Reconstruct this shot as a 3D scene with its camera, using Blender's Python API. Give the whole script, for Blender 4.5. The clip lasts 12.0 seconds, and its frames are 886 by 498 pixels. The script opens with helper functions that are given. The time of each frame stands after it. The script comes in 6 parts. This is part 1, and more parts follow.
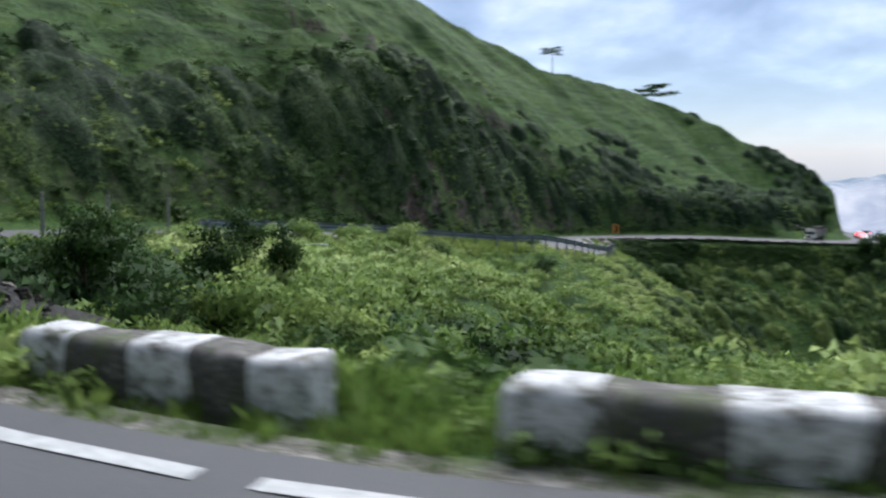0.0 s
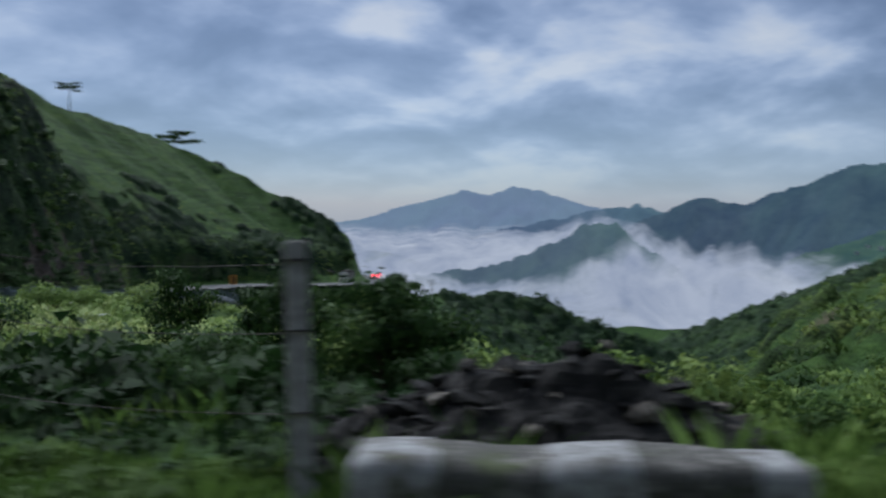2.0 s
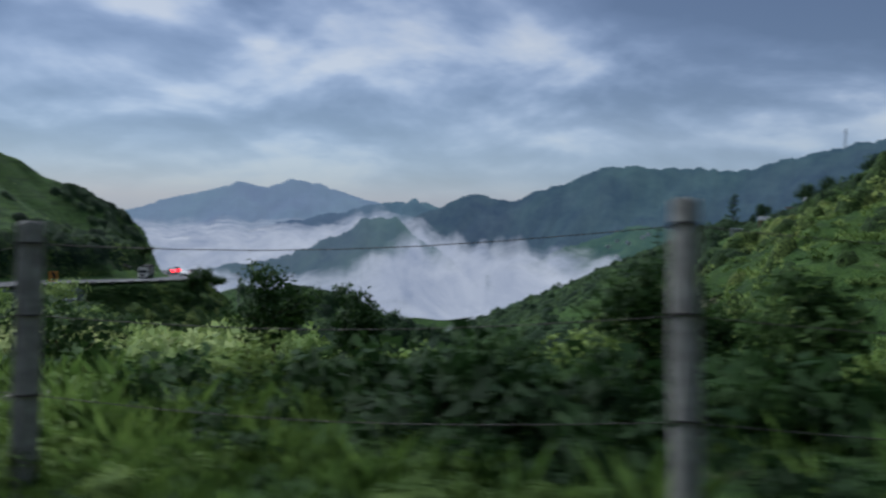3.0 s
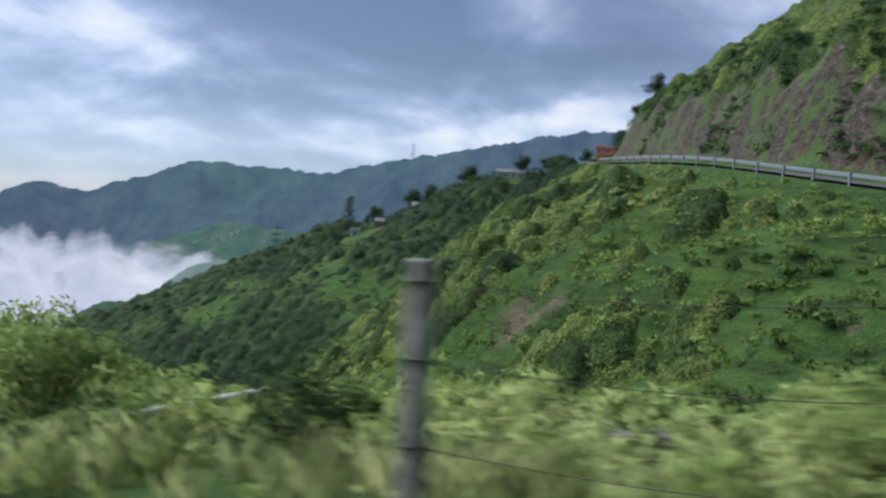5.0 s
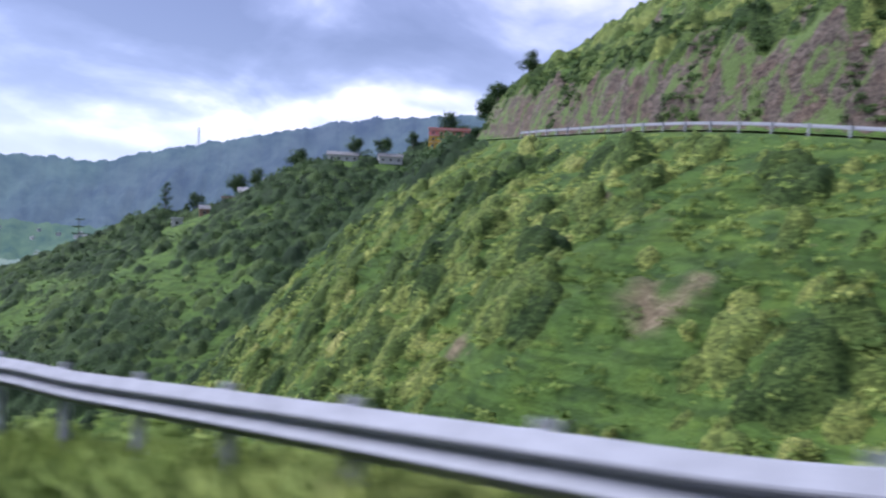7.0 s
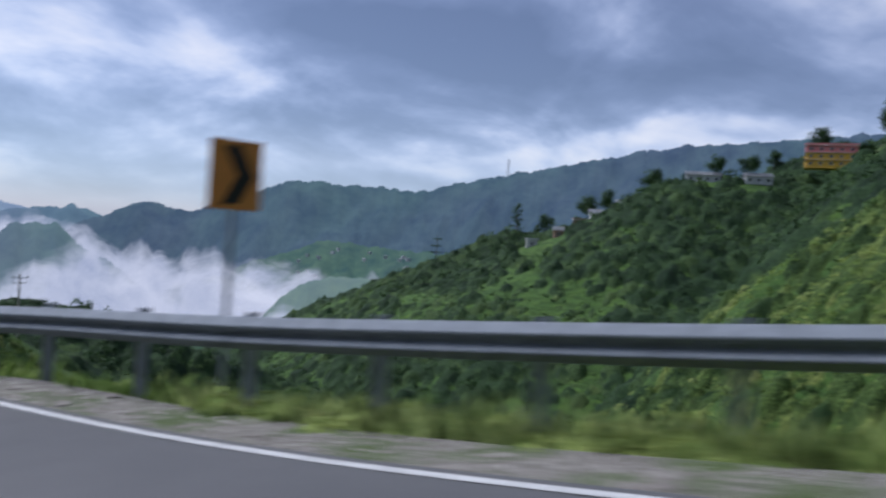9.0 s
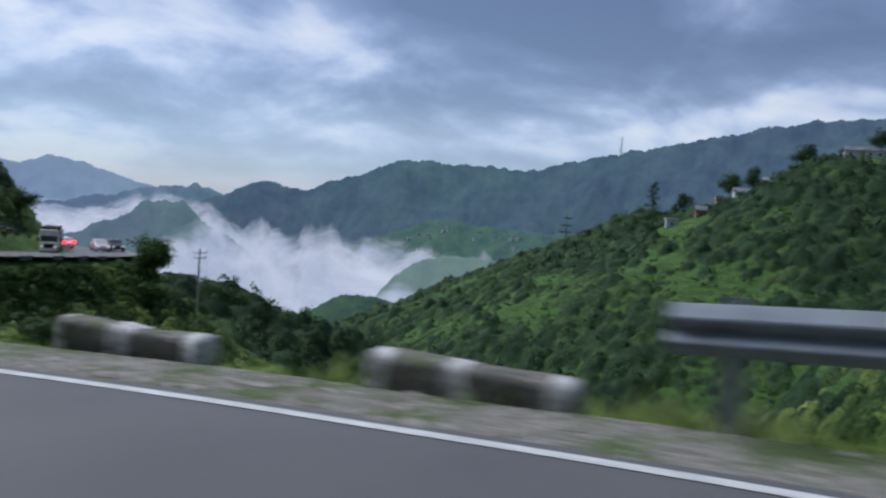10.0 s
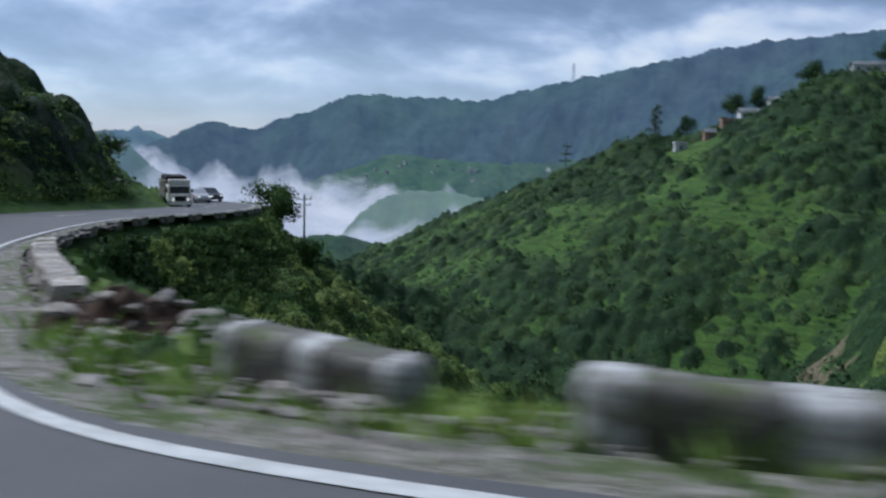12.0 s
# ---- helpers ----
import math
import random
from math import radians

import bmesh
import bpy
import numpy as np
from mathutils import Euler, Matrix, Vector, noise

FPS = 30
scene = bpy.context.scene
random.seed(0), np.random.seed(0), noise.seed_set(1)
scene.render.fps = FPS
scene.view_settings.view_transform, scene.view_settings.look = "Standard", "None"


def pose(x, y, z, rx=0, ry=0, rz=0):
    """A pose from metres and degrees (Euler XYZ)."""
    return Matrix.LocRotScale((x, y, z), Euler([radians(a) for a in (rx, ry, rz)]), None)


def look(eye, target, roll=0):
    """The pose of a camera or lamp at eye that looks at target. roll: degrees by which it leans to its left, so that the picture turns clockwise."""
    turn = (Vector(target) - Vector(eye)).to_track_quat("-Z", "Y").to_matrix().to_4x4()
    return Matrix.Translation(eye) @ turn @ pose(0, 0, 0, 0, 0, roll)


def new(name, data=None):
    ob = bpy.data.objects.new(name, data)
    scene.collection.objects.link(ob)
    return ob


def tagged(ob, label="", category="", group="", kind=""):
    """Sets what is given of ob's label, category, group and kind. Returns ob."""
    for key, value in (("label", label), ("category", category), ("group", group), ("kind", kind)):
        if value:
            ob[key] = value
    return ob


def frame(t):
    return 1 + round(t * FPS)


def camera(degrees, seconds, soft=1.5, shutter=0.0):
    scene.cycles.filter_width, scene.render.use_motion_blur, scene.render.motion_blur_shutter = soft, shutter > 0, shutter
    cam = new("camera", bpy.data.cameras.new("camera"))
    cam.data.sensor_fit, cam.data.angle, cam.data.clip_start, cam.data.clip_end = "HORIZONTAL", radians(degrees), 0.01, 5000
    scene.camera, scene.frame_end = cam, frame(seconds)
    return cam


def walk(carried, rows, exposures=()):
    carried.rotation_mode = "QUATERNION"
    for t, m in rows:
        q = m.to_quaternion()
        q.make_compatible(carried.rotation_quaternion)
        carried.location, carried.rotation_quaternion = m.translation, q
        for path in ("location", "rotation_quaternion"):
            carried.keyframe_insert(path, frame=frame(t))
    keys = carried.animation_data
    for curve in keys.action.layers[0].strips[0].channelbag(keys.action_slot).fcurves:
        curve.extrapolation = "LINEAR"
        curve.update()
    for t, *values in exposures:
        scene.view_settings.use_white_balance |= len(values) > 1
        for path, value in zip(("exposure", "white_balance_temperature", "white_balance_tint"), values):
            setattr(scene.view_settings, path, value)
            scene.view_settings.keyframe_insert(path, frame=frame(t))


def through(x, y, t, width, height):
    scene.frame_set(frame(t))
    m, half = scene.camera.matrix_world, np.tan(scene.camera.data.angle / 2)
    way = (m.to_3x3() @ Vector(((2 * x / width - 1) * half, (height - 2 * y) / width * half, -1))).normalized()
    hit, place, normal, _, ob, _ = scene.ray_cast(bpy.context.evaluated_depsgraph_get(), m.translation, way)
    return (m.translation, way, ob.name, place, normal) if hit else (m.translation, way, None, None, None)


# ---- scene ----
cam = camera(59.6, 12.0, soft=2.3, shutter=0.5)
PATH = [
    (0, (0.00, -0.00, 1.90), (-1.418, 1.389, 1.661), -0.46),
    (0.5, (-3.60, -1.66, 1.87), (-4.784, -0.059, 1.642), -0.52),
    (1, (-7.33, -3.21, 1.94), (-8.239, -1.433, 1.771), 0.65),
    (1.5, (-11.01, -4.28, 1.97), (-11.620, -2.376, 1.840), 0.72),
    (2, (-15.14, -4.51, 1.81), (-15.401, -2.529, 1.696), 0.47),
    (2.5, (-19.39, -3.82, 1.67), (-19.349, -1.825, 1.554), 0.71),
    (3, (-23.32, -2.52, 1.50), (-23.011, -0.543, 1.379), 1.49),
    (3.2, (-24.78, -1.75, 1.43), (-24.376, 0.203, 1.296), 1.77),
    (4.8, (-36.12, 9.94, 0.59), (-34.944, 11.550, 0.488), 4.10),
    (5, (-37.24, 11.86, 0.37), (-35.978, 13.409, 0.293), 3.99),
    (5.5, (-39.73, 17.05, -0.12), (-38.281, 18.432, -0.182), 3.48),
    (6, (-41.66, 22.61, -0.68), (-40.070, 23.815, -0.744), 2.77),
    (6.5, (-43.10, 28.81, -1.24), (-41.449, 29.936, -1.316), 2.51),
    (7, (-44.17, 35.47, -1.98), (-42.538, 36.626, -2.061), 2.51),
    (7.5, (-45.39, 42.33, -2.86), (-43.846, 43.600, -2.943), 2.86),
    (7.7, (-45.99, 45.11, -3.28), (-44.509, 46.444, -3.348), 2.29),
    (9.3, (-53.21, 67.60, -7.60), (-52.206, 69.328, -7.661), 3.85),
    (9.5, (-54.29, 70.03, -7.84), (-53.341, 71.784, -7.917), 3.67),
    (10, (-57.18, 75.66, -8.22), (-56.325, 77.464, -8.332), 4.00),
    (10.5, (-60.67, 80.82, -8.68), (-59.885, 82.654, -8.820), 4.23),
    (11, (-64.31, 85.91, -8.96), (-63.534, 87.749, -9.134), 4.09),
    (11.5, (-68.21, 90.82, -9.26), (-67.378, 92.627, -9.482), 3.41),
    (12, (-72.17, 95.62, -9.62), (-71.201, 97.347, -9.895), 1.77),
]
walk(cam, [(t, look(eye, target, roll)) for t, eye, target, roll in PATH],
     exposures=[(0, 0.5, 6600, 12), (0.6, 0.1, 6400, 10), (1.6, -0.4, 6200, 10), (3.2, -0.4, 6200, 10), (4.8, 0.1, 6450, 12), (5.2, 0.35, 6600, 14), (5.8, 0.72, 6600, 21), (7.0, 0.85, 6400, 29), (7.7, 0.88, 6300, 33),
                (9.3, -0.05, 6250, 15), (10.5, -0.05, 6200, 13), (12, 0.0, 6100, 11)])


# ---- light: a broken overcast sky, brightest in the north behind thin cloud ----
world = bpy.data.worlds.new("overcast_sky")
scene.world = world
world.use_nodes = True
wt = world.node_tree
wt.nodes.clear()


def wnode(kind, **values):
    n = wt.nodes.new(kind)
    for key, value in values.items():
        n.inputs[key].default_value = value
    return n


def wmath(op, a, b=None, clamp=False):
    n = wt.nodes.new("ShaderNodeMath")
    n.operation, n.use_clamp = op, clamp
    for i, v in enumerate((a, b)):
        if v is None:
            continue
        if isinstance(v, (int, float)):
            n.inputs[i].default_value = v
        else:
            wt.links.new(v, n.inputs[i])
    return n.outputs[0]


def wmix(fac, a, b):
    n = wt.nodes.new("ShaderNodeMix")
    n.data_type = "RGBA"
    for sock, v in ((n.inputs[0], fac), (n.inputs[6], a), (n.inputs[7], b)):
        if isinstance(v, tuple) or isinstance(v, float):
            sock.default_value = v
        else:
            wt.links.new(v, sock)
    return n.outputs[2]


SUN_EL, SUN_AZ = radians(52), radians(327)
coord = wt.nodes.new("ShaderNodeTexCoord")
sep = wt.nodes.new("ShaderNodeSeparateXYZ")
wt.links.new(coord.outputs["Generated"], sep.inputs[0])


def toward(az, elev, inner, outer):
    """1 near a direction of the sky, 0 away from it; inner and outer are cosines."""
    n = wt.nodes.new("ShaderNodeVectorMath")
    n.operation = "DOT_PRODUCT"
    n.inputs[1].default_value = (math.sin(radians(az)) * math.cos(radians(elev)), math.cos(radians(az)) * math.cos(radians(elev)), math.sin(radians(elev)))
    wt.links.new(coord.outputs["Generated"], n.inputs[0])
    r = wnode("ShaderNodeMapRange")
    r.interpolation_type = "SMOOTHSTEP"
    r.inputs["From Min"].default_value, r.inputs["From Max"].default_value = outer, inner
    wt.links.new(n.outputs["Value"], r.inputs[0])
    return r.outputs[0]


# cloud layer: a plane overhead, seen in perspective
lift = wmath("ADD", wmath("MAXIMUM", sep.outputs[2], 0.0), 0.34)
plane = wt.nodes.new("ShaderNodeCombineXYZ")
wt.links.new(wmath("DIVIDE", sep.outputs[0], lift), plane.inputs[0])
wt.links.new(wmath("DIVIDE", sep.outputs[1], lift), plane.inputs[1])


def layer(shift, scale, detail, rough, warp):
    m = wt.nodes.new("ShaderNodeMapping")
    m.inputs["Location"].default_value = shift
    wt.links.new(plane.outputs[0], m.inputs[0])
    n = wnode("ShaderNodeTexNoise", Scale=scale, Detail=detail, Roughness=rough, Distortion=warp)
    wt.links.new(m.outputs[0], n.inputs["Vector"])
    return n.outputs["Fac"]


broad_ = layer((3.1, 1.4, 0.0), 0.85, 3.0, 0.5, 0.3)
mid = layer((0.0, 0.0, 0.0), 2.1, 7.0, 0.52, 0.25)
lit = layer((0.0, -0.09, 0.0), 2.1, 7.0, 0.52, 0.25)
cover = wmath("ADD", wmath("MULTIPLY", broad_, 0.50), wmath("MULTIPLY", mid, 0.50))
cover = wmath("ADD", cover, wmath("MULTIPLY", wmath("SUBTRACT", mid, lit), 0.55))
cover = wmath("ADD", wmath("MULTIPLY", wmath("SUBTRACT", cover, 0.5), 1.35), 0.5)
# heavy banks (+) and thin, bright places (-) of the cloud: azimuth, elevation, half width, half height, weight
BANKS = [(-38, 10.5, 6, 3, -0.08), (-25, 8.0, 5, 2.6, -0.03), (-11.7, 12.4, 2.6, 1.3, -0.22), (-3.0, 11.0, 1.8, 1.3, -0.22), (4.3, 11.8, 3.4, 1.7, -0.34), (-3.4, 9.4, 2.6, 1.6, -0.14),
         (15.3, 11.3, 2.6, 3.0, -0.16), (20, 10, 2.2, 2.4, -0.10), (24.5, 4.4, 5.0, 0.75, -0.15), (32.2, 4.5, 4.0, 0.9, -0.22), (40, 6.3, 4.0, 0.7, -0.12), (47.5, 8.1, 5, 0.8, -0.16), (54, 8.9, 5, 0.9, -0.10), (63, 14, 6, 3, -0.10),
         (-6.6, 14.4, 4, 1.0, 0.16), (26, 14, 6, 2.2, 0.20), (38, 13, 8, 3.0, 0.22), (46, 11, 10, 1.8, 0.20), (56, 12.5, 8, 2.4, 0.12), (33, 11.5, 5, 2.4, 0.22), (30, 7.6, 8, 1.1, 0.15), (22, 7.0, 6, 1.1, 0.12), (38.5, 9, 8, 1.1, 0.14),
         (2, 5.0, 9, 1.6, 0.13), (-6, 4.6, 12, 1.3, 0.10), (-22, 3.0, 6, 1.8, 0.16), (-31, 6.4, 3, 1.4, 0.12)]
wav, waz = layer((5.3, 2.2, 0.0), 2.6, 4.0, 0.5, 0.0), layer((1.7, 7.4, 0.0), 3.4, 4.0, 0.55, 0.0)
azimuth = wmath("ADD", wmath("MULTIPLY", wmath("ARCTAN2", sep.outputs[0], sep.outputs[1]), 57.296), wmath("MULTIPLY", wmath("SUBTRACT", wav, 0.5), 13.0))
altitude = wmath("ADD", wmath("MULTIPLY", wmath("ARCSINE", sep.outputs[2]), 57.296), wmath("MULTIPLY", wmath("SUBTRACT", waz, 0.5), 4.5))
for az_, el_, sa_, se_, weight_ in BANKS:
    u_, v_ = wmath("DIVIDE", wmath("SUBTRACT", azimuth, az_), sa_), wmath("DIVIDE", wmath("SUBTRACT", altitude, el_), se_)
    away_ = wmath("ADD", wmath("MULTIPLY", u_, u_), wmath("MULTIPLY", v_, v_))
    cover = wmath("ADD", cover, wmath("MULTIPLY", wmath("POWER", 2.718, wmath("MULTIPLY", away_, -0.8)), 0.72 * weight_ if weight_ < 0 else weight_))
ramp = wt.nodes.new("ShaderNodeValToRGB")
el = ramp.color_ramp.elements
el[0].position, el[0].color = 0.24, (0.95, 0.95, 0.94, 1)
el[1].position, el[1].color = 0.84, (0.105, 0.130, 0.205, 1)
for pos_, col_ in ((0.37, (0.66, 0.72, 0.84, 1)), (0.45, (0.44, 0.51, 0.67, 1)), (0.54, (0.285, 0.345, 0.49, 1)), (0.66, (0.17, 0.21, 0.32, 1))):
    e = el.new(pos_)
    e.color = col_
wt.links.new(cover, ramp.inputs[0])
# pale strip under the cloud base above the eastern ridge, blue-grey murk at the very horizon
height = wmath("MAXIMUM", sep.outputs[2], 0.0)
murk = wmath("POWER", wmath("SUBTRACT", 1.0, wmath("DIVIDE", height, 0.13), True), 1.2)
base_col = wmix(wmath("MULTIPLY", murk, 0.92), ramp.outputs[0], (0.15, 0.25, 0.50, 1.0))
strip = wmath("MULTIPLY", wmath("SUBTRACT", 1.0, wmath("ABSOLUTE", wmath("DIVIDE", wmath("SUBTRACT", height, 0.082), 0.045)), True), toward(32, 5, 0.97, 0.86))
base_col = wmix(wmath("MULTIPLY", strip, wmath("MULTIPLY", mid, 0.27)), base_col, (0.86, 0.88, 0.92, 1.0))
sky = wt.nodes.new("ShaderNodeTexSky")
sky.sky_type, sky.sun_disc = "NISHITA", False
sky.sun_elevation, sky.sun_rotation = SUN_EL, SUN_AZ
sky.air_density, sky.dust_density, sky.ozone_density = 0.8, 0.2, 2.0
sky_bg = wnode("ShaderNodeBackground", Strength=0.05)
wt.links.new(sky.outputs[0], sky_bg.inputs[0])
cloud_bg = wnode("ShaderNodeBackground", Strength=0.585)
wt.links.new(base_col, cloud_bg.inputs[0])
both = wt.nodes.new("ShaderNodeAddShader")
wt.links.new(sky_bg.outputs[0], both.inputs[0]), wt.links.new(cloud_bg.outputs[0], both.inputs[1])
wout = wt.nodes.new("ShaderNodeOutputWorld")
wt.links.new(both.outputs[0], wout.inputs[0])

sun = new("sun", bpy.data.lights.new("sun", "SUN"))
sun.data.energy, sun.data.angle, sun.data.color = 3.9, radians(42), (0.95, 0.98, 1.0)
sun.matrix_world = look((math.sin(SUN_AZ) * math.cos(SUN_EL) * 90, math.cos(SUN_AZ) * math.cos(SUN_EL) * 90, math.sin(SUN_EL) * 90), (0, 0, 0))

# ---- materials ----
def rgb(c):
    return (c[0], c[1], c[2], 1.0)


class Mat:
    """A node material that is put together step by step."""

    def __init__(self, name, rough=0.8, metal=0.0, spec=0.3):
        self.m = bpy.data.materials.new(name)
        self.m.use_nodes = True
        self.t = self.m.node_tree
        self.b = self.t.nodes["Principled BSDF"]
        self.b.inputs["Roughness"].default_value = rough
        self.b.inputs["Metallic"].default_value = metal
        self.b.inputs["Specular IOR Level"].default_value = spec
        self.co = self.t.nodes.new("ShaderNodeTexCoord").outputs["Object"]

    def link(self, a, b):
        self.t.links.new(a, b)

    def noise(self, scale, detail=4.0, rough=0.55, stretch=None, warp=0.0):
        n = self.t.nodes.new("ShaderNodeTexNoise")
        for k, v in (("Scale", scale), ("Detail", detail), ("Roughness", rough), ("Distortion", warp)):
            n.inputs[k].default_value = v
        if stretch:
            mp = self.t.nodes.new("ShaderNodeMapping")
            mp.inputs["Scale"].default_value = stretch
            self.link(self.co, mp.inputs[0])
            self.link(mp.outputs[0], n.inputs["Vector"])
        else:
            self.link(self.co, n.inputs["Vector"])
        return n.outputs["Fac"]

    def ramp(self, fac, *stops):
        n = self.t.nodes.new("ShaderNodeValToRGB")
        e = n.color_ramp.elements
        e[0].position, e[0].color = stops[0][0], rgb(stops[0][1])
        e[1].position, e[1].color = stops[-1][0], rgb(stops[-1][1])
        for p, c in stops[1:-1]:
            x = e.new(p)
            x.color = rgb(c)
        self.link(fac, n.inputs[0])
        return n.outputs[0]

    def step(self, fac, lo, hi):
        n = self.t.nodes.new("ShaderNodeMapRange")
        n.inputs["From Min"].default_value, n.inputs["From Max"].default_value = lo, hi
        self.link(fac, n.inputs[0])
        return n.outputs[0]

    def mix(self, fac, a, b, mode="MIX"):
        n = self.t.nodes.new("ShaderNodeMix")
        n.data_type, n.blend_type = "RGBA", mode
        for s, v in ((n.inputs[0], fac), (n.inputs[6], a), (n.inputs[7], b)):
            if isinstance(v, float):
                s.default_value = v
            elif isinstance(v, tuple):
                s.default_value = rgb(v)
            else:
                self.link(v, s)
        return n.outputs[2]

    def island(self):
        return self.t.nodes.new("ShaderNodeNewGeometry").outputs["Random Per Island"]

    def each(self):
        return self.t.nodes.new("ShaderNodeObjectInfo").outputs["Random"]

    def attr(self, name):
        n = self.t.nodes.new("ShaderNodeAttribute")
        n.attribute_name = name
        return n.outputs["Fac"]

    def bump(self, fac, strength=0.4, distance=0.02):
        n = self.t.nodes.new("ShaderNodeBump")
        n.inputs["Strength"].default_value, n.inputs["Distance"].default_value = strength, distance
        self.link(fac, n.inputs["Height"])
        self.link(n.outputs[0], self.b.inputs["Normal"])
        return self

    def colour(self, c):
        if isinstance(c, tuple):
            self.b.inputs["Base Color"].default_value = rgb(c)
        else:
            self.link(c, self.b.inputs["Base Color"])
        return self


def plain(name, c, rough=0.6, metal=0.0, var=0.25, scale=6.0, spec=0.3):
    """Paint or metal with light dirt and unevenness."""
    m = Mat(name, rough, metal, spec)
    n = m.noise(scale, 6.0, 0.6)
    m.colour(m.ramp(n, (0.3, tuple(v * (1 - var) for v in c)), (0.7, tuple(min(1, v * (1 + var * 0.6)) for v in c))))
    return m.bump(n, 0.15, 0.01).m


def leafy(name, dark, bright, tip, patch=0.25, through=0.3):
    """Foliage: every plant has a tone of its own, every leaf differs a little, with larger patches of growth."""
    m = Mat(name, 0.65, 0.0, 0.1)
    c = m.ramp(m.attr("tone"), (0.0, dark), (0.5, bright), (1.0, tip))
    c = m.mix(1.0, c, m.ramp(m.island(), (0.0, (0.66, 0.70, 0.62)), (0.6, (1.0, 1.0, 1.0)), (1.0, (1.38, 1.28, 1.22))), "MULTIPLY")
    p = m.noise(patch, 3.0, 0.6)
    c = m.mix(m.step(p, 0.35, 0.65), m.mix(1.0, c, (0.72, 0.82, 0.78), "MULTIPLY"), c)
    m.colour(c)
    tr = m.t.nodes.new("ShaderNodeBsdfTranslucent")
    m.link(c, tr.inputs[0])
    mx = m.t.nodes.new("ShaderNodeMixShader")
    mx.inputs[0].default_value = through
    m.link(m.b.outputs[0], mx.inputs[1]), m.link(tr.outputs[0], mx.inputs[2])
    m.link(mx.outputs[0], m.t.nodes["Material Output"].inputs[0])
    return m.m


def foliage_mass(name, *stops):
    """Closed foliage of bushes seen from afar: leaves, with the shade in the gaps between them painted dark, every bush
    in a tone of its own.
    """
    m = Mat(name, 0.75, 0.0, 0.08)
    c = m.ramp(m.attr("tone"), *stops)
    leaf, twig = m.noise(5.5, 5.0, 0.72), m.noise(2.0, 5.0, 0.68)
    # dark stops put the shade between leaves and twigs into the colour
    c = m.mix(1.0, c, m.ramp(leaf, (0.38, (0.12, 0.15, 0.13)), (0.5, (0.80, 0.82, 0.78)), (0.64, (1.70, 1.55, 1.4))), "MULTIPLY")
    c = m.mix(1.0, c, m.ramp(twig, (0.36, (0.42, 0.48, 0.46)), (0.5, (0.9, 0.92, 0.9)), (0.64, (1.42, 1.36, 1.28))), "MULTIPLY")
    m.colour(c)
    return m.bump(leaf, 1.0, 0.22).m


def asphalt():
    m = Mat("asphalt", 0.75, 0.0, 0.35)
    fine, broad = m.noise(90.0, 3.0, 0.7), m.noise(0.35, 5.0, 0.6)
    c = m.ramp(fine, (0.3, (0.045, 0.047, 0.052)), (0.7, (0.085, 0.088, 0.095)))
    m.colour(m.mix(m.step(broad, 0.3, 0.7), c, m.mix(1.0, c, (1.35, 1.32, 1.28), "MULTIPLY")))
    return m.bump(fine, 0.3, 0.004).m


def gravel():
    m = Mat("shoulder_gravel", 0.95)
    fine, broad = m.noise(28.0, 5.0, 0.75), m.noise(0.9, 5.0, 0.65)
    coarse = m.noise(6.0, 6.0, 0.75)
    c = m.ramp(fine, (0.34, (0.055, 0.050, 0.042)), (0.5, (0.19, 0.18, 0.16)), (0.66, (0.46, 0.45, 0.43)))
    c = m.mix(1.0, c, m.ramp(coarse, (0.36, (0.45, 0.44, 0.40)), (0.62, (1.25, 1.25, 1.25))), "MULTIPLY")
    m.colour(m.mix(m.step(broad, 0.45, 0.62), c, m.ramp(fine, (0.3, (0.035, 0.060, 0.018)), (0.7, (0.09, 0.13, 0.04)))))
    return m.bump(fine, 0.8, 0.03).m


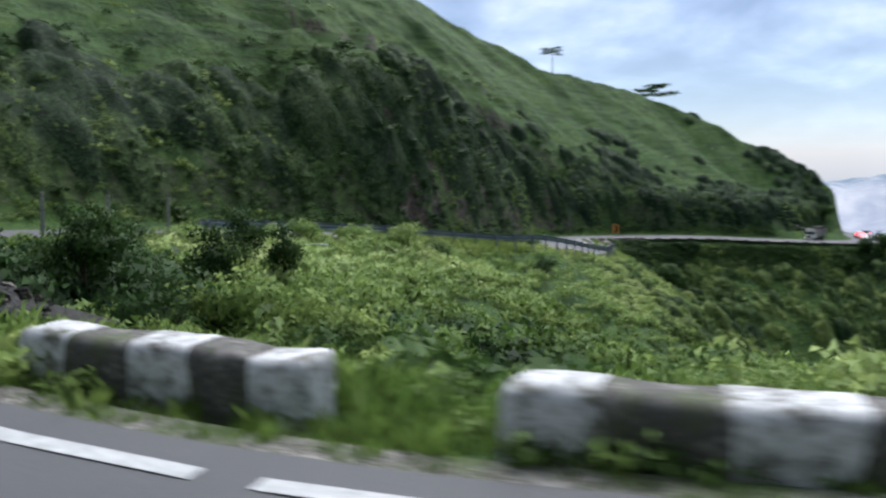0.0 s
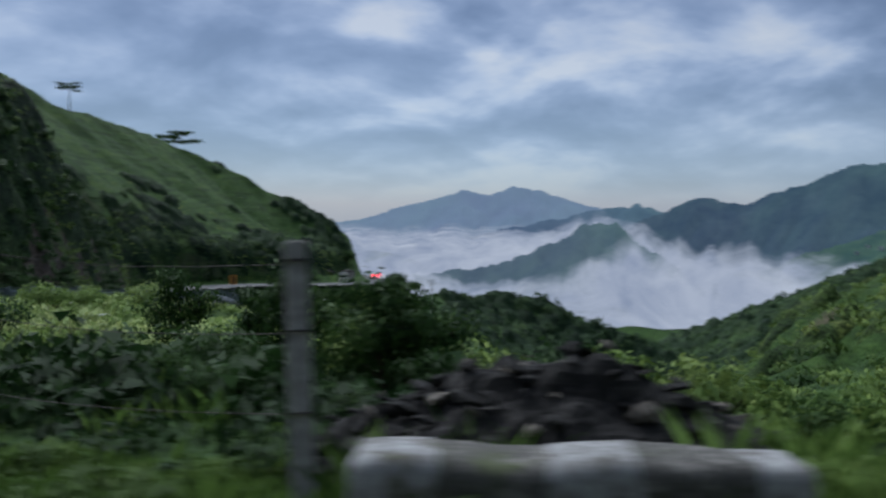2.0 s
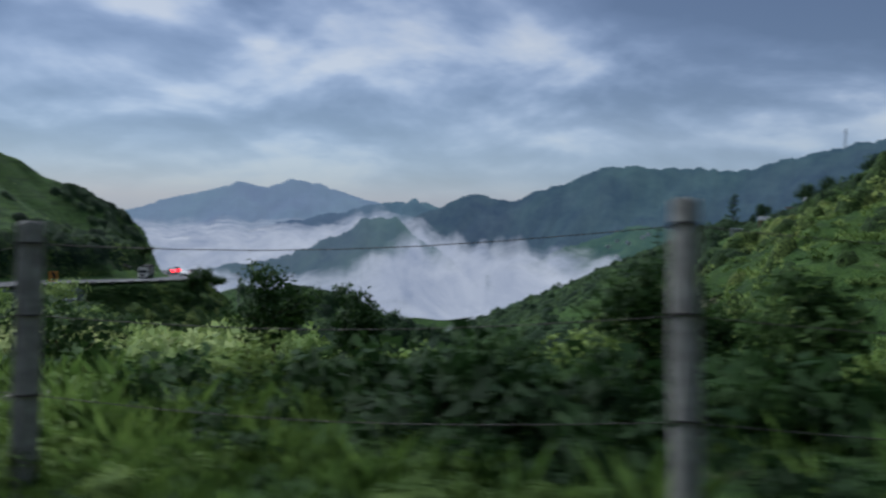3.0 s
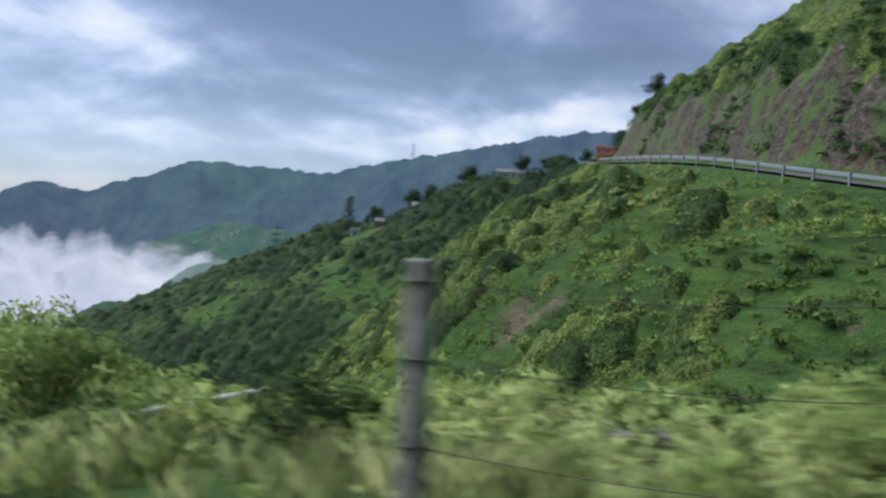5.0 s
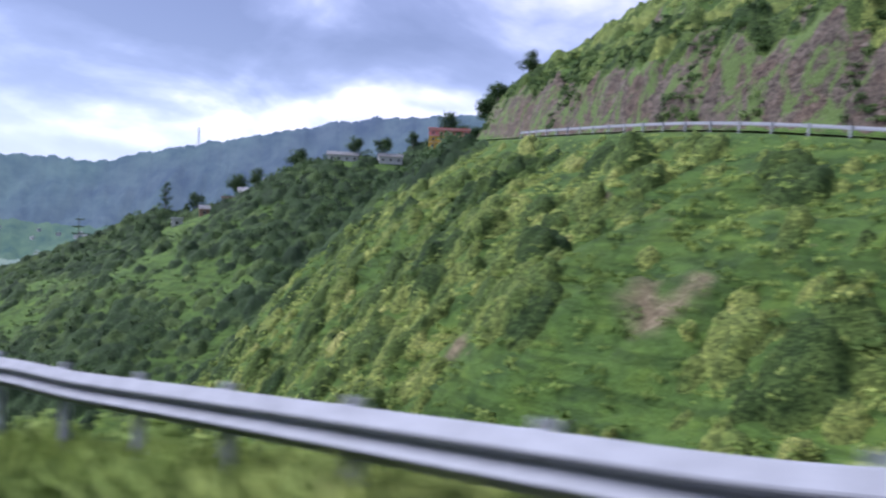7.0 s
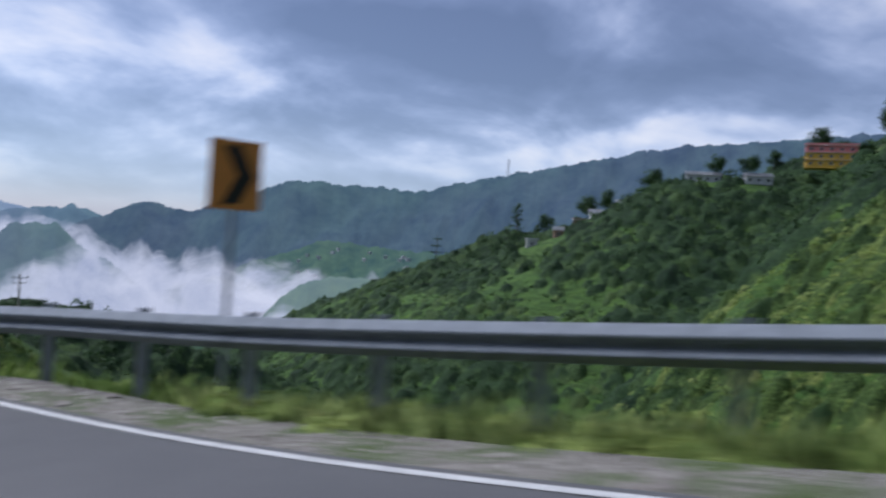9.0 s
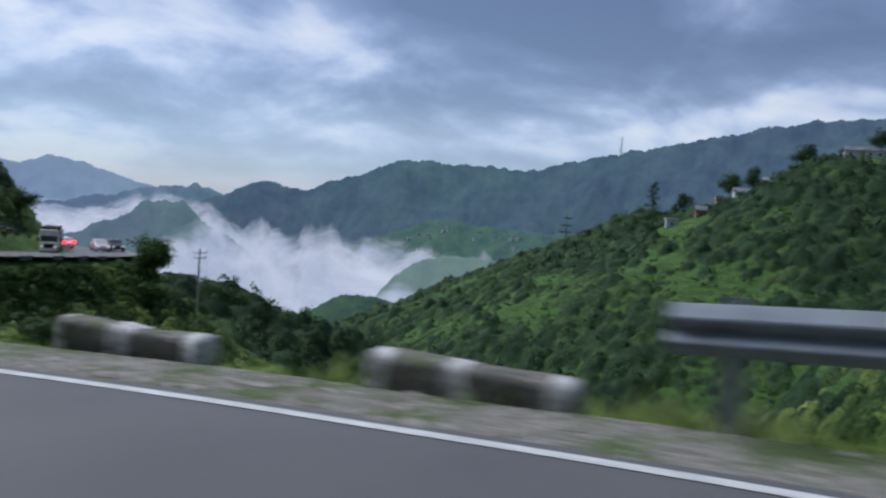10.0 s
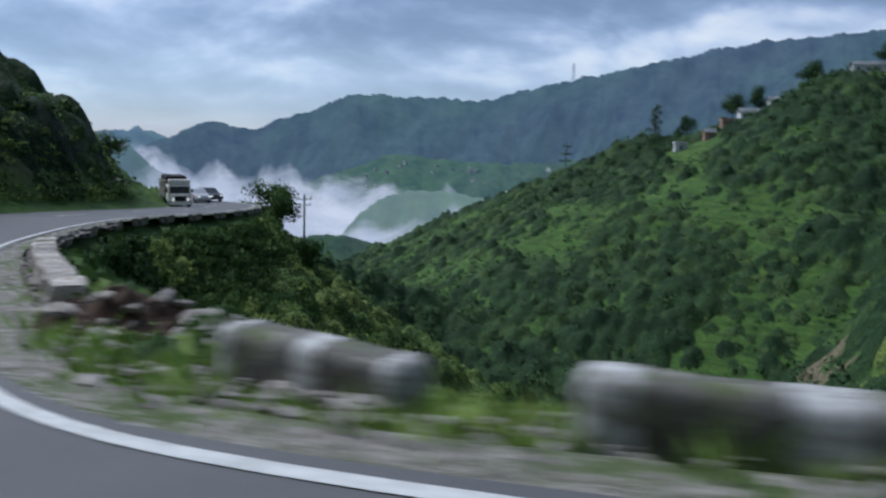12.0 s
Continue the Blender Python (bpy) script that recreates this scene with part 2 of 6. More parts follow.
def earth():
    """Ground of the slopes: grass and herbs, bare rock where the cut is steep (attribute), soil between."""
    m = Mat("hillside_ground", 0.95)
    fine, mid, broad = m.noise(6.0, 8.0, 0.75), m.noise(0.5, 6.0, 0.6), m.noise(0.06, 4.0, 0.6)
    grass = m.ramp(fine, (0.3, (0.036, 0.068, 0.019)), (0.5, (0.076, 0.134, 0.036)), (0.72, (0.130, 0.196, 0.058)))
    tufty = m.noise(1.1, 6.0, 0.7)
    grass = m.mix(m.step(tufty, 0.38, 0.58), m.ramp(fine, (0.3, (0.026, 0.055, 0.017)), (0.7, (0.085, 0.150, 0.040))), grass)
    lush = m.noise(0.28, 5.0, 0.65)
    grass = m.mix(m.step(lush, 0.52, 0.66), grass, m.mix(1.0, grass, (1.45, 1.25, 1.05), "MULTIPLY"))
    grass = m.mix(m.step(lush, 0.46, 0.36), grass, m.mix(1.0, grass, (0.55, 0.66, 0.66), "MULTIPLY"))
    tracks = m.noise(0.55, 4.0, 0.6, (0.22, 0.22, 2.4), 0.6)
    grass = m.mix(m.step(tracks, 0.49, 0.60), grass, m.mix(1.0, grass, (0.56, 0.62, 0.56), "MULTIPLY"))
    grass = m.mix(m.step(broad, 0.35, 0.65), grass, m.mix(1.0, grass, (0.80, 0.90, 0.90), "MULTIPLY"))
    grass = m.mix(1.0, grass, (0.72, 0.85, 0.55), "MULTIPLY")
    soil = m.ramp(mid, (0.3, (0.07, 0.055, 0.035)), (0.7, (0.16, 0.13, 0.09)))
    crack = m.noise(0.95, 12.0, 0.78, (1, 1, 1.5), 1.0)
    rock = m.ramp(crack, (0.38, (0.008, 0.007, 0.006)), (0.48, (0.060, 0.052, 0.043)), (0.57, (0.115, 0.100, 0.083)), (0.72, (0.24, 0.212, 0.184)))
    rusty = m.ramp(crack, (0.38, (0.012, 0.009, 0.007)), (0.5, (0.070, 0.053, 0.041)), (0.7, (0.175, 0.138, 0.110)))
    rock = m.mix(m.step(m.noise(0.22, 5.0, 0.65), 0.46, 0.58), rock, rusty)
    herbs = m.ramp(fine, (0.3, (0.030, 0.060, 0.018)), (0.7, (0.11, 0.18, 0.05)))
    rock = m.mix(m.step(m.noise(0.32, 8.0, 0.7, (1, 1, 0.55), 0.5), 0.50, 0.55), rock, herbs)
    c = m.mix(m.step(mid, 0.66, 0.74), grass, soil)
    steep = m.step(m.mix(m.step(m.noise(0.7, 6.0, 0.7), 0.3, 0.7), m.attr("bare"), (1.0, 1.0, 1.0), "MULTIPLY"), 0.25, 0.45)
    open_soil = m.ramp(crack, (0.36, (0.040, 0.035, 0.022)), (0.5, (0.130, 0.108, 0.068)), (0.68, (0.25, 0.215, 0.145)))
    c = m.mix(m.attr("slip"), c, open_soil)
    m.colour(m.mix(steep, c, rock))
    return m.bump(tufty, 1.0, 0.6).m


def rubble(name, lo, midc, hi, scale=7.0):
    m = Mat(name, 0.9)
    n = m.noise(scale, 8.0, 0.7)
    c = m.ramp(n, (0.3, lo), (0.5, midc), (0.7, hi))
    k = m.ramp(m.each(), (0.0, (0.55, 0.55, 0.55)), (1.0, (1.3, 1.28, 1.25)))
    m.colour(m.mix(1.0, c, k, "MULTIPLY"))
    return m.bump(n, 0.7, 0.03).m


def worn_white(name="worn_whitewash", dim=1.0):
    """Lime wash, flaked off in patches down to grey stone with moss."""
    m = Mat(name, 0.9)
    n, f = m.noise(4.5, 8.0, 0.7), m.noise(22.0, 5.0, 0.7)
    white = m.ramp(f, (0.3, (0.40, 0.405, 0.405)), (0.65, (0.76, 0.77, 0.78)))
    stone = m.ramp(f, (0.3, (0.07, 0.065, 0.055)), (0.7, (0.20, 0.19, 0.17)))
    c = m.mix(m.step(n, 0.47 - 0.10 * (1 - dim), 0.64 - 0.05 * (1 - dim)), m.mix(1.0, white, (dim, dim, dim), "MULTIPLY"), stone)
    moss = m.step(m.noise(2.2, 6.0, 0.65), 0.54, 0.68)
    m.colour(m.mix(moss, c, (0.10, 0.12, 0.05)))
    return m.bump(n, 0.6, 0.02).m


def worn_dark():
    m = Mat("worn_black_paint_on_stone", 0.9)
    n, f = m.noise(5.0, 8.0, 0.7), m.noise(20.0, 5.0, 0.7)
    dark = m.ramp(f, (0.3, (0.050, 0.049, 0.045)), (0.65, (0.145, 0.140, 0.128)))
    c = m.mix(m.step(n, 0.52, 0.62), dark, m.ramp(f, (0.3, (0.12, 0.11, 0.10)), (0.7, (0.28, 0.27, 0.25))))
    m.colour(m.mix(m.step(m.noise(2.0, 6.0, 0.65), 0.50, 0.66), c, (0.085, 0.105, 0.045)))
    return m.bump(n, 0.7, 0.025).m


def painted_haze_mat(name, lo, hi, scale, glow):
    """Wooded slopes behind kilometres of damp air: the haze is painted in as a bluish glowing colour, with little of
    the slope's own.
    """
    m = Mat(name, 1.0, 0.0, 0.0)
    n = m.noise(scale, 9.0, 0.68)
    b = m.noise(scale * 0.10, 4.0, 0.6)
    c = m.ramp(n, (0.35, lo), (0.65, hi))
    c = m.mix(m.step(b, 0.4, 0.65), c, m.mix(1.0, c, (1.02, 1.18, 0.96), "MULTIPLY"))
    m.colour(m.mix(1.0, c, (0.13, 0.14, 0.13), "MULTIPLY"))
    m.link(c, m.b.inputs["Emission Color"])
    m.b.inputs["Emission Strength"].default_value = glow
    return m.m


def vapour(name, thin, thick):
    """Bank of fog: a glow stands in for the light scattered in it, lighter and darker by noise, torn open in places."""
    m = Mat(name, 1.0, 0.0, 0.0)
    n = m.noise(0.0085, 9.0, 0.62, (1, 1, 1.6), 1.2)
    # light and dark of the billows painted into the emitted colour
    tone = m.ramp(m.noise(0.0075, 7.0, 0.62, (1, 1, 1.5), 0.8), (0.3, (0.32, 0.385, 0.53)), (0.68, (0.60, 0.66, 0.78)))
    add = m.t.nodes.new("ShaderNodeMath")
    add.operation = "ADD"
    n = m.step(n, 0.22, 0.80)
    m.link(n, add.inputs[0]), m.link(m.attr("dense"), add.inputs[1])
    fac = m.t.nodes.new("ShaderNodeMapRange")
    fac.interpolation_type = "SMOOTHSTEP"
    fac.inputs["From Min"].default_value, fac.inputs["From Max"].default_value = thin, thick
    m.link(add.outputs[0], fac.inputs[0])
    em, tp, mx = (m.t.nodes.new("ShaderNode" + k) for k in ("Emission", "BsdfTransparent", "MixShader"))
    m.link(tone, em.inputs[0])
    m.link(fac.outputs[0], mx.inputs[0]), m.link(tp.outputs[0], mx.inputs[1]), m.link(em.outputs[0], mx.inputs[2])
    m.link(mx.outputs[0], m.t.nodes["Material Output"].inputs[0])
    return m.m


M_ASPHALT, M_GRAVEL, M_EARTH = asphalt(), gravel(), earth()
M_LINE = plain("worn_road_paint", (0.46, 0.47, 0.47), 0.7, 0.0, 0.35, 9.0)
M_WHITE, M_DARK = worn_white(), worn_dark()
M_FADED = worn_white("faded_whitewash", 0.75)
M_GRIMY = worn_white("grimy_whitewash", 0.60)
M_STEEL = plain("galvanised_steel", (0.24, 0.272, 0.315), 0.75, 0.1, 0.25, 5.0, 0.2)
M_POST = plain("weathered_concrete", (0.34, 0.33, 0.31), 0.9, 0.0, 0.4, 9.0)
M_WIRE = plain("rusty_wire", (0.10, 0.09, 0.085), 0.6, 0.6)
M_ROCK = rubble("grey_rubble", (0.045, 0.040, 0.036), (0.13, 0.115, 0.10), (0.33, 0.30, 0.27))
M_PALE = rubble("pale_rubble", (0.12, 0.11, 0.10), (0.28, 0.26, 0.24), (0.52, 0.50, 0.48))
M_BARK = plain("bark", (0.07, 0.055, 0.042), 0.95, 0.0, 0.4, 5.0)
M_GRASS = leafy("grass_blades", (0.105, 0.180, 0.042), (0.195, 0.305, 0.075), (0.36, 0.42, 0.17), 0.3, 0.4)
M_MASS = foliage_mass("bush_foliage", (0.0, (0.022, 0.050, 0.018)), (0.33, (0.070, 0.120, 0.035)), (0.66, (0.172, 0.222, 0.068)), (1.0, (0.275, 0.305, 0.116)))
M_WOODS = foliage_mass("woodland_foliage", (0.0, (0.011, 0.029, 0.014)), (0.33, (0.028, 0.060, 0.025)), (0.66, (0.064, 0.110, 0.038)), (1.0, (0.11, 0.16, 0.055)))
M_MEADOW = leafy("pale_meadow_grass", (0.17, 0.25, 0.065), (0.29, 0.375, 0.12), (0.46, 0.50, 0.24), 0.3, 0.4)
M_HERB = leafy("pale_herbs", (0.135, 0.215, 0.055), (0.25, 0.345, 0.105), (0.40, 0.46, 0.19), 0.15, 0.35)
M_SHRUB = leafy("shrub_leaves", (0.070, 0.122, 0.031), (0.168, 0.248, 0.064), (0.29, 0.355, 0.11), 0.10)
M_BUSH = leafy("dark_bush_leaves", (0.018, 0.043, 0.014), (0.043, 0.088, 0.026), (0.088, 0.150, 0.043), 0.15)
M_TREE = leafy("tree_leaves", (0.020, 0.043, 0.022), (0.042, 0.083, 0.035), (0.078, 0.135, 0.050), 0.05)
M_THICKET = leafy("thicket_leaves", (0.020, 0.045, 0.019), (0.046, 0.090, 0.030), (0.085, 0.140, 0.046), 0.04)

# ---- the lie of the land ----
# centre of the road, from the cliff in the east round the head of the gully to the spur in the west
ROAD = [(345, 300, 38), (262, 240, 30), (190, 193, 24.8), (130, 152, 19), (90, 116, 14), (62, 86, 11), (41, 59, 8.4), (29, 39, 5.6), (20, 20, 2.8), (10, 6.5, 0.9),
        (-0.1, 0.2, 0.12), (-7.4, -2.9, 0.17), (-15.1, -4.6, 0.04), (-22.7, -3.5, -0.3), (-31.3, 3.0, -0.8), (-37.6, 11.5, -1.4), (-42, 22.5, -2.5),
        (-44.4, 35.4, -3.8), (-46.3, 49.7, -5.8), (-52.0, 68.4, -9.05), (-54.95, 75.0, -9.68), (-57.93, 79.37, -10.05), (-60.75, 82.6, -10.28), (-68.25, 90.85, -10.85), (-75.15, 99.1, -11.4), (-76.3, 109, -12.1),
        (-75.6, 122, -12.9), (-71, 136, -13.7), (-63, 150, -14.8), (-57.5, 163, -15.8), (-54.5, 176, -16.7), (-57.5, 190, -17.4), (-68, 206, -18.2), (-92, 218, -19)]
HALF, ASPH = 3.6, 3.76


def spline(points, spacing):
    """Points at even spacing along a smooth curve through the given ones."""
    p = np.array(points, float)
    ext = np.vstack([2 * p[0] - p[1], p, 2 * p[-1] - p[-2]])
    fine = []
    for i in range(1, len(ext) - 2):
        a, b, c, d = ext[i - 1 : i + 3]
        u = np.linspace(0, 1, 24, endpoint=False)[:, None]
        fine.append(0.5 * (2 * b + (c - a) * u + (2 * a - 5 * b + 4 * c - d) * u**2 + (3 * b - a - 3 * c + d) * u**3))
    fine = np.vstack(fine + [p[-1:]])
    s = np.r_[0, np.cumsum(np.linalg.norm(np.diff(fine, axis=0), axis=1))]
    at = np.arange(0, s[-1], spacing)
    return np.stack([np.interp(at, s, fine[:, k]) for k in range(p.shape[1])], 1)


road_pts = spline(ROAD, 1.0)
road_tan = np.gradient(road_pts, axis=0)[:, :2]
road_tan /= np.linalg.norm(road_tan, axis=1)[:, None]
road_right = np.stack([road_tan[:, 1], -road_tan[:, 0]], 1)


def vnoise(x, y, seed=0):
    """Smooth lattice noise between -1 and 1."""
    xi, yi = np.floor(x).astype(np.int64), np.floor(y).astype(np.int64)
    u, v = x - xi, y - yi
    u, v = u * u * (3 - 2 * u), v * v * (3 - 2 * v)

    def h(a, b):
        k = (a * 374761393 + b * 668265263 + seed * 982451653) & 0x7FFFFFFF
        k = ((k ^ (k >> 13)) * 1274126177) & 0x7FFFFFFF
        return ((k ^ (k >> 16)) & 0xFFFF) / 32767.5 - 1

    return (h(xi, yi) * (1 - u) + h(xi + 1, yi) * u) * (1 - v) + (h(xi, yi + 1) * (1 - u) + h(xi + 1, yi + 1) * u) * v


def fbm(x, y, scale, octaves=4, seed=0):
    out, amp = np.zeros_like(x), 1.0
    for o in range(octaves):
        out += amp * vnoise(x / scale * 2**o, y / scale * 2**o, seed + o)
        amp *= 0.5
    return out


def smooth(x, lo, hi):
    u = np.clip((x - lo) / (hi - lo), 0, 1)
    return u * u * (3 - 2 * u)


def smax(a, b, k):
    return 0.5 * (a + b + np.sqrt((a - b) ** 2 + k * k))


def crest(x, y, line, fall):
    """Height under a ridge that follows a line of (x, y, z) and falls away on both sides."""
    best = np.full_like(x, -1e4)
    for (x0, y0, z0), (x1, y1, z1) in zip(line, line[1:]):
        dx, dy = x1 - x0, y1 - y0
        u = np.clip(((x - x0) * dx + (y - y0) * dy) / (dx * dx + dy * dy), 0, 1)
        d = np.hypot(x - x0 - u * dx, y - y0 - u * dy)
        best = np.maximum(best, z0 + u * (z1 - z0) - fall * d)
    return best


S2 = road_pts[::2]
T2 = road_tan[::2]
far_up = smooth(S2[:, 0], 95, 140)
mound = (S2[:, 0] < 6) * (1 - smooth(S2[:, 1], 12, 26)) * (1 - 0.85 * smooth(S2[:, 0], -17, -9))
slope_down = 0.40 + 0.30 * smooth(S2[:, 1], 42, 70) - 0.20 * mound + 0.45 * far_up
flat = 6.4 - 1.7 * far_up + 3.0 * smooth(S2[:, 1], 8, 14) * (1 - smooth(S2[:, 1], 30, 40)) * (S2[:, 0] < 0) + 2.0 * smooth(S2[:, 1], 36, 48) * (1 - smooth(S2[:, 1], 66, 82)) * (S2[:, 0] < 0) + 1.2 * smooth(S2[:, 1], 84, 96) * (1 - smooth(S2[:, 1], 112, 122)) * (S2[:, 0] < 0) + 2 * mound
west = smooth(S2[:, 1], 98, 108) * (S2[:, 0] < 0)
roof = np.where((S2[:, 0] < 0) & (S2[:, 1] > 30), 71 - 0.30 * (S2[:, 1] - 60), S2[:, 2] + np.maximum(9, 80 - 0.42 * np.maximum(S2[:, 0] - 40, 0)))
roof = np.where((S2[:, 0] < 0) & (S2[:, 1] > 150), np.minimum(roof, 44 - 0.85 * (S2[:, 1] - 150)), roof)
grade = np.where((S2[:, 0] < 0) & (S2[:, 1] > 30), 0.78 + 0.16 * smooth(S2[:, 1], 110, 150), 0.66)
cut = 5.0 + 4.5 * np.clip(smooth(S2[:, 1], 34, 52) * (S2[:, 0] < 0) * (1 - smooth(S2[:, 1], 84, 110)) + 0.9 * (S2[:, 0] > 12), 0, 1)


def corridor(x, y):
    """Height of the ground and signed distance from the road (right is downhill)."""
    z, near, level = np.empty_like(x), np.empty_like(x), np.empty_like(x)
    for a in range(0, len(x), 6000):
        dx, dy = x[a : a + 6000, None] - S2[None, :, 0], y[a : a + 6000, None] - S2[None, :, 1]
        d2 = dx * dx + dy * dy
        d = np.sqrt(d2)
        side = np.sign(dx * T2[None, :, 1] - dy * T2[None, :, 0])
        w = (d2 + 0.6) ** -2.6
        down = np.maximum(d - flat, 0)
        drop = slope_down * down + west * 2.6 * smooth(d, flat - 1.2, flat + 0.6) + 0.25 * smooth(d, 4.2, 6.5)
        up_ = np.maximum(d - 5.2, 0)
        rise = cut * (1 - np.exp(-up_ / 2.2)) + grade * up_
        zz = np.where(side > 0, S2[:, 2] - drop, np.minimum(S2[:, 2] + rise, roof + 0.05 * up_))
        zz = np.where(d < 5, S2[:, 2] + 0 * d, zz)
        z[a : a + 6000] = (w * zz).sum(1) / w.sum(1)
        i = d2.argmin(1)
        k = np.arange(len(i))
        near[a : a + 6000] = side[k, i] * d[k, i]
        level[a : a + 6000] = S2[i, 2]
    return z, near, level


# ridge of the western hill, down to the nose that the road goes round
NOSE = [(-190, 100, 75), (-148, 130, 43), (-134, 141, 32.2), (-120.5, 152, 23), (-115, 170, 20), (-112, 187, 17), (-100, 190, 11.7), (-90, 192, 6.4), (-80, 193, 1.2), (-72, 194, -3.4), (-67, 194, -6.4), (-63.8, 191.5, -11)]
VILLAGE = [(300, 215, 34), (262, 252, 25), (242, 268, 27), (225, 288, 25), (198, 322, 1), (175, 352, -6), (150, 382, -30), (128, 410, -52), (100, 450, -85)]
UPLAND = [(301, 300, 40), (304, 280, 44), (292, 244, 46), (264, 212, 47), (244, 190, 48)]
WOODED = [(-60, 215, -24), (-50, 262, -28), (-36, 300, -31), (-12, 306, -34), (15, 300, -46), (41, 292, -58), (75, 290, -76)]


def land(x, y):
    z, near, level = corridor(x, y)
    set_back = 5.2 + 3.2 * smooth(y, 156, 172)
    up_ = np.maximum(-near - set_back, 0)
    nose = smax(crest(x, y, NOSE, 0.74), level + 6.0 * (1 - np.exp(-up_ / 1.6)) + 0.16 * up_, 2.0)
    z = z + (nose - z) * smooth(y, 112, 134) * (x < -50) * smooth(-near, 5.0, 6.0)
    away = smooth(np.abs(near), 6, 22)
    cliff = (x > 12) * smooth(-near, 5.6, 7.5) * (1 - smooth(-near, 16, 28))
    z = z + cliff * (3.2 * np.abs(fbm(x, y, 9.0, 3, 51)) + 1.5 * np.abs(fbm(x, y, 3.2, 2, 52)) - 1.9)
    shoulder = (x < -35) * smooth(y, 34, 50) * (1 - smooth(y, 104, 116)) * smooth(-near, 5.8, 9) * (1 - smooth(-near, 18, 32))
    z = z + shoulder * (4.2 * fbm(x, y, 13.0, 3, 57) + 1.6 * np.abs(fbm(x, y, 4.0, 2, 58)))
    calm = 1 - 0.65 * smooth(y, 105, 130) * (x < -55) * (near < 0)
    z = z + calm * smooth(-near, 5.6, 8.5) * 1.1 * fbm(x, y, 5.5, 3, 5) + smooth(near, 6.5, 9) * 0.5 * fbm(x, y, 6, 2, 15)
    z = z + calm * away * (1.5 * fbm(x, y, 22, 4, 3) + 0.85 * np.abs(fbm(x, y, 5, 3, 9)) * (near > 0) + 0.4 * fbm(x, y, 4, 3, 9))
    along_, down_ = 0.64 * x + 0.77 * y, 0.64 * y - 0.77 * x
    rib = 0.55 - np.abs(fbm(along_, 0.22 * down_, 15.0, 2, 45))
    z = z + smooth(near, 8, 24) * smooth(x, -22, 0) * (1 - smooth(x, 80, 108)) * (3.4 * rib + 0.9 * (0.5 - np.abs(fbm(along_, 0.4 * down_, 5.5, 2, 46))))
    hill = crest(x, y, VILLAGE, 0.46) + 2.5 * fbm(x, y, 40, 4, 21)
    hill = np.maximum(hill, crest(x, y, UPLAND, 0.8) + 2.0 * fbm(x, y, 30, 4, 22))
    wood = crest(x, y, WOODED, 0.55) + 4 * fbm(x, y, 40, 4, 31)
    lowland = -205 + 60 * smooth(np.hypot(x - 20, y - 60), 700, 250) + 45 * fbm(x, y, 420, 4, 41)
    gully = -16 - 0.42 * np.maximum(y - 40, 0)
    lowland = np.maximum(lowland, np.minimum(gully, lowland + 120) - 0.25 * np.abs(x + 20 - 0.25 * y))
    far = np.abs(near) > 9
    z = np.where(far, smax(z, lowland, 4), z)
    z = np.where(far, smax(z, np.maximum(hill, wood), 3), z)
    return z, near


def spread(lo, hi, spacing, limit_lo, limit_hi, grow=1.055):
    mid = list(np.arange(lo, hi + 0.01, spacing))
    step, v = spacing, hi
    while v < limit_hi:
        step *= grow
        v += step
        mid.append(v)
    step, v = spacing, lo
    while v > limit_lo:
        step *= grow
        v -= step
        mid.insert(0, v)
    return np.array(mid)


GX, GY = spread(-118, 66, 0.9, -4700, 4700), spread(-12, 205, 0.9, -1500, 4850)
gx, gy = np.meshgrid(GX, GY)
gz, gnear = land(gx.ravel(), gy.ravel())
GZ, GN = gz.reshape(gx.shape), gnear.reshape(gx.shape)


def lookup(x, y, table=None):
    """The ground's height (or another table of the land) at places."""
    table = GZ if table is None else table
    fx = np.clip(np.interp(x, GX, np.arange(len(GX))), 0, len(GX) - 1.001)
    fy = np.clip(np.interp(y, GY, np.arange(len(GY))), 0, len(GY) - 1.001)
    i, j = fx.astype(int), fy.astype(int)
    u, v = fx - i, fy - j
    return (table[j, i] * (1 - u) + table[j, i + 1] * u) * (1 - v) + (table[j + 1, i] * (1 - u) + table[j + 1, i + 1] * u) * v


def ground(x, y):
    return float(lookup(np.array([x]), np.array([y]))[0])


# ---- mesh helpers ----
def raw_mesh(name, verts, faces, mats, shade=False, normals=None, tone=None):
    """A mesh from arrays: verts (n, 3), faces (m, 3 or 4); foliage brings soft normals and a tone for each vertex."""
    me = bpy.data.meshes.new(name)
    v, f = np.asarray(verts, np.float32), np.asarray(faces, np.int32)
    k = f.shape[1]
    me.vertices.add(len(v)), me.loops.add(f.size), me.polygons.add(len(f))
    me.vertices.foreach_set("co", v.ravel())
    me.loops.foreach_set("vertex_index", f.ravel())
    me.polygons.foreach_set("loop_start", np.arange(0, f.size, k, dtype=np.int32))
    me.polygons.foreach_set("use_smooth", np.full(len(f), shade))
    for m in mats if isinstance(mats, (list, tuple)) else [mats]:
        me.materials.append(m)
    if normals is not None:
        me.polygons.foreach_set("use_smooth", np.ones(len(f), bool))
        me.attributes.new("custom_normal", "FLOAT_VECTOR", "POINT").data.foreach_set("vector", np.asarray(normals, np.float32).ravel())
    if tone is not None:
        me.attributes.new("tone", "FLOAT", "POINT").data.foreach_set("value", np.asarray(tone, np.float32))
    me.update(calc_edges=True)
    return me


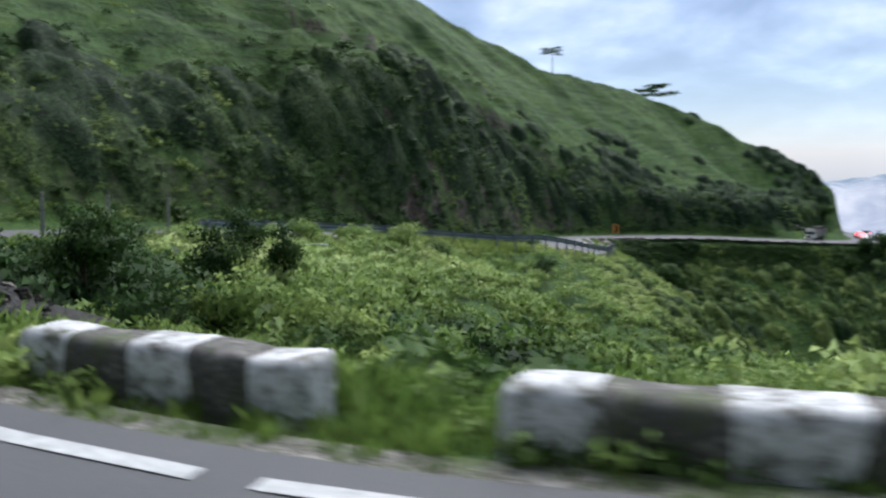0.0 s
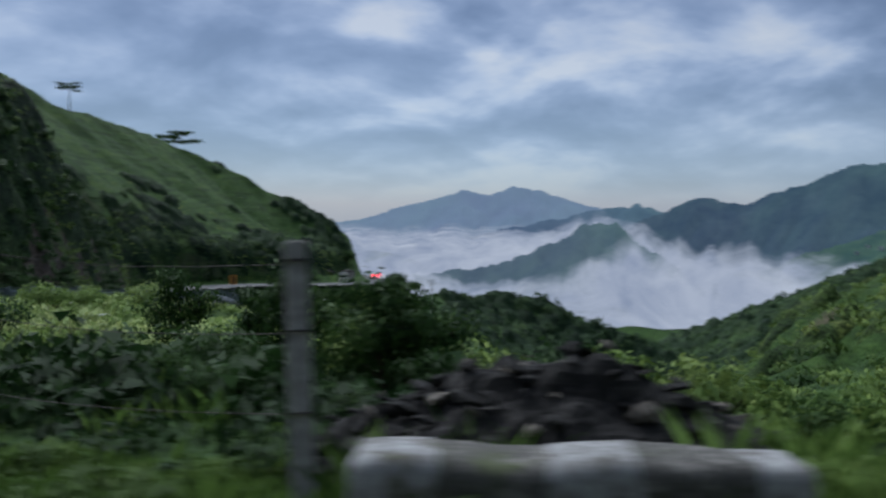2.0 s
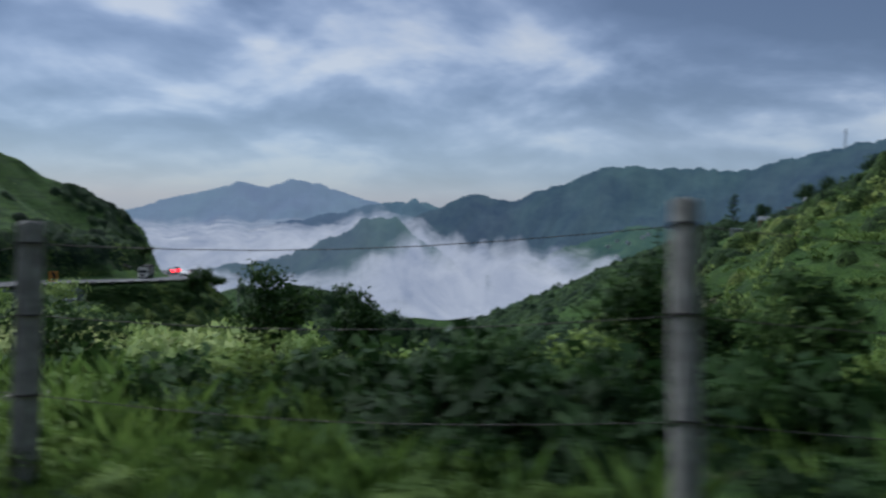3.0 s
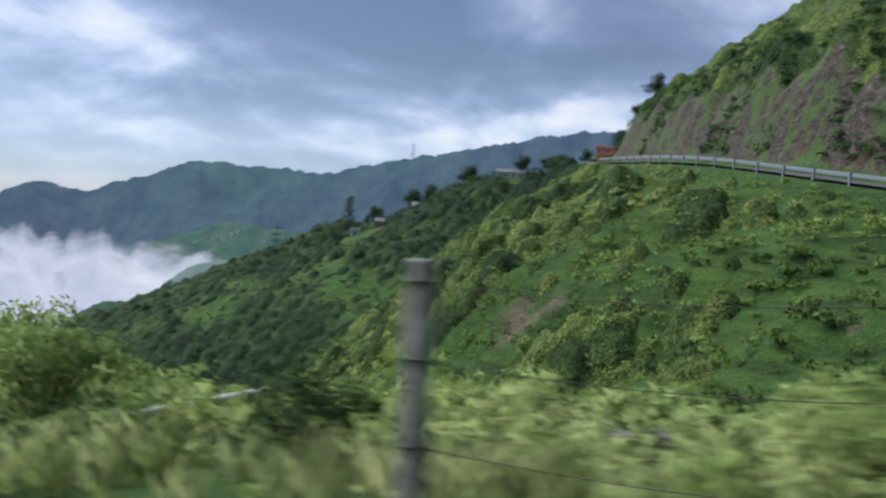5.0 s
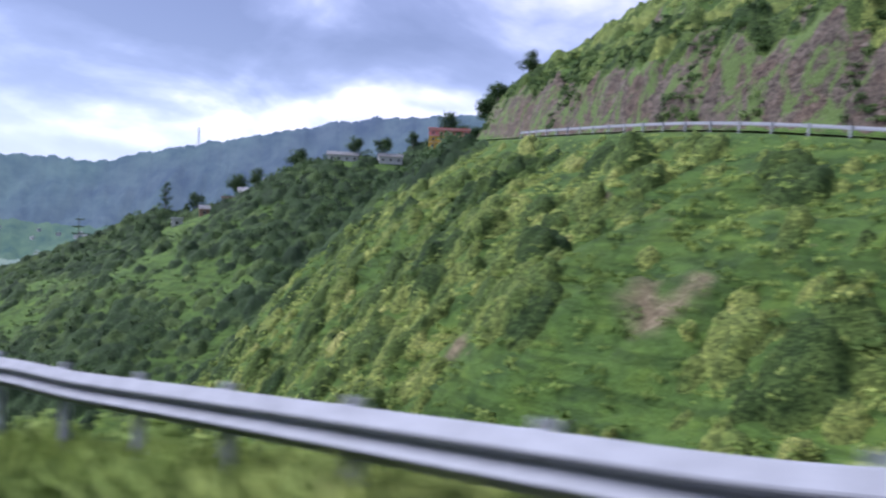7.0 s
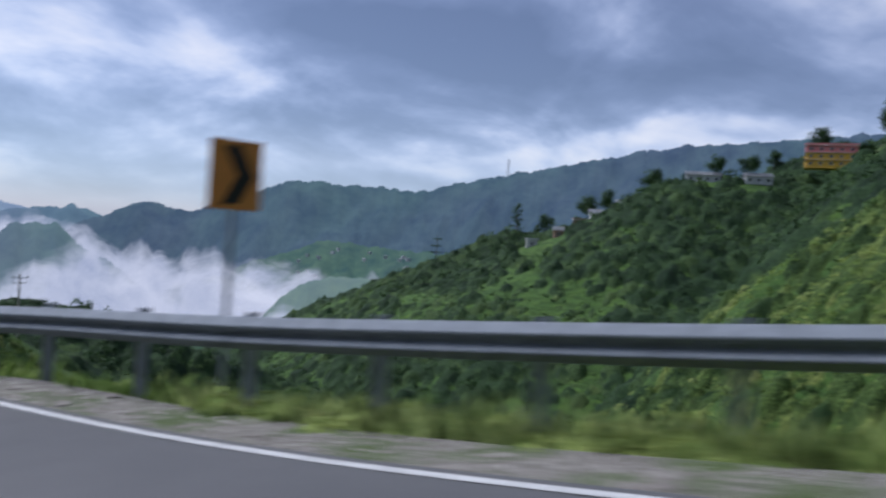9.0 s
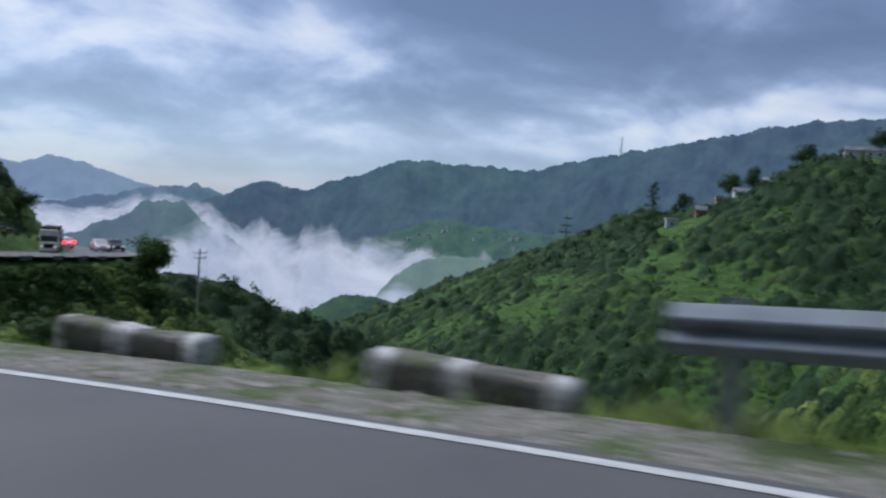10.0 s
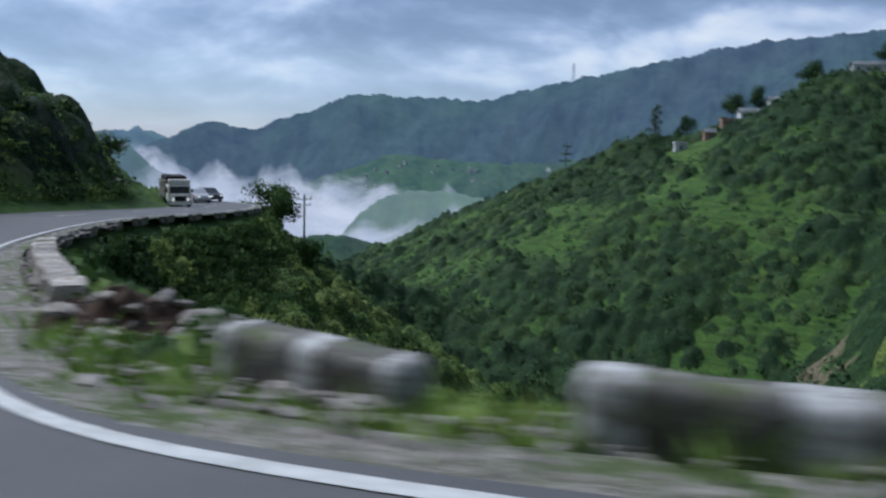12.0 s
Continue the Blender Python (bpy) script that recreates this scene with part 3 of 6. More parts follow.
def part(name, data, material, parent, label="", place=None):
    """Links a bmesh or mesh as one object under a thing or a part."""
    if isinstance(data, bmesh.types.BMesh):
        me = bpy.data.meshes.new(name)
        data.to_mesh(me)
        data.free()
        me.materials.append(material)
    else:
        me = data
    ob = new(name, me)
    ob.parent = parent
    if place is not None:
        ob.matrix_basis = place
    return tagged(ob, label)


def thing(name, place, label, category, group="", kind=""):
    ob = new(name)
    ob.empty_display_size = 0.2
    ob.matrix_basis = place
    return tagged(ob, label, category, group, kind)


def box(bm, sx, sy, sz, at=(0, 0, 0), turn=None, bevel=0.0, cuts=0, rough=0.0, rng=None):
    """A box standing on its base at `at`, with bevelled and, if wanted, uneven faces."""
    b = bmesh.new()
    bmesh.ops.create_cube(b, size=1.0)
    bmesh.ops.scale(b, vec=(sx, sy, sz), verts=b.verts)
    if cuts:
        bmesh.ops.subdivide_edges(b, edges=b.edges[:], cuts=cuts, use_grid_fill=True)
    if bevel:
        sharp = [e for e in b.edges if len(e.link_faces) == 2 and e.calc_face_angle(0) > 0.8]
        bmesh.ops.bevel(b, geom=sharp, offset=bevel, segments=3 if bevel > 0.09 else 2, profile=0.5, affect="EDGES")
    if rough:
        for v in b.verts:
            v.co += Vector((rng.uniform(-1, 1), rng.uniform(-1, 1), rng.uniform(-1, 1))) * rough
    m = Matrix.Translation(Vector(at) + Vector((0, 0, sz / 2)))
    if turn is not None:
        m = Matrix.Translation(at) @ turn @ Matrix.Translation((0, 0, sz / 2))
    bmesh.ops.transform(b, matrix=m, verts=b.verts)
    tmp = bpy.data.meshes.new("tmp")
    b.to_mesh(tmp)
    b.free()
    bm.from_mesh(tmp)
    bpy.data.meshes.remove(tmp)
    return bm


def tube(bm, a, b, ra, rb=None, sides=10):
    """A tapered round bar from a to b."""
    a, b = Vector(a), Vector(b)
    rot = (b - a).to_track_quat("Z", "Y").to_matrix().to_4x4()
    bmesh.ops.create_cone(bm, cap_ends=True, segments=sides, radius1=ra, radius2=ra if rb is None else rb, depth=(b - a).length,
                          matrix=Matrix.Translation((a + b) / 2) @ rot)
    return bm


def ribbon(points, left, right, lift, name, mats, rows=2, side=None):
    """A strip along a line of (x, y, z), from offset `left` to `right` across it (right positive)."""
    p = np.asarray(points)
    side = np.gradient(p[:, :2], axis=0) if side is None else side
    side = side / np.linalg.norm(side, axis=1)[:, None]
    r = np.stack([side[:, 1], -side[:, 0]], 1)
    offs = np.linspace(left, right, rows)
    v = np.concatenate([np.c_[p[:, :2] + r * o, p[:, 2] + lift] for o in offs])
    n = len(p)
    f = [(k * n + i, (k + 1) * n + i, (k + 1) * n + i + 1, k * n + i + 1) for k in range(rows - 1) for i in range(n - 1)]
    return raw_mesh(name, v, f, mats)


# ---- ground, road ----
# places where the turf has slipped and soil or rock lies open: x, y, radius
SLIPS = [(4.4, 53.0, 3.0), (6.2, 69.4, 1.6), (58, 181, 9), (66, 190, 9), (24, 66, 1.5)]


def slipped(x, y):
    """1 where the soil lies bare, 0 under growth."""
    out = np.zeros_like(x)
    for sx_, sy_, r_ in SLIPS:
        out = np.maximum(out, 1 - np.hypot(x - sx_, y - sy_) / r_ + 0.5 * fbm(x, y, 2.5, 3, 29))
    return smooth(out, 0.1, 0.7)


ni_, nj_ = len(GX), len(GY)
idx = np.arange(ni_ * nj_).reshape(nj_, ni_)
faces = np.stack([idx[:-1, :-1], idx[:-1, 1:], idx[1:, 1:], idx[1:, :-1]], -1).reshape(-1, 4)
sink = np.where(np.abs(gnear) < 4.6, 0.12, 0.0)
land_me = raw_mesh("ground", np.c_[gx.ravel(), gy.ravel(), gz - sink], faces, M_EARTH, True)
gyy, gxx = np.gradient(GZ, GY, GX)
bare = (smooth(np.hypot(gxx, gyy), 0.9, 1.5) * (GN < 0) * (GN > -30) * np.where(gx < -30, np.where((gy > 44) & (gy < 112), 0.46, 0.34), 1.0)).ravel()
land_me.attributes.new("bare", "FLOAT", "POINT").data.foreach_set("value", bare.astype(np.float32))
land_me.attributes.new("slip", "FLOAT", "POINT").data.foreach_set("value", slipped(gx.ravel(), gy.ravel()).astype(np.float32))
tagged(new("ground", land_me), "steep green hillsides round a gully with rock cuts", "ground", kind="structure")

road_ob = new("road", ribbon(road_pts, -ASPH, ASPH, 0.02, "road", M_ASPHALT, 5))
tagged(road_ob, "dark grey asphalt mountain road winding downhill", "road", kind="structure")
SH = road_pts
LATE = np.where((road_pts[:, 1] > 30) & (road_pts[:, 0] < 0))[0]
WIDE = SH[LATE][:, 1] < 89
for strip, width in ((SH[LATE][WIDE], 1.15), (SH[LATE][~WIDE], 0.50)):
    verge = new("gravel_shoulder", ribbon(strip, ASPH - 0.05, ASPH + width, 0.0, "gravel_shoulder", M_GRAVEL, 4))
    tagged(verge, "grey gravel shoulder with weeds beside the asphalt", "shoulder", kind="structure")


EARLY_ROAD = SH[(SH[:, 1] < 3.5) & (SH[:, 0] < 9) & (SH[:, 0] > -24)]
verge = new("gravel_shoulder", ribbon(EARLY_ROAD, ASPH - 0.05, ASPH + 0.34, -0.005, "gravel_shoulder", M_GRAVEL, 3))
tagged(verge, "narrow dusty gravel strip beside the asphalt", "shoulder", kind="structure")


def on_road(s, offset, lift=0.0):
    """Place and heading (radians) at arc length s of the road, offset metres to its right."""
    i = np.clip(s, 0, len(road_pts) - 1.001)
    x, y, z = (np.interp(i, np.arange(len(road_pts)), road_pts[:, k]) for k in range(3))
    tx, ty = (np.interp(i, np.arange(len(road_pts)), road_tan[:, k]) for k in range(2))
    return Vector((x + ty * offset, y - tx * offset, z + lift)), math.atan2(ty, tx)


def nearest_s(x, y):
    return int(((road_pts[:, 0] - x) ** 2 + (road_pts[:, 1] - y) ** 2).argmin())

# ---- the distance: ridges beyond the valley, fog lying in it ----
HUB = (-45.0, 40.0, -4.0)


def far_point(az, el, r):
    a = np.radians(az)
    return HUB[0] + r * np.sin(a), HUB[1] + r * np.cos(a), HUB[2] + r * np.tan(np.radians(el))


def far_ridge(name, skyline, r, material, label, fall=0.42, jag=6.0, seed=0, foot=-240.0, step=0.12):
    """A wooded ridge: its skyline by azimuth and elevation at a distance, spurs running down towards the valley."""
    t = np.array(skyline, float)
    az = np.arange(t[0, 0], t[-1, 0], step)
    rr = np.interp(az, t[:, 0], t[:, 2]) if t.shape[1] > 2 else np.full_like(az, r)
    x, y, z = far_point(az, np.interp(az, t[:, 0], t[:, 1]), rr)
    z = z + jag * 0.5 * fbm(az * 10, az * 0 + seed, 9.0, 4, seed) + jag * 0.22 * vnoise(az * 9, az * 0 + 3.3, seed + 7)
    rows, n = [], len(az)
    ks = np.r_[-0.35, 0.0, np.linspace(0.04, 1.0, 26)]
    for k in ks:
        drop = np.maximum(z - foot, 1.0) * np.abs(k)
        spur = 1 + 0.30 * fbm(az * 0.9 + 3 * k, az * 0 + 2.5 * k, 1.7, 4, seed + 11) * (abs(k) > 0.001)
        run = drop / fall * np.clip(spur, 0.35, 1.8) * (-1 if k > 0 else 1)
        a = np.radians(az)
        px, py = x + run * np.sin(a), y + run * np.cos(a)
        rows.append(np.c_[px, py, z - drop + min(1, 9 * abs(k)) * (jag * 1.6 * fbm(px, py, 190.0, 4, seed + 3) + jag * 0.5 * fbm(px, py, 45.0, 3, seed + 4))])
    v = np.concatenate(rows)
    i = np.arange(len(ks) * n).reshape(len(ks), n)
    f = np.stack([i[:-1, :-1], i[:-1, 1:], i[1:, 1:], i[1:, :-1]], -1).reshape(-1, 4)
    return tagged(new(name, raw_mesh(name, v, f, material, True)), label, "hills", kind="structure")


# haze is put into these self-lit colours, paler and bluer farther off
M_FAR_A = painted_haze_mat("far_hills_painted_haze", (0.175, 0.235, 0.375), (0.195, 0.26, 0.40), 0.006, 0.95)
M_FAR_C = painted_haze_mat("low_hills_painted_haze", (0.085, 0.135, 0.225), (0.115, 0.17, 0.265), 0.008, 0.92)
M_FAR_B = painted_haze_mat("ridge_painted_haze", (0.052, 0.086, 0.145), (0.080, 0.125, 0.180), 0.013, 0.92)
M_FAR_D = painted_haze_mat("misty_hill_painted_haze", (0.085, 0.130, 0.185), (0.115, 0.170, 0.215), 0.015, 0.92)
M_FAR_E = painted_haze_mat("terraced_hill_painted_haze", (0.044, 0.082, 0.105), (0.085, 0.138, 0.130), 0.018, 0.92)
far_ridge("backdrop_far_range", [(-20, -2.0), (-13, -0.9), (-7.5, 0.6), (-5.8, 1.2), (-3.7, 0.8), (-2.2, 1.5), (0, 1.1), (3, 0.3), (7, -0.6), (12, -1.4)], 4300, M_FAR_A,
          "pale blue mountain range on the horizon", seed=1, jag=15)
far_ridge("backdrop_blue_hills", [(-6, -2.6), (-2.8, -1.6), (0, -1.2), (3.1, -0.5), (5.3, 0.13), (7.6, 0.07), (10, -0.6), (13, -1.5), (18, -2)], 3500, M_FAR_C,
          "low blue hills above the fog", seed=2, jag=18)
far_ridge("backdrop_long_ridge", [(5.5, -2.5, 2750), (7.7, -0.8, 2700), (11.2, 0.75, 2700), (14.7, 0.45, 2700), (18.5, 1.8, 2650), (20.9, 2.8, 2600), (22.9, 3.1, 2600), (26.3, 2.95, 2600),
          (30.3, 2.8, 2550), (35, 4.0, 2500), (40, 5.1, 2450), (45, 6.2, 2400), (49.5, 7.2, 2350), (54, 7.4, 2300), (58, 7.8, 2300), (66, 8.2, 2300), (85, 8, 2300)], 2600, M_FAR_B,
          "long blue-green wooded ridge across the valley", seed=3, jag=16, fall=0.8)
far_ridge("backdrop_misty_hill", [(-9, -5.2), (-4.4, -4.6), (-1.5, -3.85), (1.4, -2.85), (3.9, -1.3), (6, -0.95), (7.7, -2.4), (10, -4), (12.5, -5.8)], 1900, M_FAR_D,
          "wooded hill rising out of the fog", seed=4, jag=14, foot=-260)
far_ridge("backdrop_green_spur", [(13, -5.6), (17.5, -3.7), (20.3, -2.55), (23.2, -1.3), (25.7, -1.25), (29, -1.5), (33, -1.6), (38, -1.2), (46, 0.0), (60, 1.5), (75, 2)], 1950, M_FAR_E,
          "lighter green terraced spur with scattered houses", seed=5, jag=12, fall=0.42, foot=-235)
# the veil of fog over this spur is mixed into its colour
M_FAR_G = painted_haze_mat("spur_painted_mist", (0.125, 0.180, 0.210), (0.165, 0.230, 0.225), 0.02, 0.92)
M_FAR_F = painted_haze_mat("hillock_painted_haze", (0.030, 0.056, 0.058), (0.062, 0.105, 0.080), 0.03, 0.92)
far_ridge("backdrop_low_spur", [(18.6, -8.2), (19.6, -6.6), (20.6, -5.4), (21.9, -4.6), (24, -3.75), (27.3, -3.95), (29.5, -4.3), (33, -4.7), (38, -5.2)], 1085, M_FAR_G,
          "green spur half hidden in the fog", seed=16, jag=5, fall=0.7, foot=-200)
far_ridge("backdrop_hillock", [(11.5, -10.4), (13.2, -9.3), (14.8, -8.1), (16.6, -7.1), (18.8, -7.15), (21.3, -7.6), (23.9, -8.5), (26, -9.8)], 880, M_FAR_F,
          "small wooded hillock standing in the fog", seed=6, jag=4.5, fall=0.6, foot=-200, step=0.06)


def fog_bank(name, top, r, base_el, material, label, seed, depth=260.0, rows=18, fade=4.0, lead=4.0, ragged=0.5, body=1.0):
    """A billowing bank of fog: a rounded front that thins out towards its torn upper edge."""
    t = np.array(top, float)
    az = np.arange(t[0, 0], t[-1, 0], 0.12)
    crown = np.interp(az, t[:, 0], t[:, 1]) + ragged * fbm(az, az * 0 + seed, 1.6, 4, seed)
    v, dens = [], []
    for k in np.linspace(0, 1, rows):
        el = base_el + (crown - base_el) * np.sin(k * math.pi / 2) ** 0.8
        rr = r + depth * k**2
        v.append(np.c_[far_point(az, el, rr)])
        ends = np.minimum(smooth(az, t[0, 0], t[0, 0] + lead), 1 - smooth(az, t[-1, 0] - fade, t[-1, 0]))
        dens.append((body * (1 - k) ** 0.7 + 0.30) * ends - 0.7 * (1 - ends) - 0.7 * smooth(np.array(k), 0.4, 1.0))
    n = len(az)
    i = np.arange(rows * n).reshape(rows, n)
    f = np.stack([i[:-1, :-1], i[:-1, 1:], i[1:, 1:], i[1:, :-1]], -1).reshape(-1, 4)
    me = raw_mesh(name, np.concatenate(v), f, material, True)
    me.attributes.new("dense", "FLOAT", "POINT").data.foreach_set("value", np.concatenate(dens).astype(np.float32))
    return tagged(new(name, me), label, "fog", kind="structure")


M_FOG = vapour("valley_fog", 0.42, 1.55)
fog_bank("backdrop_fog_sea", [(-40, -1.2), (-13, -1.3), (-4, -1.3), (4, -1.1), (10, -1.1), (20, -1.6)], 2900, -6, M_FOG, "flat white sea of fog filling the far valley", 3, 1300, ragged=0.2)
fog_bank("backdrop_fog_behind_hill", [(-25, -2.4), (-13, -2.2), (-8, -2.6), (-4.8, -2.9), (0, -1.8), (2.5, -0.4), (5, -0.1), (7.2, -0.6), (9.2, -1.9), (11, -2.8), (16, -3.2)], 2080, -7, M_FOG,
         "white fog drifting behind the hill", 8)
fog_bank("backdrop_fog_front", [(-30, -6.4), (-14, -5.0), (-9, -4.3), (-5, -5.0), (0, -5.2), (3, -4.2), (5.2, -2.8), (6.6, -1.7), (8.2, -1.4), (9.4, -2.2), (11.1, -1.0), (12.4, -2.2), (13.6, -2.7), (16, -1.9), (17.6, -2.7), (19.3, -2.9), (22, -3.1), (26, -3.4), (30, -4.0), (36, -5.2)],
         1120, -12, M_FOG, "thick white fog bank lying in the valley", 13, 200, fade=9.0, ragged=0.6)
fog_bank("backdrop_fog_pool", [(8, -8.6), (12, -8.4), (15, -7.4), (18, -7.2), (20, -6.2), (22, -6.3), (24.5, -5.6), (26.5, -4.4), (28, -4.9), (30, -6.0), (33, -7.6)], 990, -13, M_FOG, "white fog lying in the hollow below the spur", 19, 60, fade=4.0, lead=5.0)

# ---- plants ----
def leaf_quads(c, n, size, rng, droop=0.0, corners=4):
    """Pointed leaves at points c, facing roughly along n."""
    k = len(c)
    n = n + rng.normal(0, 0.55, (k, 3))
    n /= np.linalg.norm(n, axis=1)[:, None]
    a = np.cross(n, rng.normal(0, 1, (k, 3)))
    a /= np.linalg.norm(a, axis=1)[:, None] + 1e-9
    b = np.cross(n, a)
    s = (size * rng.uniform(0.6, 1.4, k))[:, None]
    a, b = a * s, b * s * 0.55
    if corners == 3:
        v = np.stack([c + a, c - a * 0.8 - b * 1.15, c - a * 0.8 + b * 1.15], 1)
        v[:, 0, 2] -= droop * s[:, 0]
    else:
        v = np.stack([c - a, c - b * 0.9 + a * 0.1, c + a, c + b * 0.9 + a * 0.1], 1)
        v[:, 2, 2] -= droop * s[:, 0]
    return v.reshape(-1, 3)


def unit(v):
    return v / (np.linalg.norm(v, axis=1)[:, None] + 1e-9)


def outward(v, soft, corners):
    """Turns each leaf's winding so that its face looks the way of its soft normal."""
    q = v.reshape(-1, corners, 3)
    face = np.cross(q[:, 1] - q[:, 0], q[:, 2] - q[:, 0])
    back = (face * soft.reshape(-1, corners, 3)[:, 0]).sum(1) < 0
    q = np.where(back[:, None, None], q[:, ::-1], q)
    return q.reshape(-1, 3)


def clump(rng, leaves, size, flat=0.7, lobes=5, corners=3):
    """Template of a shrub about 2 m across: leaves over several uneven lobes, its base at z = 0; points and soft normals."""
    cs = np.c_[rng.uniform(-0.55, 0.55, (lobes, 2)), rng.uniform(0.25, 0.85, lobes) * flat]
    rs = rng.uniform(0.35, 0.62, lobes)
    w = rng.integers(0, lobes, leaves)
    d = rng.normal(0, 1, (leaves, 3))
    d[:, 2] = np.abs(d[:, 2]) * 0.9 + 0.05
    d = unit(d)
    rad = rs[w] * rng.uniform(0.72, 1.12, leaves)
    c = cs[w] + d * rad[:, None] * np.array([1, 1, flat])
    soft = unit(d + 0.5 * unit(c - np.array([0, 0, 0.1])) + rng.normal(0, 0.22, d.shape) + np.array([0, 0, 0.15]))
    v, soft = leaf_quads(c, d, size, rng, 0.15, corners), np.repeat(soft, corners, 0)
    return outward(v, soft, corners), soft


def tuft(rng, blades, height):
    """Template of a grass tuft: narrow bent blades; points and soft normals."""
    a = rng.uniform(0, 2 * math.pi, blades)
    out = np.c_[np.cos(a), np.sin(a), np.zeros(blades)]
    side = np.c_[-np.sin(a), np.cos(a), np.zeros(blades)] * 0.015
    h, lean = rng.uniform(0.5, 1.0, blades)[:, None] * height, rng.uniform(0.1, 0.6, blades)[:, None]
    root = out * rng.uniform(0, 0.16, blades)[:, None]
    mid_ = root + out * lean * h * 0.45 + np.array([0, 0, 0.6]) * h
    tip_ = root + out * lean * h * 1.1 + np.array([0, 0, 0.95]) * h
    soft = unit(out * 0.7 + np.array([0, 0, 0.8]) + rng.normal(0, 0.15, out.shape))
    soft = np.repeat(soft, 4, 0)
    return outward(np.stack([root - side, root + side, mid_ + side * 0.8, tip_], 1).reshape(-1, 3), soft, 4), soft


def sow(name, templates, x, y, z, scale, material, label, category, rng, squash=(0.8, 1.2), corners=3):
    """One mesh of many plants: copies of the templates, turned and scaled, at the places given."""
    vs, ns, ts, pick = [], [], [], rng.integers(0, len(templates), len(x))
    hue = np.clip(0.5 + 0.13 * rng.normal(0, 1, len(x)) + 0.28 * fbm(x, y, 4.5, 2, 17) + 0.36 * fbm(x, y, 15.0, 2, 18), 0, 1)
    gn = unit(np.c_[-lookup(x, y, gxx), -lookup(x, y, gyy), np.ones(len(x))])
    for k, (t, tn) in enumerate(templates):
        w = np.where(pick == k)[0]
        if not len(w):
            continue
        a, s = rng.uniform(0, 2 * math.pi, len(w)), scale[w]
        c, q = np.cos(a)[:, None], np.sin(a)[:, None]
        sx, sz = s[:, None], (s * rng.uniform(*squash, len(w)))[:, None]
        vs.append(np.stack([(t[:, 0] * c - t[:, 1] * q) * sx + x[w][:, None], (t[:, 0] * q + t[:, 1] * c) * sx + y[w][:, None], t[:, 2] * sz + z[w][:, None]], -1).reshape(-1, 3))
        turned = np.stack([tn[:, 0] * c - tn[:, 1] * q, tn[:, 0] * q + tn[:, 1] * c, np.broadcast_to(tn[:, 2], (len(w), len(tn)))], -1) + 0.45 * gn[w][:, None, :]
        ns.append(unit(turned.reshape(-1, 3)))
        ts.append(np.repeat(hue[w], len(t)))
    v = np.concatenate(vs)
    f = np.arange(len(v)).reshape(-1, corners)
    return tagged(new(name, raw_mesh(name, v, f, material, True, np.concatenate(ns), np.concatenate(ts))), label, category, kind="stuff")


rng = np.random.default_rng(7)
SHRUBS = [clump(rng, 38, 0.2, f, l) for f, l in ((0.7, 5), (0.9, 4), (0.55, 6), (0.8, 7), (0.65, 4), (1.0, 5), (0.75, 8))]
BUSHES = [clump(rng, 52, 0.185, f, l) for f, l in ((0.8, 6), (1.0, 5), (0.7, 7), (0.9, 5), (1.1, 4), (0.85, 8))]
CROWNS = [clump(rng, 42, 0.20, f, l) for f, l in ((1.0, 6), (1.2, 7), (0.9, 5), (1.3, 6), (1.1, 8))]
LOW = [clump(rng, 24, 0.25, f, l) for f, l in ((0.7, 5), (0.9, 4), (0.6, 6), (0.8, 5))]
FINE = [clump(rng, 92, 0.14, f, l) for f, l in ((0.7, 6), (0.9, 5), (0.6, 7), (0.8, 6), (1.0, 5))]
TUFTS = [tuft(rng, 17, 0.5), tuft(rng, 20, 0.65), tuft(rng, 15, 0.4)]
stretch = road_pts[(road_pts[:, 0] < 12) & (road_pts[:, 1] < 104)]


def scatter(n, x0, x1, y0, y1):
    x, y = rng.uniform(x0, x1, n), rng.uniform(y0, y1, n)
    return x, y, lookup(x, y), lookup(x, y, GN)


def from_stretch(x, y):
    out = np.full(len(x), 1e9)
    for q in stretch[::3]:
        out = np.minimum(out, np.hypot(x - q[0], y - q[1]))
    return out


def keep(mask, *arrays):
    return [a[mask] for a in arrays]


# verge: grass along the near road
x, y, z, nr = scatter(150000, -86, 14, -8, 130)
d = from_stretch(x, y)
wild = (y < 40) & (x < 6)
m = (nr > 4.0 + 0.25 * ~wild + 0.8 * ((y > 50) & (y < 88))) & (nr < 10) & (d < 11) & (rng.random(len(x)) < np.where(nr < 5.5, 0.6, 1.0) * np.clip(0.6 + fbm(x, y, 2.5, 2, 77) - 0.25 * (~wild & (nr < 5.3)), 0.04, 1))
x, y, z, nr, wild = keep(m, x, y, z, nr, wild)
sc = rng.uniform(0.35, 0.8, len(x)) * np.where(wild & (nr > 4.6), 1.3, 0.85)
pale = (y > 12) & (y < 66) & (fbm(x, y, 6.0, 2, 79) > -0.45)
sow("verge_grass", TUFTS, *keep(~pale, x, y, z - 0.03, sc), M_GRASS, "rough green grass tufts on the road verge", "grass", rng, corners=4)
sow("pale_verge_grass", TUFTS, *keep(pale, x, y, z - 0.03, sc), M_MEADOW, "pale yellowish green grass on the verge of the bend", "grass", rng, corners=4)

# short grass and weeds round the first parapet blocks
s_, u_ = rng.uniform(0, len(road_pts) - 2, 60000), 3.85 + 2.4 * rng.random(60000) ** 1.1
i_ = np.arange(len(road_pts))
x = np.interp(s_, i_, road_pts[:, 0]) + np.interp(s_, i_, road_tan[:, 1]) * u_
y = np.interp(s_, i_, road_pts[:, 1]) - np.interp(s_, i_, road_tan[:, 0]) * u_
m = (y < 9) & (x < 9) & (x > -32)
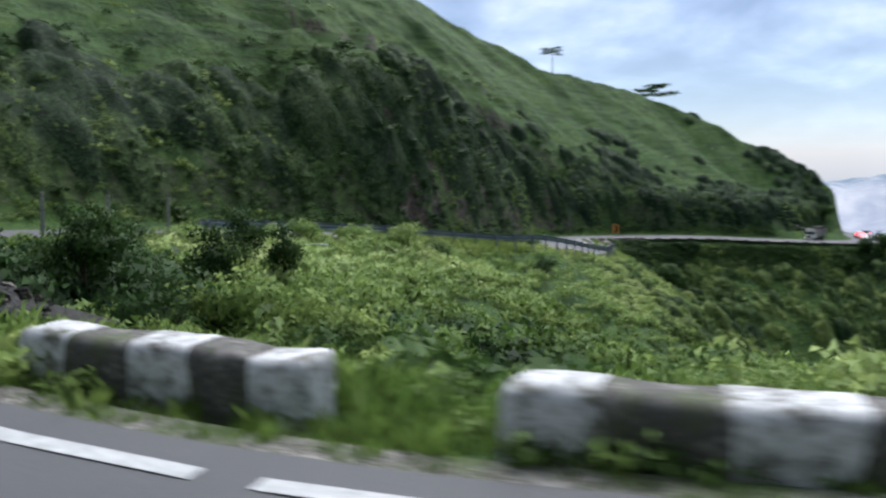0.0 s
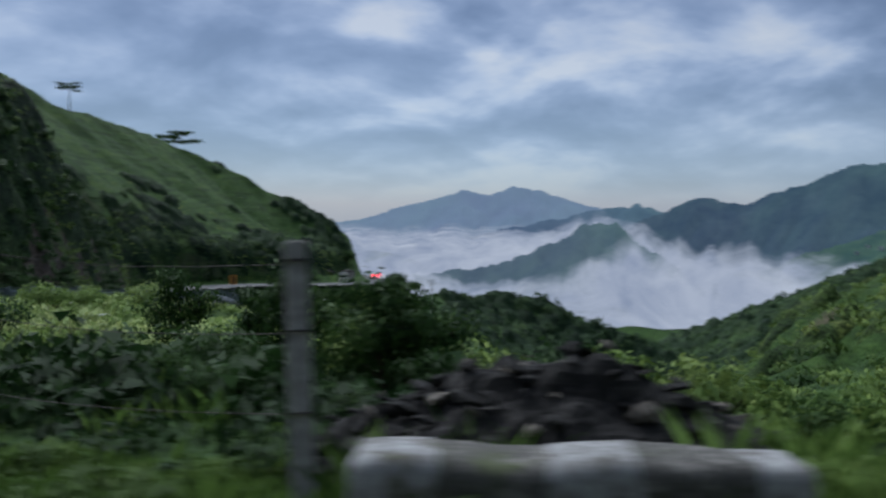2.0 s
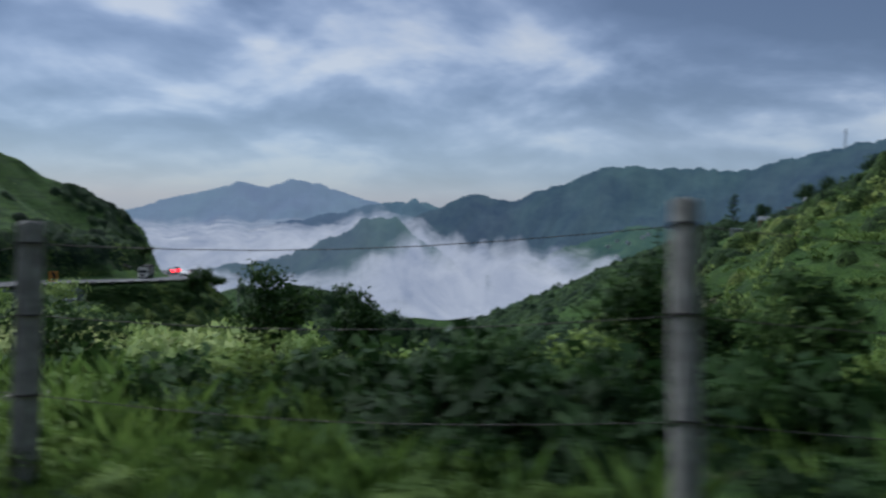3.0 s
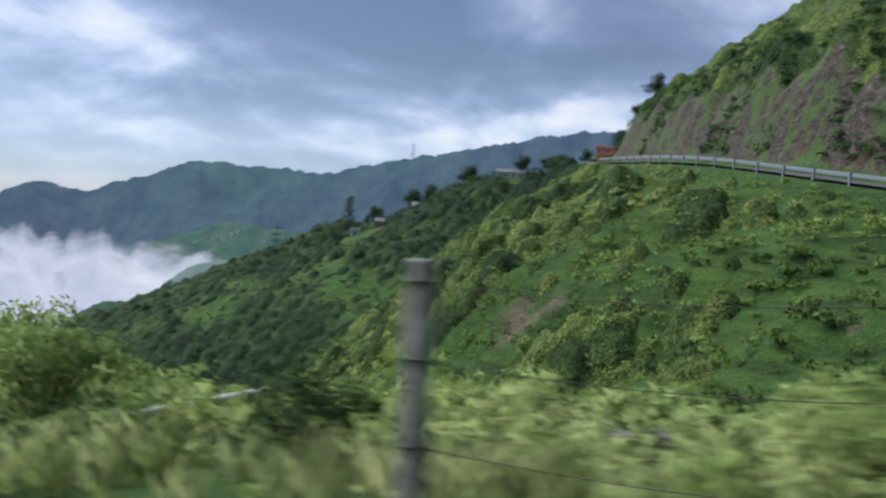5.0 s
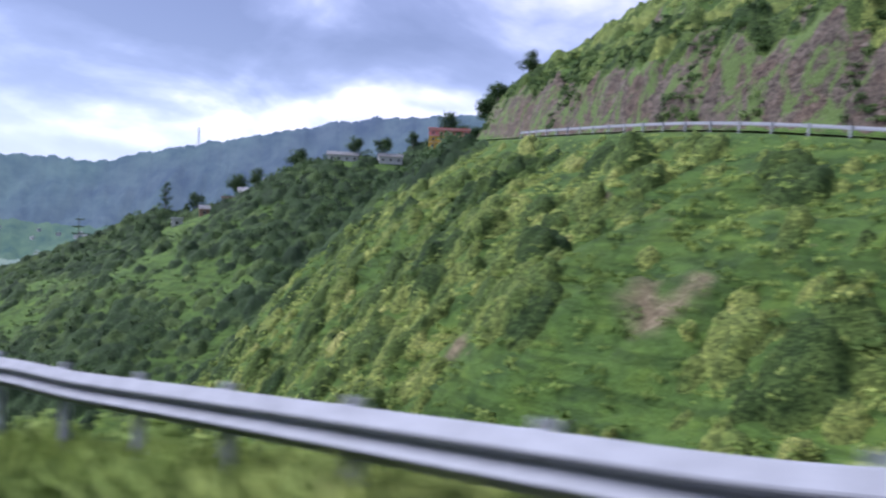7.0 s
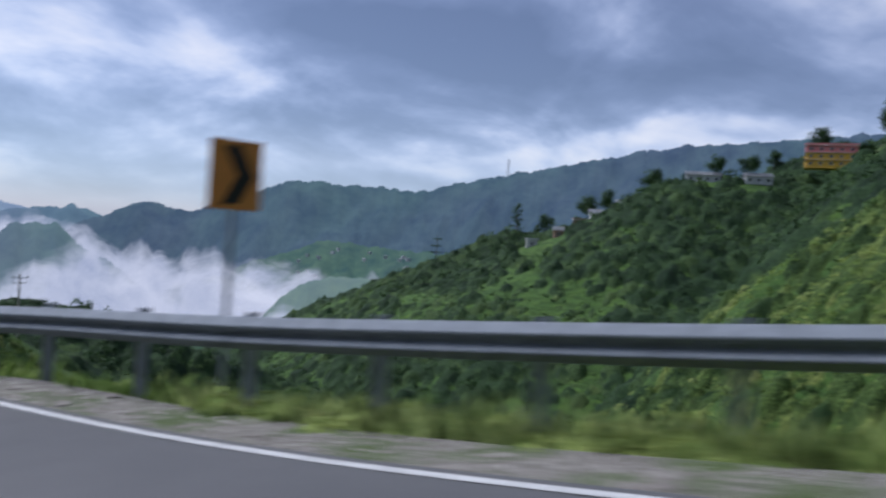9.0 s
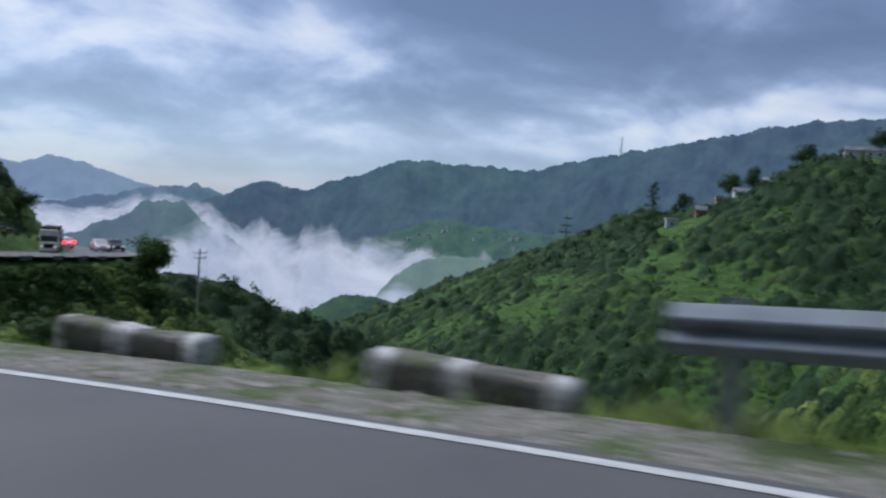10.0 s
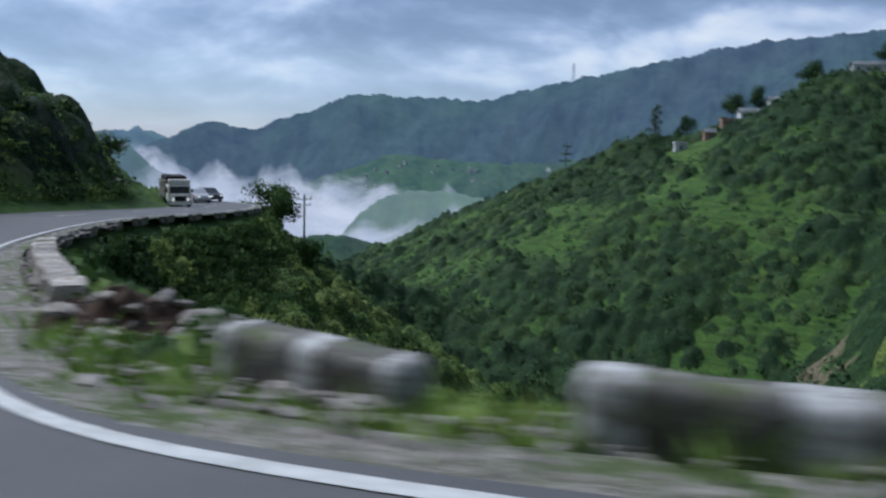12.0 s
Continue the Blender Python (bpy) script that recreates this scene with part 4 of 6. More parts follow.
x, y, u_ = keep(m, x, y, u_)
z = lookup(x, y)
sow("short_verge_grass", TUFTS, x, y, z - 0.02, rng.uniform(0.2, 0.5, len(x)) * np.where(u_ < 4.3, 0.7, 1.0), M_GRASS, "short rough grass round the parapet blocks", "grass", rng, corners=4)
m = (rng.random(len(x)) < 0.32) & (u_ > 4.05) & (fbm(x, y, 1.3, 2, 81) > -0.25)
sow("verge_weeds", FINE, *keep(m, x, y, z - 0.04), rng.uniform(0.13, 0.34, m.sum()), M_SHRUB, "leafy green weeds round the parapet blocks", "weeds", rng)

# thick growth just below the road
x, y, z, nr = scatter(42000, -86, 20, -8, 130)
d = from_stretch(x, y)
lump = fbm(x, y, 5.0, 3, 55)
wild = (y < 40) & (x < 6)
m = (nr > np.where(wild, 5.2, np.where(y < 84, 7.6, 5.5))) & (d < 18) & (rng.random(len(x)) < 0.34 + 0.45 * (lump > 0))
x, y, z, nr, lump, wild = keep(m, x, y, z, nr, lump, wild)
hump_ = smooth(nr, 7.5, 13) * wild
sc = rng.uniform(0.22, 0.55, len(x)) * smooth(nr, 5.0, 8.5) + 0.15 + 0.30 * hump_ * rng.random(len(x))
dk = fbm(x, y, 7.0, 2, 91) > 0.40 + 0.9 * ((y > 11) & (y < 62)) - 0.6 * ((x > -31) & (x < -10) & (y < 14))
herb = ~dk & (y > 11) & (y < 66)
sow("roadside_shrubs", FINE, *keep(~dk & ~herb, x, y, z - 0.08, sc), M_SHRUB, "dense light green shrubs and weeds below the road", "shrubs", rng)
sow("roadside_herbs", FINE, *keep(herb, x, y, z - 0.08, sc), M_HERB, "pale yellowish green herbs and weeds beside the bend", "weeds", rng)
sow("roadside_dark_bushes", FINE, *keep(dk, x, y, z - 0.08, sc * 1.25), M_BUSH, "dark green bushes below the road", "bushes", rng)

# closed masses of bushes: a rolling surface of many domes, one for each bush, over the ground
class Canopy:
    def __init__(self, x0, x1, y0, y1, step):
        self.x, self.y = np.arange(x0, x1, step), np.arange(y0, y1, step)
        self.h, self.tone = np.zeros((len(self.y), len(self.x))), np.full((len(self.y), len(self.x)), 0.5)

    def grow(self, bx, by, r, h, tone):
        """Adds bushes: the highest dome wins at every place."""
        for k in range(len(bx)):
            i0, i1 = np.searchsorted(self.x, (bx[k] - r[k], bx[k] + r[k]))
            j0, j1 = np.searchsorted(self.y, (by[k] - r[k], by[k] + r[k]))
            if i1 <= i0 or j1 <= j0:
                continue
            dx, dy = np.meshgrid(self.x[i0:i1] - bx[k], self.y[j0:j1] - by[k])
            q = 1 - (dx * dx + dy * dy) / r[k] ** 2
            dome = h[k] * np.sqrt(np.maximum(q, 0)) * (1 + 0.22 * np.sin(3.1 * dx / r[k] + 9 * tone[k]) * np.cos(3.7 * dy / r[k] + k))
            win = dome > self.h[j0:j1, i0:i1]
            self.h[j0:j1, i0:i1][win] = dome[win]
            self.tone[j0:j1, i0:i1][win] = tone[k]

    def at(self, x, y):
        fx, fy = np.interp(x, self.x, np.arange(len(self.x))), np.interp(y, self.y, np.arange(len(self.y)))
        inside = (x > self.x[0]) & (x < self.x[-1]) & (y > self.y[0]) & (y < self.y[-1])
        return np.where(inside, self.h[np.round(fy).astype(int), np.round(fx).astype(int)], 0.0)

    def build(self, name, label, material):
        cx, cy = np.meshgrid(self.x, self.y)
        ripple = 0.20 * fbm(cx, cy, 1.5, 2, 66) + 0.13 * fbm(cx, cy, 0.75, 1, 67)
        z = lookup(cx.ravel(), cy.ravel()).reshape(cx.shape) + np.where(self.h > 0.05, self.h + ripple * np.clip(self.h, 0, 2.4), -0.3)
        i = np.arange(cx.size).reshape(cx.shape)
        f = np.stack([i[:-1, :-1], i[:-1, 1:], i[1:, 1:], i[1:, :-1]], -1).reshape(-1, 4)
        f = f[(self.h.ravel()[f] > 0.05).any(1)]
        used, f = np.unique(f, return_inverse=True)
        v = np.c_[cx.ravel(), cy.ravel(), z.ravel()][used]
        tone = np.clip(self.tone.ravel()[used] + 0.10 * fbm(v[:, 0], v[:, 1], 1.2, 2, 68), 0, 1)
        me = raw_mesh(name, v, f.reshape(-1, 4), material, True, None, tone)
        return tagged(new(name, me), label, "bushes", kind="stuff")


# the gully between the two arms of the road: grassy ribs, masses of bushes, pale scrub
def gully_spots(n):
    x, y, z, nr = scatter(n, -72, 78, 2, 172)
    along_, down_ = 0.64 * x + 0.77 * y, 0.64 * y - 0.77 * x
    rib = 0.55 - np.abs(fbm(along_, 0.22 * down_, 15.0, 2, 45))
    return x, y, z, nr, from_stretch(x, y), rib


gully = Canopy(-72, 78, 2, 172, 0.36)
x, y, z, nr, d, rib = gully_spots(13000)
mass = fbm(x, y, 11.0, 3, 92) - 0.9 * rib * (x > -15)
m = (nr > 7.5) & (d > np.where(y < 50, 29, 13)) & (slipped(x, y) < 0.3) & (mass + 0.35 * rng.normal(0, 1, len(x)) > -0.15)
x, y, mass, nr = keep(m, x, y, mass, nr)
r_ = (rng.uniform(0.4, 0.95, len(x)) + np.where(y < 50, 0.4, 1.5) * rng.random(len(x)) ** 6) * np.where(nr < 11, 0.75, 1.0)
tone_ = np.clip(0.47 - 0.20 * mass + 0.15 * rng.normal(0, 1, len(x)) - 0.18 * (r_ > 1.5), 0.02, 1)
gully.grow(x, y, r_, r_ * rng.uniform(0.75, 1.25, len(x)), tone_)
# the two darkest domes, tones 0.04 and 0.10, paint a bush's shaded hollow
big = np.array([(5.4, 63.2, 1.9, 0.34), (7.3, 64.8, 2.1, 0.40), (6.4, 66.0, 1.6, 0.28), (4.6, 64.8, 1.5, 0.44), (7.6, 62.9, 1.4, 0.36), (3.9, 61.7, 1.7, 0.04), (5.6, 61.4, 1.2, 0.10), (8.9, 66.9, 1.7, 0.36), (-2.7, 42.7, 2.2, 0.16), (-0.6, 41.0, 1.7, 0.28), (17.5, 47.5, 2.6, 0.12), (20.5, 49.0, 2.2, 0.20), (31, 66, 2.6, 0.22), (34, 70, 2.2, 0.14), (1, 47, 1.8, 0.5), (12, 84, 2.4, 0.25)])
gully.grow(big[:, 0], big[:, 1], big[:, 2], 0.85 * big[:, 2], big[:, 3])
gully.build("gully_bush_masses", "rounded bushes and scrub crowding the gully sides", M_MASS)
x, y, z, nr, d, rib = gully_spots(28000)
mass = fbm(x, y, 11.0, 3, 92) - 0.9 * rib * (x > -15)
m = (nr > 5.8) & (d >= 16) & (slipped(x, y) < 0.4) & ((y < 150) | (x < 20)) & (rng.random(len(x)) < 0.72)
x, y, z, nr, d, mass, rib = keep(m, x, y, z, nr, d, mass, rib)
top_ = gully.at(x, y)
sc = (rng.uniform(0.28, 0.62, len(x)) + 0.5 * rng.random(len(x)) ** 5) * np.where(nr < 9, 0.7, 1.0)
dk = mass + 0.25 * rng.normal(0, 1, len(x)) > 0.62
near_ = d < 30
for tag, who, kind_, mat_, grow, lab in (("gully_shrubs", ~dk & ~near_, SHRUBS, M_SHRUB, 1.0, "light green scrub covering the gully sides"), ("gully_bushes", dk & ~near_, BUSHES, M_BUSH, 1.2, "dark green bushes covering the gully sides"),
                                         ("near_gully_shrubs", ~dk & near_, FINE, M_SHRUB, 1.1, "light green scrub on the near side of the gully"), ("near_gully_bushes", dk & near_, FINE, M_BUSH, 1.2, "dark green bushes on the near side of the gully")):
    sow(tag, kind_, *keep(who, x, y, z - 0.15 + 0.75 * top_, sc * grow), mat_, lab, "shrubs" if mat_ is M_SHRUB else "bushes", rng, (0.6, 1.2))

# bushes over the western rock cut and above the cliff of the upper road
def uphill_mass(name, label, x0, x1, y0, y1, step, n, reach, gap, dark, foot, material):
    can = Canopy(x0, x1, y0, y1, step)
    bx, by, bz, bn = scatter(n, x0, x1, y0, y1)
    m = (bn < -foot - 3.2 * smooth(by, 156, 172) * (bx < 0)) & (bn > -np.where((bx < 0) & (by < 62), 0.40 * reach, reach)) & (fbm(bx, by, 10.0, 3, 61) + 0.3 * rng.normal(0, 1, n) > gap + 1.1 * smooth(-bn, 0.35 * reach, 0.8 * reach))
    bx, by, bn = keep(m, bx, by, bn)
    br = rng.uniform(0.55, 1.5, len(bx)) + 0.9 * rng.random(len(bx)) ** 4
    can.grow(bx, by, br, br * rng.uniform(0.6, 1.0, len(bx)), np.clip(dark + 0.22 * (bx < 0) * smooth(by, 70, 50) + 0.14 * rng.normal(0, 1, len(bx)) + 0.16 * fbm(bx, by, 9.0, 2, 62) + 0.16 * smooth(-bn, 9, 26), 0.02, 1))
    can.build(name, label, material)
    return can


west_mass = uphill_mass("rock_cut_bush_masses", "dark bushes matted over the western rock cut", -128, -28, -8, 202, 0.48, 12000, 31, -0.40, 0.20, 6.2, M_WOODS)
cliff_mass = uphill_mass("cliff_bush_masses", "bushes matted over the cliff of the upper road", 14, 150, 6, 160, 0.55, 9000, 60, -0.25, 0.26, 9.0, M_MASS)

# uphill slopes: scrub over the rock cuts and meadows above
x, y, z, nr = scatter(26000, -150, 130, -10, 215)
m = (nr < np.where(x > 12, -12.0, -6.0)) & (nr > np.where(x < -35, -32, -75)) & ~((y < -4) & (x < 5)) & (rng.random(len(x)) < np.where(nr > -16, 0.75, 0.26))
x, y, z, nr = keep(m, x, y, z, nr)
sc = rng.uniform(0.5, 1.2, len(x)) * np.where(nr > -16, 1.1, 0.8) * np.where((y > 120) & (x < 0), 0.55, np.where((y < 45) & (x < 0), 0.62, 1.0))
dk = fbm(x, y, 12.0, 3, 93) > np.where((x < -35) & (y < 118) & (nr > -20), -1.2, np.where(nr > -16, -0.35, 0.25))
sow("hillside_scrub", SHRUBS, *keep(~dk, x, y, z - 0.2, sc), M_SHRUB, "green scrub on the hillside above the road", "shrubs", rng)
sow("hillside_bushes", BUSHES, *keep(dk, x, y, z - 0.2, sc), M_BUSH, "dark bushes hanging over the rock cut", "bushes", rng)

# growth clinging to the rock cuts and to the face below the western road
def cling(n, s0, s1, lo, hi, power, side):
    s = rng.uniform(s0, s1, n)
    u = side * (lo + (hi - lo) * rng.random(n) ** power)
    i = np.arange(len(road_pts))
    px, py = np.interp(s, i, road_pts[:, 0]), np.interp(s, i, road_pts[:, 1])
    tx, ty = np.interp(s, i, road_tan[:, 0]), np.interp(s, i, road_tan[:, 1])
    px, py = px + ty * u, py - tx * u
    return px, py, lookup(px, py)


x, y, z = cling(5200, nearest_s(-30, 3), nearest_s(-60, 196), 4.15, 13, 1.4, -1)
k = (y < 158) | (lookup(x, y, GN) < -8.2)
x, y, z = keep(k, x, y, z)
z = z + 0.7 * west_mass.at(x, y)
dk = fbm(x, y, 6.0, 2, 62) + 0.3 * rng.normal(0, 1, len(x)) > np.where((y < 70) | (y > 140), -0.35, 0.0)
sow("rock_cut_bushes", BUSHES, *keep(dk, x, y, z - 0.25, rng.uniform(0.3, 0.75, len(x))), M_BUSH, "dark bushes and creepers covering the western rock cut", "bushes", rng)
sow("rock_cut_scrub", SHRUBS, *keep(~dk, x, y, z - 0.25, rng.uniform(0.3, 0.6, len(x))), M_SHRUB, "lighter scrub on ledges of the western rock cut", "shrubs", rng)
x, y, z = cling(2600, nearest_s(200, 200), nearest_s(21, 22), 4.7, 16, 1.1, -1)
k = fbm(x, y, 9.0, 3, 63) > np.where(lookup(x, y, GN) > -9, 0.15, -0.25)
x, y, z = keep(k, x, y, z)
z = z + 0.7 * cliff_mass.at(x, y)
sow("cliff_scrub", BUSHES, x, y, z - 0.25, rng.uniform(0.5, 1.2, len(x)), M_BUSH, "bushes growing over the brown cliff of the upper road", "bushes", rng)
x, y, z = cling(3000, nearest_s(-75, 101), nearest_s(-58, 184), 5.0, 10.5, 1.2, 1)
dk = fbm(x, y, 5.0, 2, 64) > -0.2
sow("bank_bushes", BUSHES, *keep(dk, x, y, z - 0.2, rng.uniform(0.4, 0.85, len(x))), M_BUSH, "dark bushes hanging down the bank below the far road", "bushes", rng)
sow("bank_scrub", SHRUBS, *keep(~dk, x, y, z - 0.2, rng.uniform(0.35, 0.7, len(x))), M_SHRUB, "light green scrub on the bank below the far road", "shrubs", rng)

# woods on the village hill and on the spur below the western road
def slope_plants(n):
    x, y, z, nr = scatter(n, -80, 345, 105, 440)
    line = np.array(VILLAGE)[::-1]
    brow = np.interp(x, line[:, 0], line[:, 1])
    ok = (np.abs(nr) > 8) & (x > -0.16 * (y - 200) - 40) & ~((x < 75) & (y < 200) & (nr > 0) & ((y < 150) | (x < 20))) & ((y < brow + 9) | (x < 90) | (x > 225)) & ~((nr < 0) & (x > 60) & (x < 190) & (nr > -60))
    for hx, hy in ((256, 247), (225, 286), (238, 268), (197, 318), (190, 322), (206, 313), (160, 320), (170, 315)):
        ok &= ~((np.hypot(x - hx, y - hy) < 8) | (np.hypot(x - hx + 7, y - hy + 7) < 7.5))
    ok &= np.hypot(x - 240, y - 232) > 11
    x, y, z = keep(ok, x, y, z)
    high = crest(x, y, VILLAGE, 0.0) - z
    thick = fbm(x, y, 30, 3, 71) + 0.45 * rng.normal(0, 1, len(x)) + 0.8 * (high < 22) + 0.35 * (x > 110) - 0.25 * (high > 36) + 1.2 * (x < 45)
    return x, y, z, thick


hill_mass = Canopy(-60, 345, 108, 430, 1.1)
x, y, z, thick = slope_plants(34000)
m = (thick > 0.1) & (slipped(x, y) < 0.2)
r_ = rng.uniform(1.2, 2.4, m.sum()) + 1.9 * rng.random(m.sum()) ** 5
hill_mass.grow(x[m], y[m], r_, r_ * rng.uniform(0.65, 1.1, m.sum()), np.clip(0.27 + 0.15 * rng.normal(0, 1, m.sum()) + 0.10 * fbm(x[m], y[m], 25, 2, 73), 0, 1))
x, y, z, thick = slope_plants(9000)
m = (thick <= 0.25) & (slipped(x, y) < 0.2) & (fbm(x, y, 16, 3, 72) > -0.2)
r_ = rng.uniform(0.9, 1.8, m.sum())
hill_mass.grow(x[m], y[m], r_, r_ * rng.uniform(0.5, 0.9, m.sum()), np.clip(0.46 + 0.15 * rng.normal(0, 1, m.sum()), 0, 1))
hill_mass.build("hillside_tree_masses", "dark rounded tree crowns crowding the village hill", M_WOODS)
x, y, z, thick = slope_plants(10000)
m = thick > 0.35
sow("hillside_woods", CROWNS, x[m], y[m], z[m] - 0.5 + 0.7 * hill_mass.at(x[m], y[m]), rng.uniform(1.0, 2.0, m.sum()) + 1.2 * rng.random(m.sum()) ** 3, M_TREE, "dark green woods and thickets on the village hill", "woods", rng)
x, y, z, thick = slope_plants(17000)
m = (thick < 0.6) & (slipped(x, y) < 0.3) & ((fbm(x, y, 16, 3, 72) > -0.1) | (rng.random(len(x)) < 0.3))
sow("hillside_thicket", LOW, x[m], y[m], z[m] - 0.25, rng.uniform(0.5, 1.2, m.sum()) + 0.6 * rng.random(m.sum()) ** 4, M_THICKET, "low green thicket on the open slopes of the hill", "shrubs", rng)

# ---- road furniture ----
def strip_line(name, s0, s1, off0, off1, label, dash=0.0, gap=0.0):
    """Painted line(s) on the asphalt from arc length s0 to s1."""
    runs, s = [], s0
    while s < s1:
        e = min(s1, s + dash) if dash else s1
        runs.append((s, e))
        s = e + gap if dash else s1
    v, f = [], []
    for a, b in runs:
        ss = np.linspace(a, b, max(3, int((b - a) / 0.8)))
        for q in ss:
            for o in (off0, off1):
                v.append(on_road(q, o, 0.028)[0])
        k = len(v) - 2 * len(ss)
        f += [(k + 2 * i, k + 2 * i + 1, k + 2 * i + 3, k + 2 * i + 2) for i in range(len(ss) - 1)]
    return tagged(new(name, raw_mesh(name, np.array(v), f, M_LINE)), label, "road marking", kind="structure")


S_T0, S_FENCE, S_RAIL, S_END = nearest_s(0, 0), nearest_s(-42, 22), nearest_s(-52, 68), nearest_s(-63, 150)
strip_line("edge_line_dashed", S_T0 - 30, S_T0 + 12, 3.25, 3.41, "worn white broken edge line on the asphalt", 3.2, 0.45)
strip_line("edge_line", S_RAIL - 20, S_END + 40, 3.47, 3.61, "solid white edge line along the curve")
strip_line("edge_line_inner", S_RAIL - 20, S_END + 40, -3.60, -3.45, "solid white edge line on the hill side")
strip_line("centre_line", S_T0 - 60, S_END + 40, -0.06, 0.06, "broken white centre line", 3.0, 6.0)


def parapet_mesh(length, height, width, seed, bands):
    """Body of a low masonry parapet block and its whitewashed bands, which follow its worn surface."""
    r = random.Random(seed)
    edges = [(a + (r.uniform(-0.04, 0.04) if a > 0 else -0.1), b + (r.uniform(-0.04, 0.04) if b < 1 else 0.1)) for a, b in bands]
    out = []
    for band in [None] + edges:
        bm = box(bmesh.new(), length, width, height, bevel=0.10)
        planes = [((x_, 0, 0), (1, 0, 0)) for x_ in np.arange(-length / 2 + 0.16, length / 2, 0.17)] + [((0, 0, height * q), (0, 0, 1)) for q in (0.25, 0.45, 0.62)] + [((0, 0.07, 0), (0, 1, 0)), ((0, -0.07, 0), (0, 1, 0))]
        for co_, no_ in planes:
            bmesh.ops.bisect_plane(bm, geom=bm.verts[:] + bm.edges[:] + bm.faces[:], plane_co=co_, plane_no=no_)
        for a, b in edges:
            for q in (a, b):
                x_ = (q - 0.5) * length
                lean = Vector((1, 0.10 * math.sin(seed + 9 * q), 0.16 * math.cos(3 * seed + 7 * q))).normalized()
                bmesh.ops.bisect_plane(bm, geom=bm.verts[:] + bm.edges[:] + bm.faces[:], plane_co=(x_, 0, height * 0.7), plane_no=lean)
        if band:
            def inside(c):
                ok = True
                for q, sgn in ((band[0], 1), (band[1], -1)):
                    lean = Vector((1, 0.10 * math.sin(seed + 9 * q), 0.16 * math.cos(3 * seed + 7 * q)))
                    ok = ok and sgn * (c - Vector(((q - 0.5) * length, 0, height * 0.7))).dot(lean) > 0
                return ok
            bmesh.ops.delete(bm, geom=[f for f in bm.faces if not inside(f.calc_center_median())], context="FACES")
            for v in bm.verts:
                v.co = Vector((v.co.x * (1 + 0.006 / length), v.co.y * (1 + 0.012 / width), v.co.z * (1 + 0.006 / height)))
        for v in bm.verts:
            k = 0.35 + 0.65 * min(1, max(0, v.co.z / height))
            wear = 0.05 * max(0, noise.noise(v.co * 1.4 + Vector((0, seed, 4)))) * k
            v.co += noise.noise_vector(v.co * 2.3 + Vector((seed * 3.7, 0, 0))) * 0.020 * k + noise.noise_vector(v.co * 7 + Vector((seed, 5, 0))) * 0.010 - Vector((0, wear * v.co.y / width, wear * 1.6))
        for f in bm.faces:
            f.smooth = True
        out.append(bm)
    return out[0], out[1:]


def parapet(x, y, yaw, length, height, seed, label, bands=((0.0, 0.2), (0.42, 0.62), (0.84, 1.0)), width=0.5, tilt=0.0, sinkin=0.3, paint=None):
    z = max(ground(x, y), road_pts[nearest_s(x, y), 2] - 0.06)
    t = thing("parapet_block", pose(x, y, z - sinkin, tilt, 0, math.degrees(yaw)), label, "parapet block", "parapet blocks along the road edge")
    body, whites = parapet_mesh(length, height + sinkin, width, seed, bands)
    part("body", body, M_DARK, t, "dark weathered stone, black paint worn off")
    for w in whites:
        part("painted_band", w, paint or M_WHITE, t, "flaking white paint band")
    return t


EARLY = [(-1.72, 4.36, 3.2, 0.46), (-5.80, 2.63, 2.8, 0.46), (-10.2, 1.10, 2.65, 0.46), (-14.95, -0.05, 2.6, 0.40)]
for k, (x, y, l, h) in enumerate(EARLY):
    q = nearest_s(x, y)
    parapet(x, y, on_road(q, 0)[1] + math.pi, l, h, 10 + k, "low roadside parapet block with peeling black and white bands in weeds", paint=(None, None, M_FADED, M_GRIMY)[k])
LATEB = [(-53.7, 82.2, 2.2, 0.38), (-56.5, 85.7, 2.3, 0.38), (-59.5, 88.3, 2.4, 0.38), (-62.4, 90.7, 2.3, 0.38), (-65.8, 94.7, 2.3, 0.38), (-68.6, 98.0, 2.4, 0.34), (-70.25, 100.85, 1.8, 0.36)]
for k, (x, y, l, h) in enumerate(LATEB):
    q = nearest_s(x, y)
    parapet(x, y, on_road(q, 0)[1] + math.pi, l, h, 30 + k, "low mossy parapet block with faded white bands on gravel",
            ((0.0, 0.13), (0.42, 0.57), (0.87, 1.0)), 0.42, 0.0, 0.3, M_FADED)
s_w = nearest_s(-75.8, 119)
for k in range(11):
    p, yaw = on_road(s_w + 4.3 * k, 4.55)
    t = thing("kerb_block", Matrix.Translation((p.x, p.y, p.z - 0.25)) @ Matrix.Rotation(yaw, 4, "Z"), "dark mossy kerb block on top of the retaining slope", "kerb block", "kerb blocks on the far road edge")
    part("body", box(bmesh.new(), 1.1, 0.42, 0.38, bevel=0.05, cuts=2, rough=0.02, rng=random.Random(60 + k)), M_DARK, t)

# guardrail along the outer side of the bend
RAIL = [(-38.4, 19.5, -1.33), (-39.3, 25, -1.85), (-39.8, 30, -2.36), (-40.0, 33.5, -2.70), (-39.98, 36, -3.10), (-39.85, 37.6, -3.28), (-39.3, 41, -3.70), (-38.8, 44.7, -4.14), (-38.75, 48.8, -4.48),
        (-40.1, 55, -5.50), (-43.4, 64.5, -7.18), (-47.6, 72.1, -8.12), (-50.4, 77, -8.55), (-53.0, 81.0, -8.92)]
rail_pts = spline(RAIL, 0.5)
rail_tan = np.gradient(rail_pts, axis=0)
rail_tan /= np.linalg.norm(rail_tan[:, :2], axis=1)[:, None]


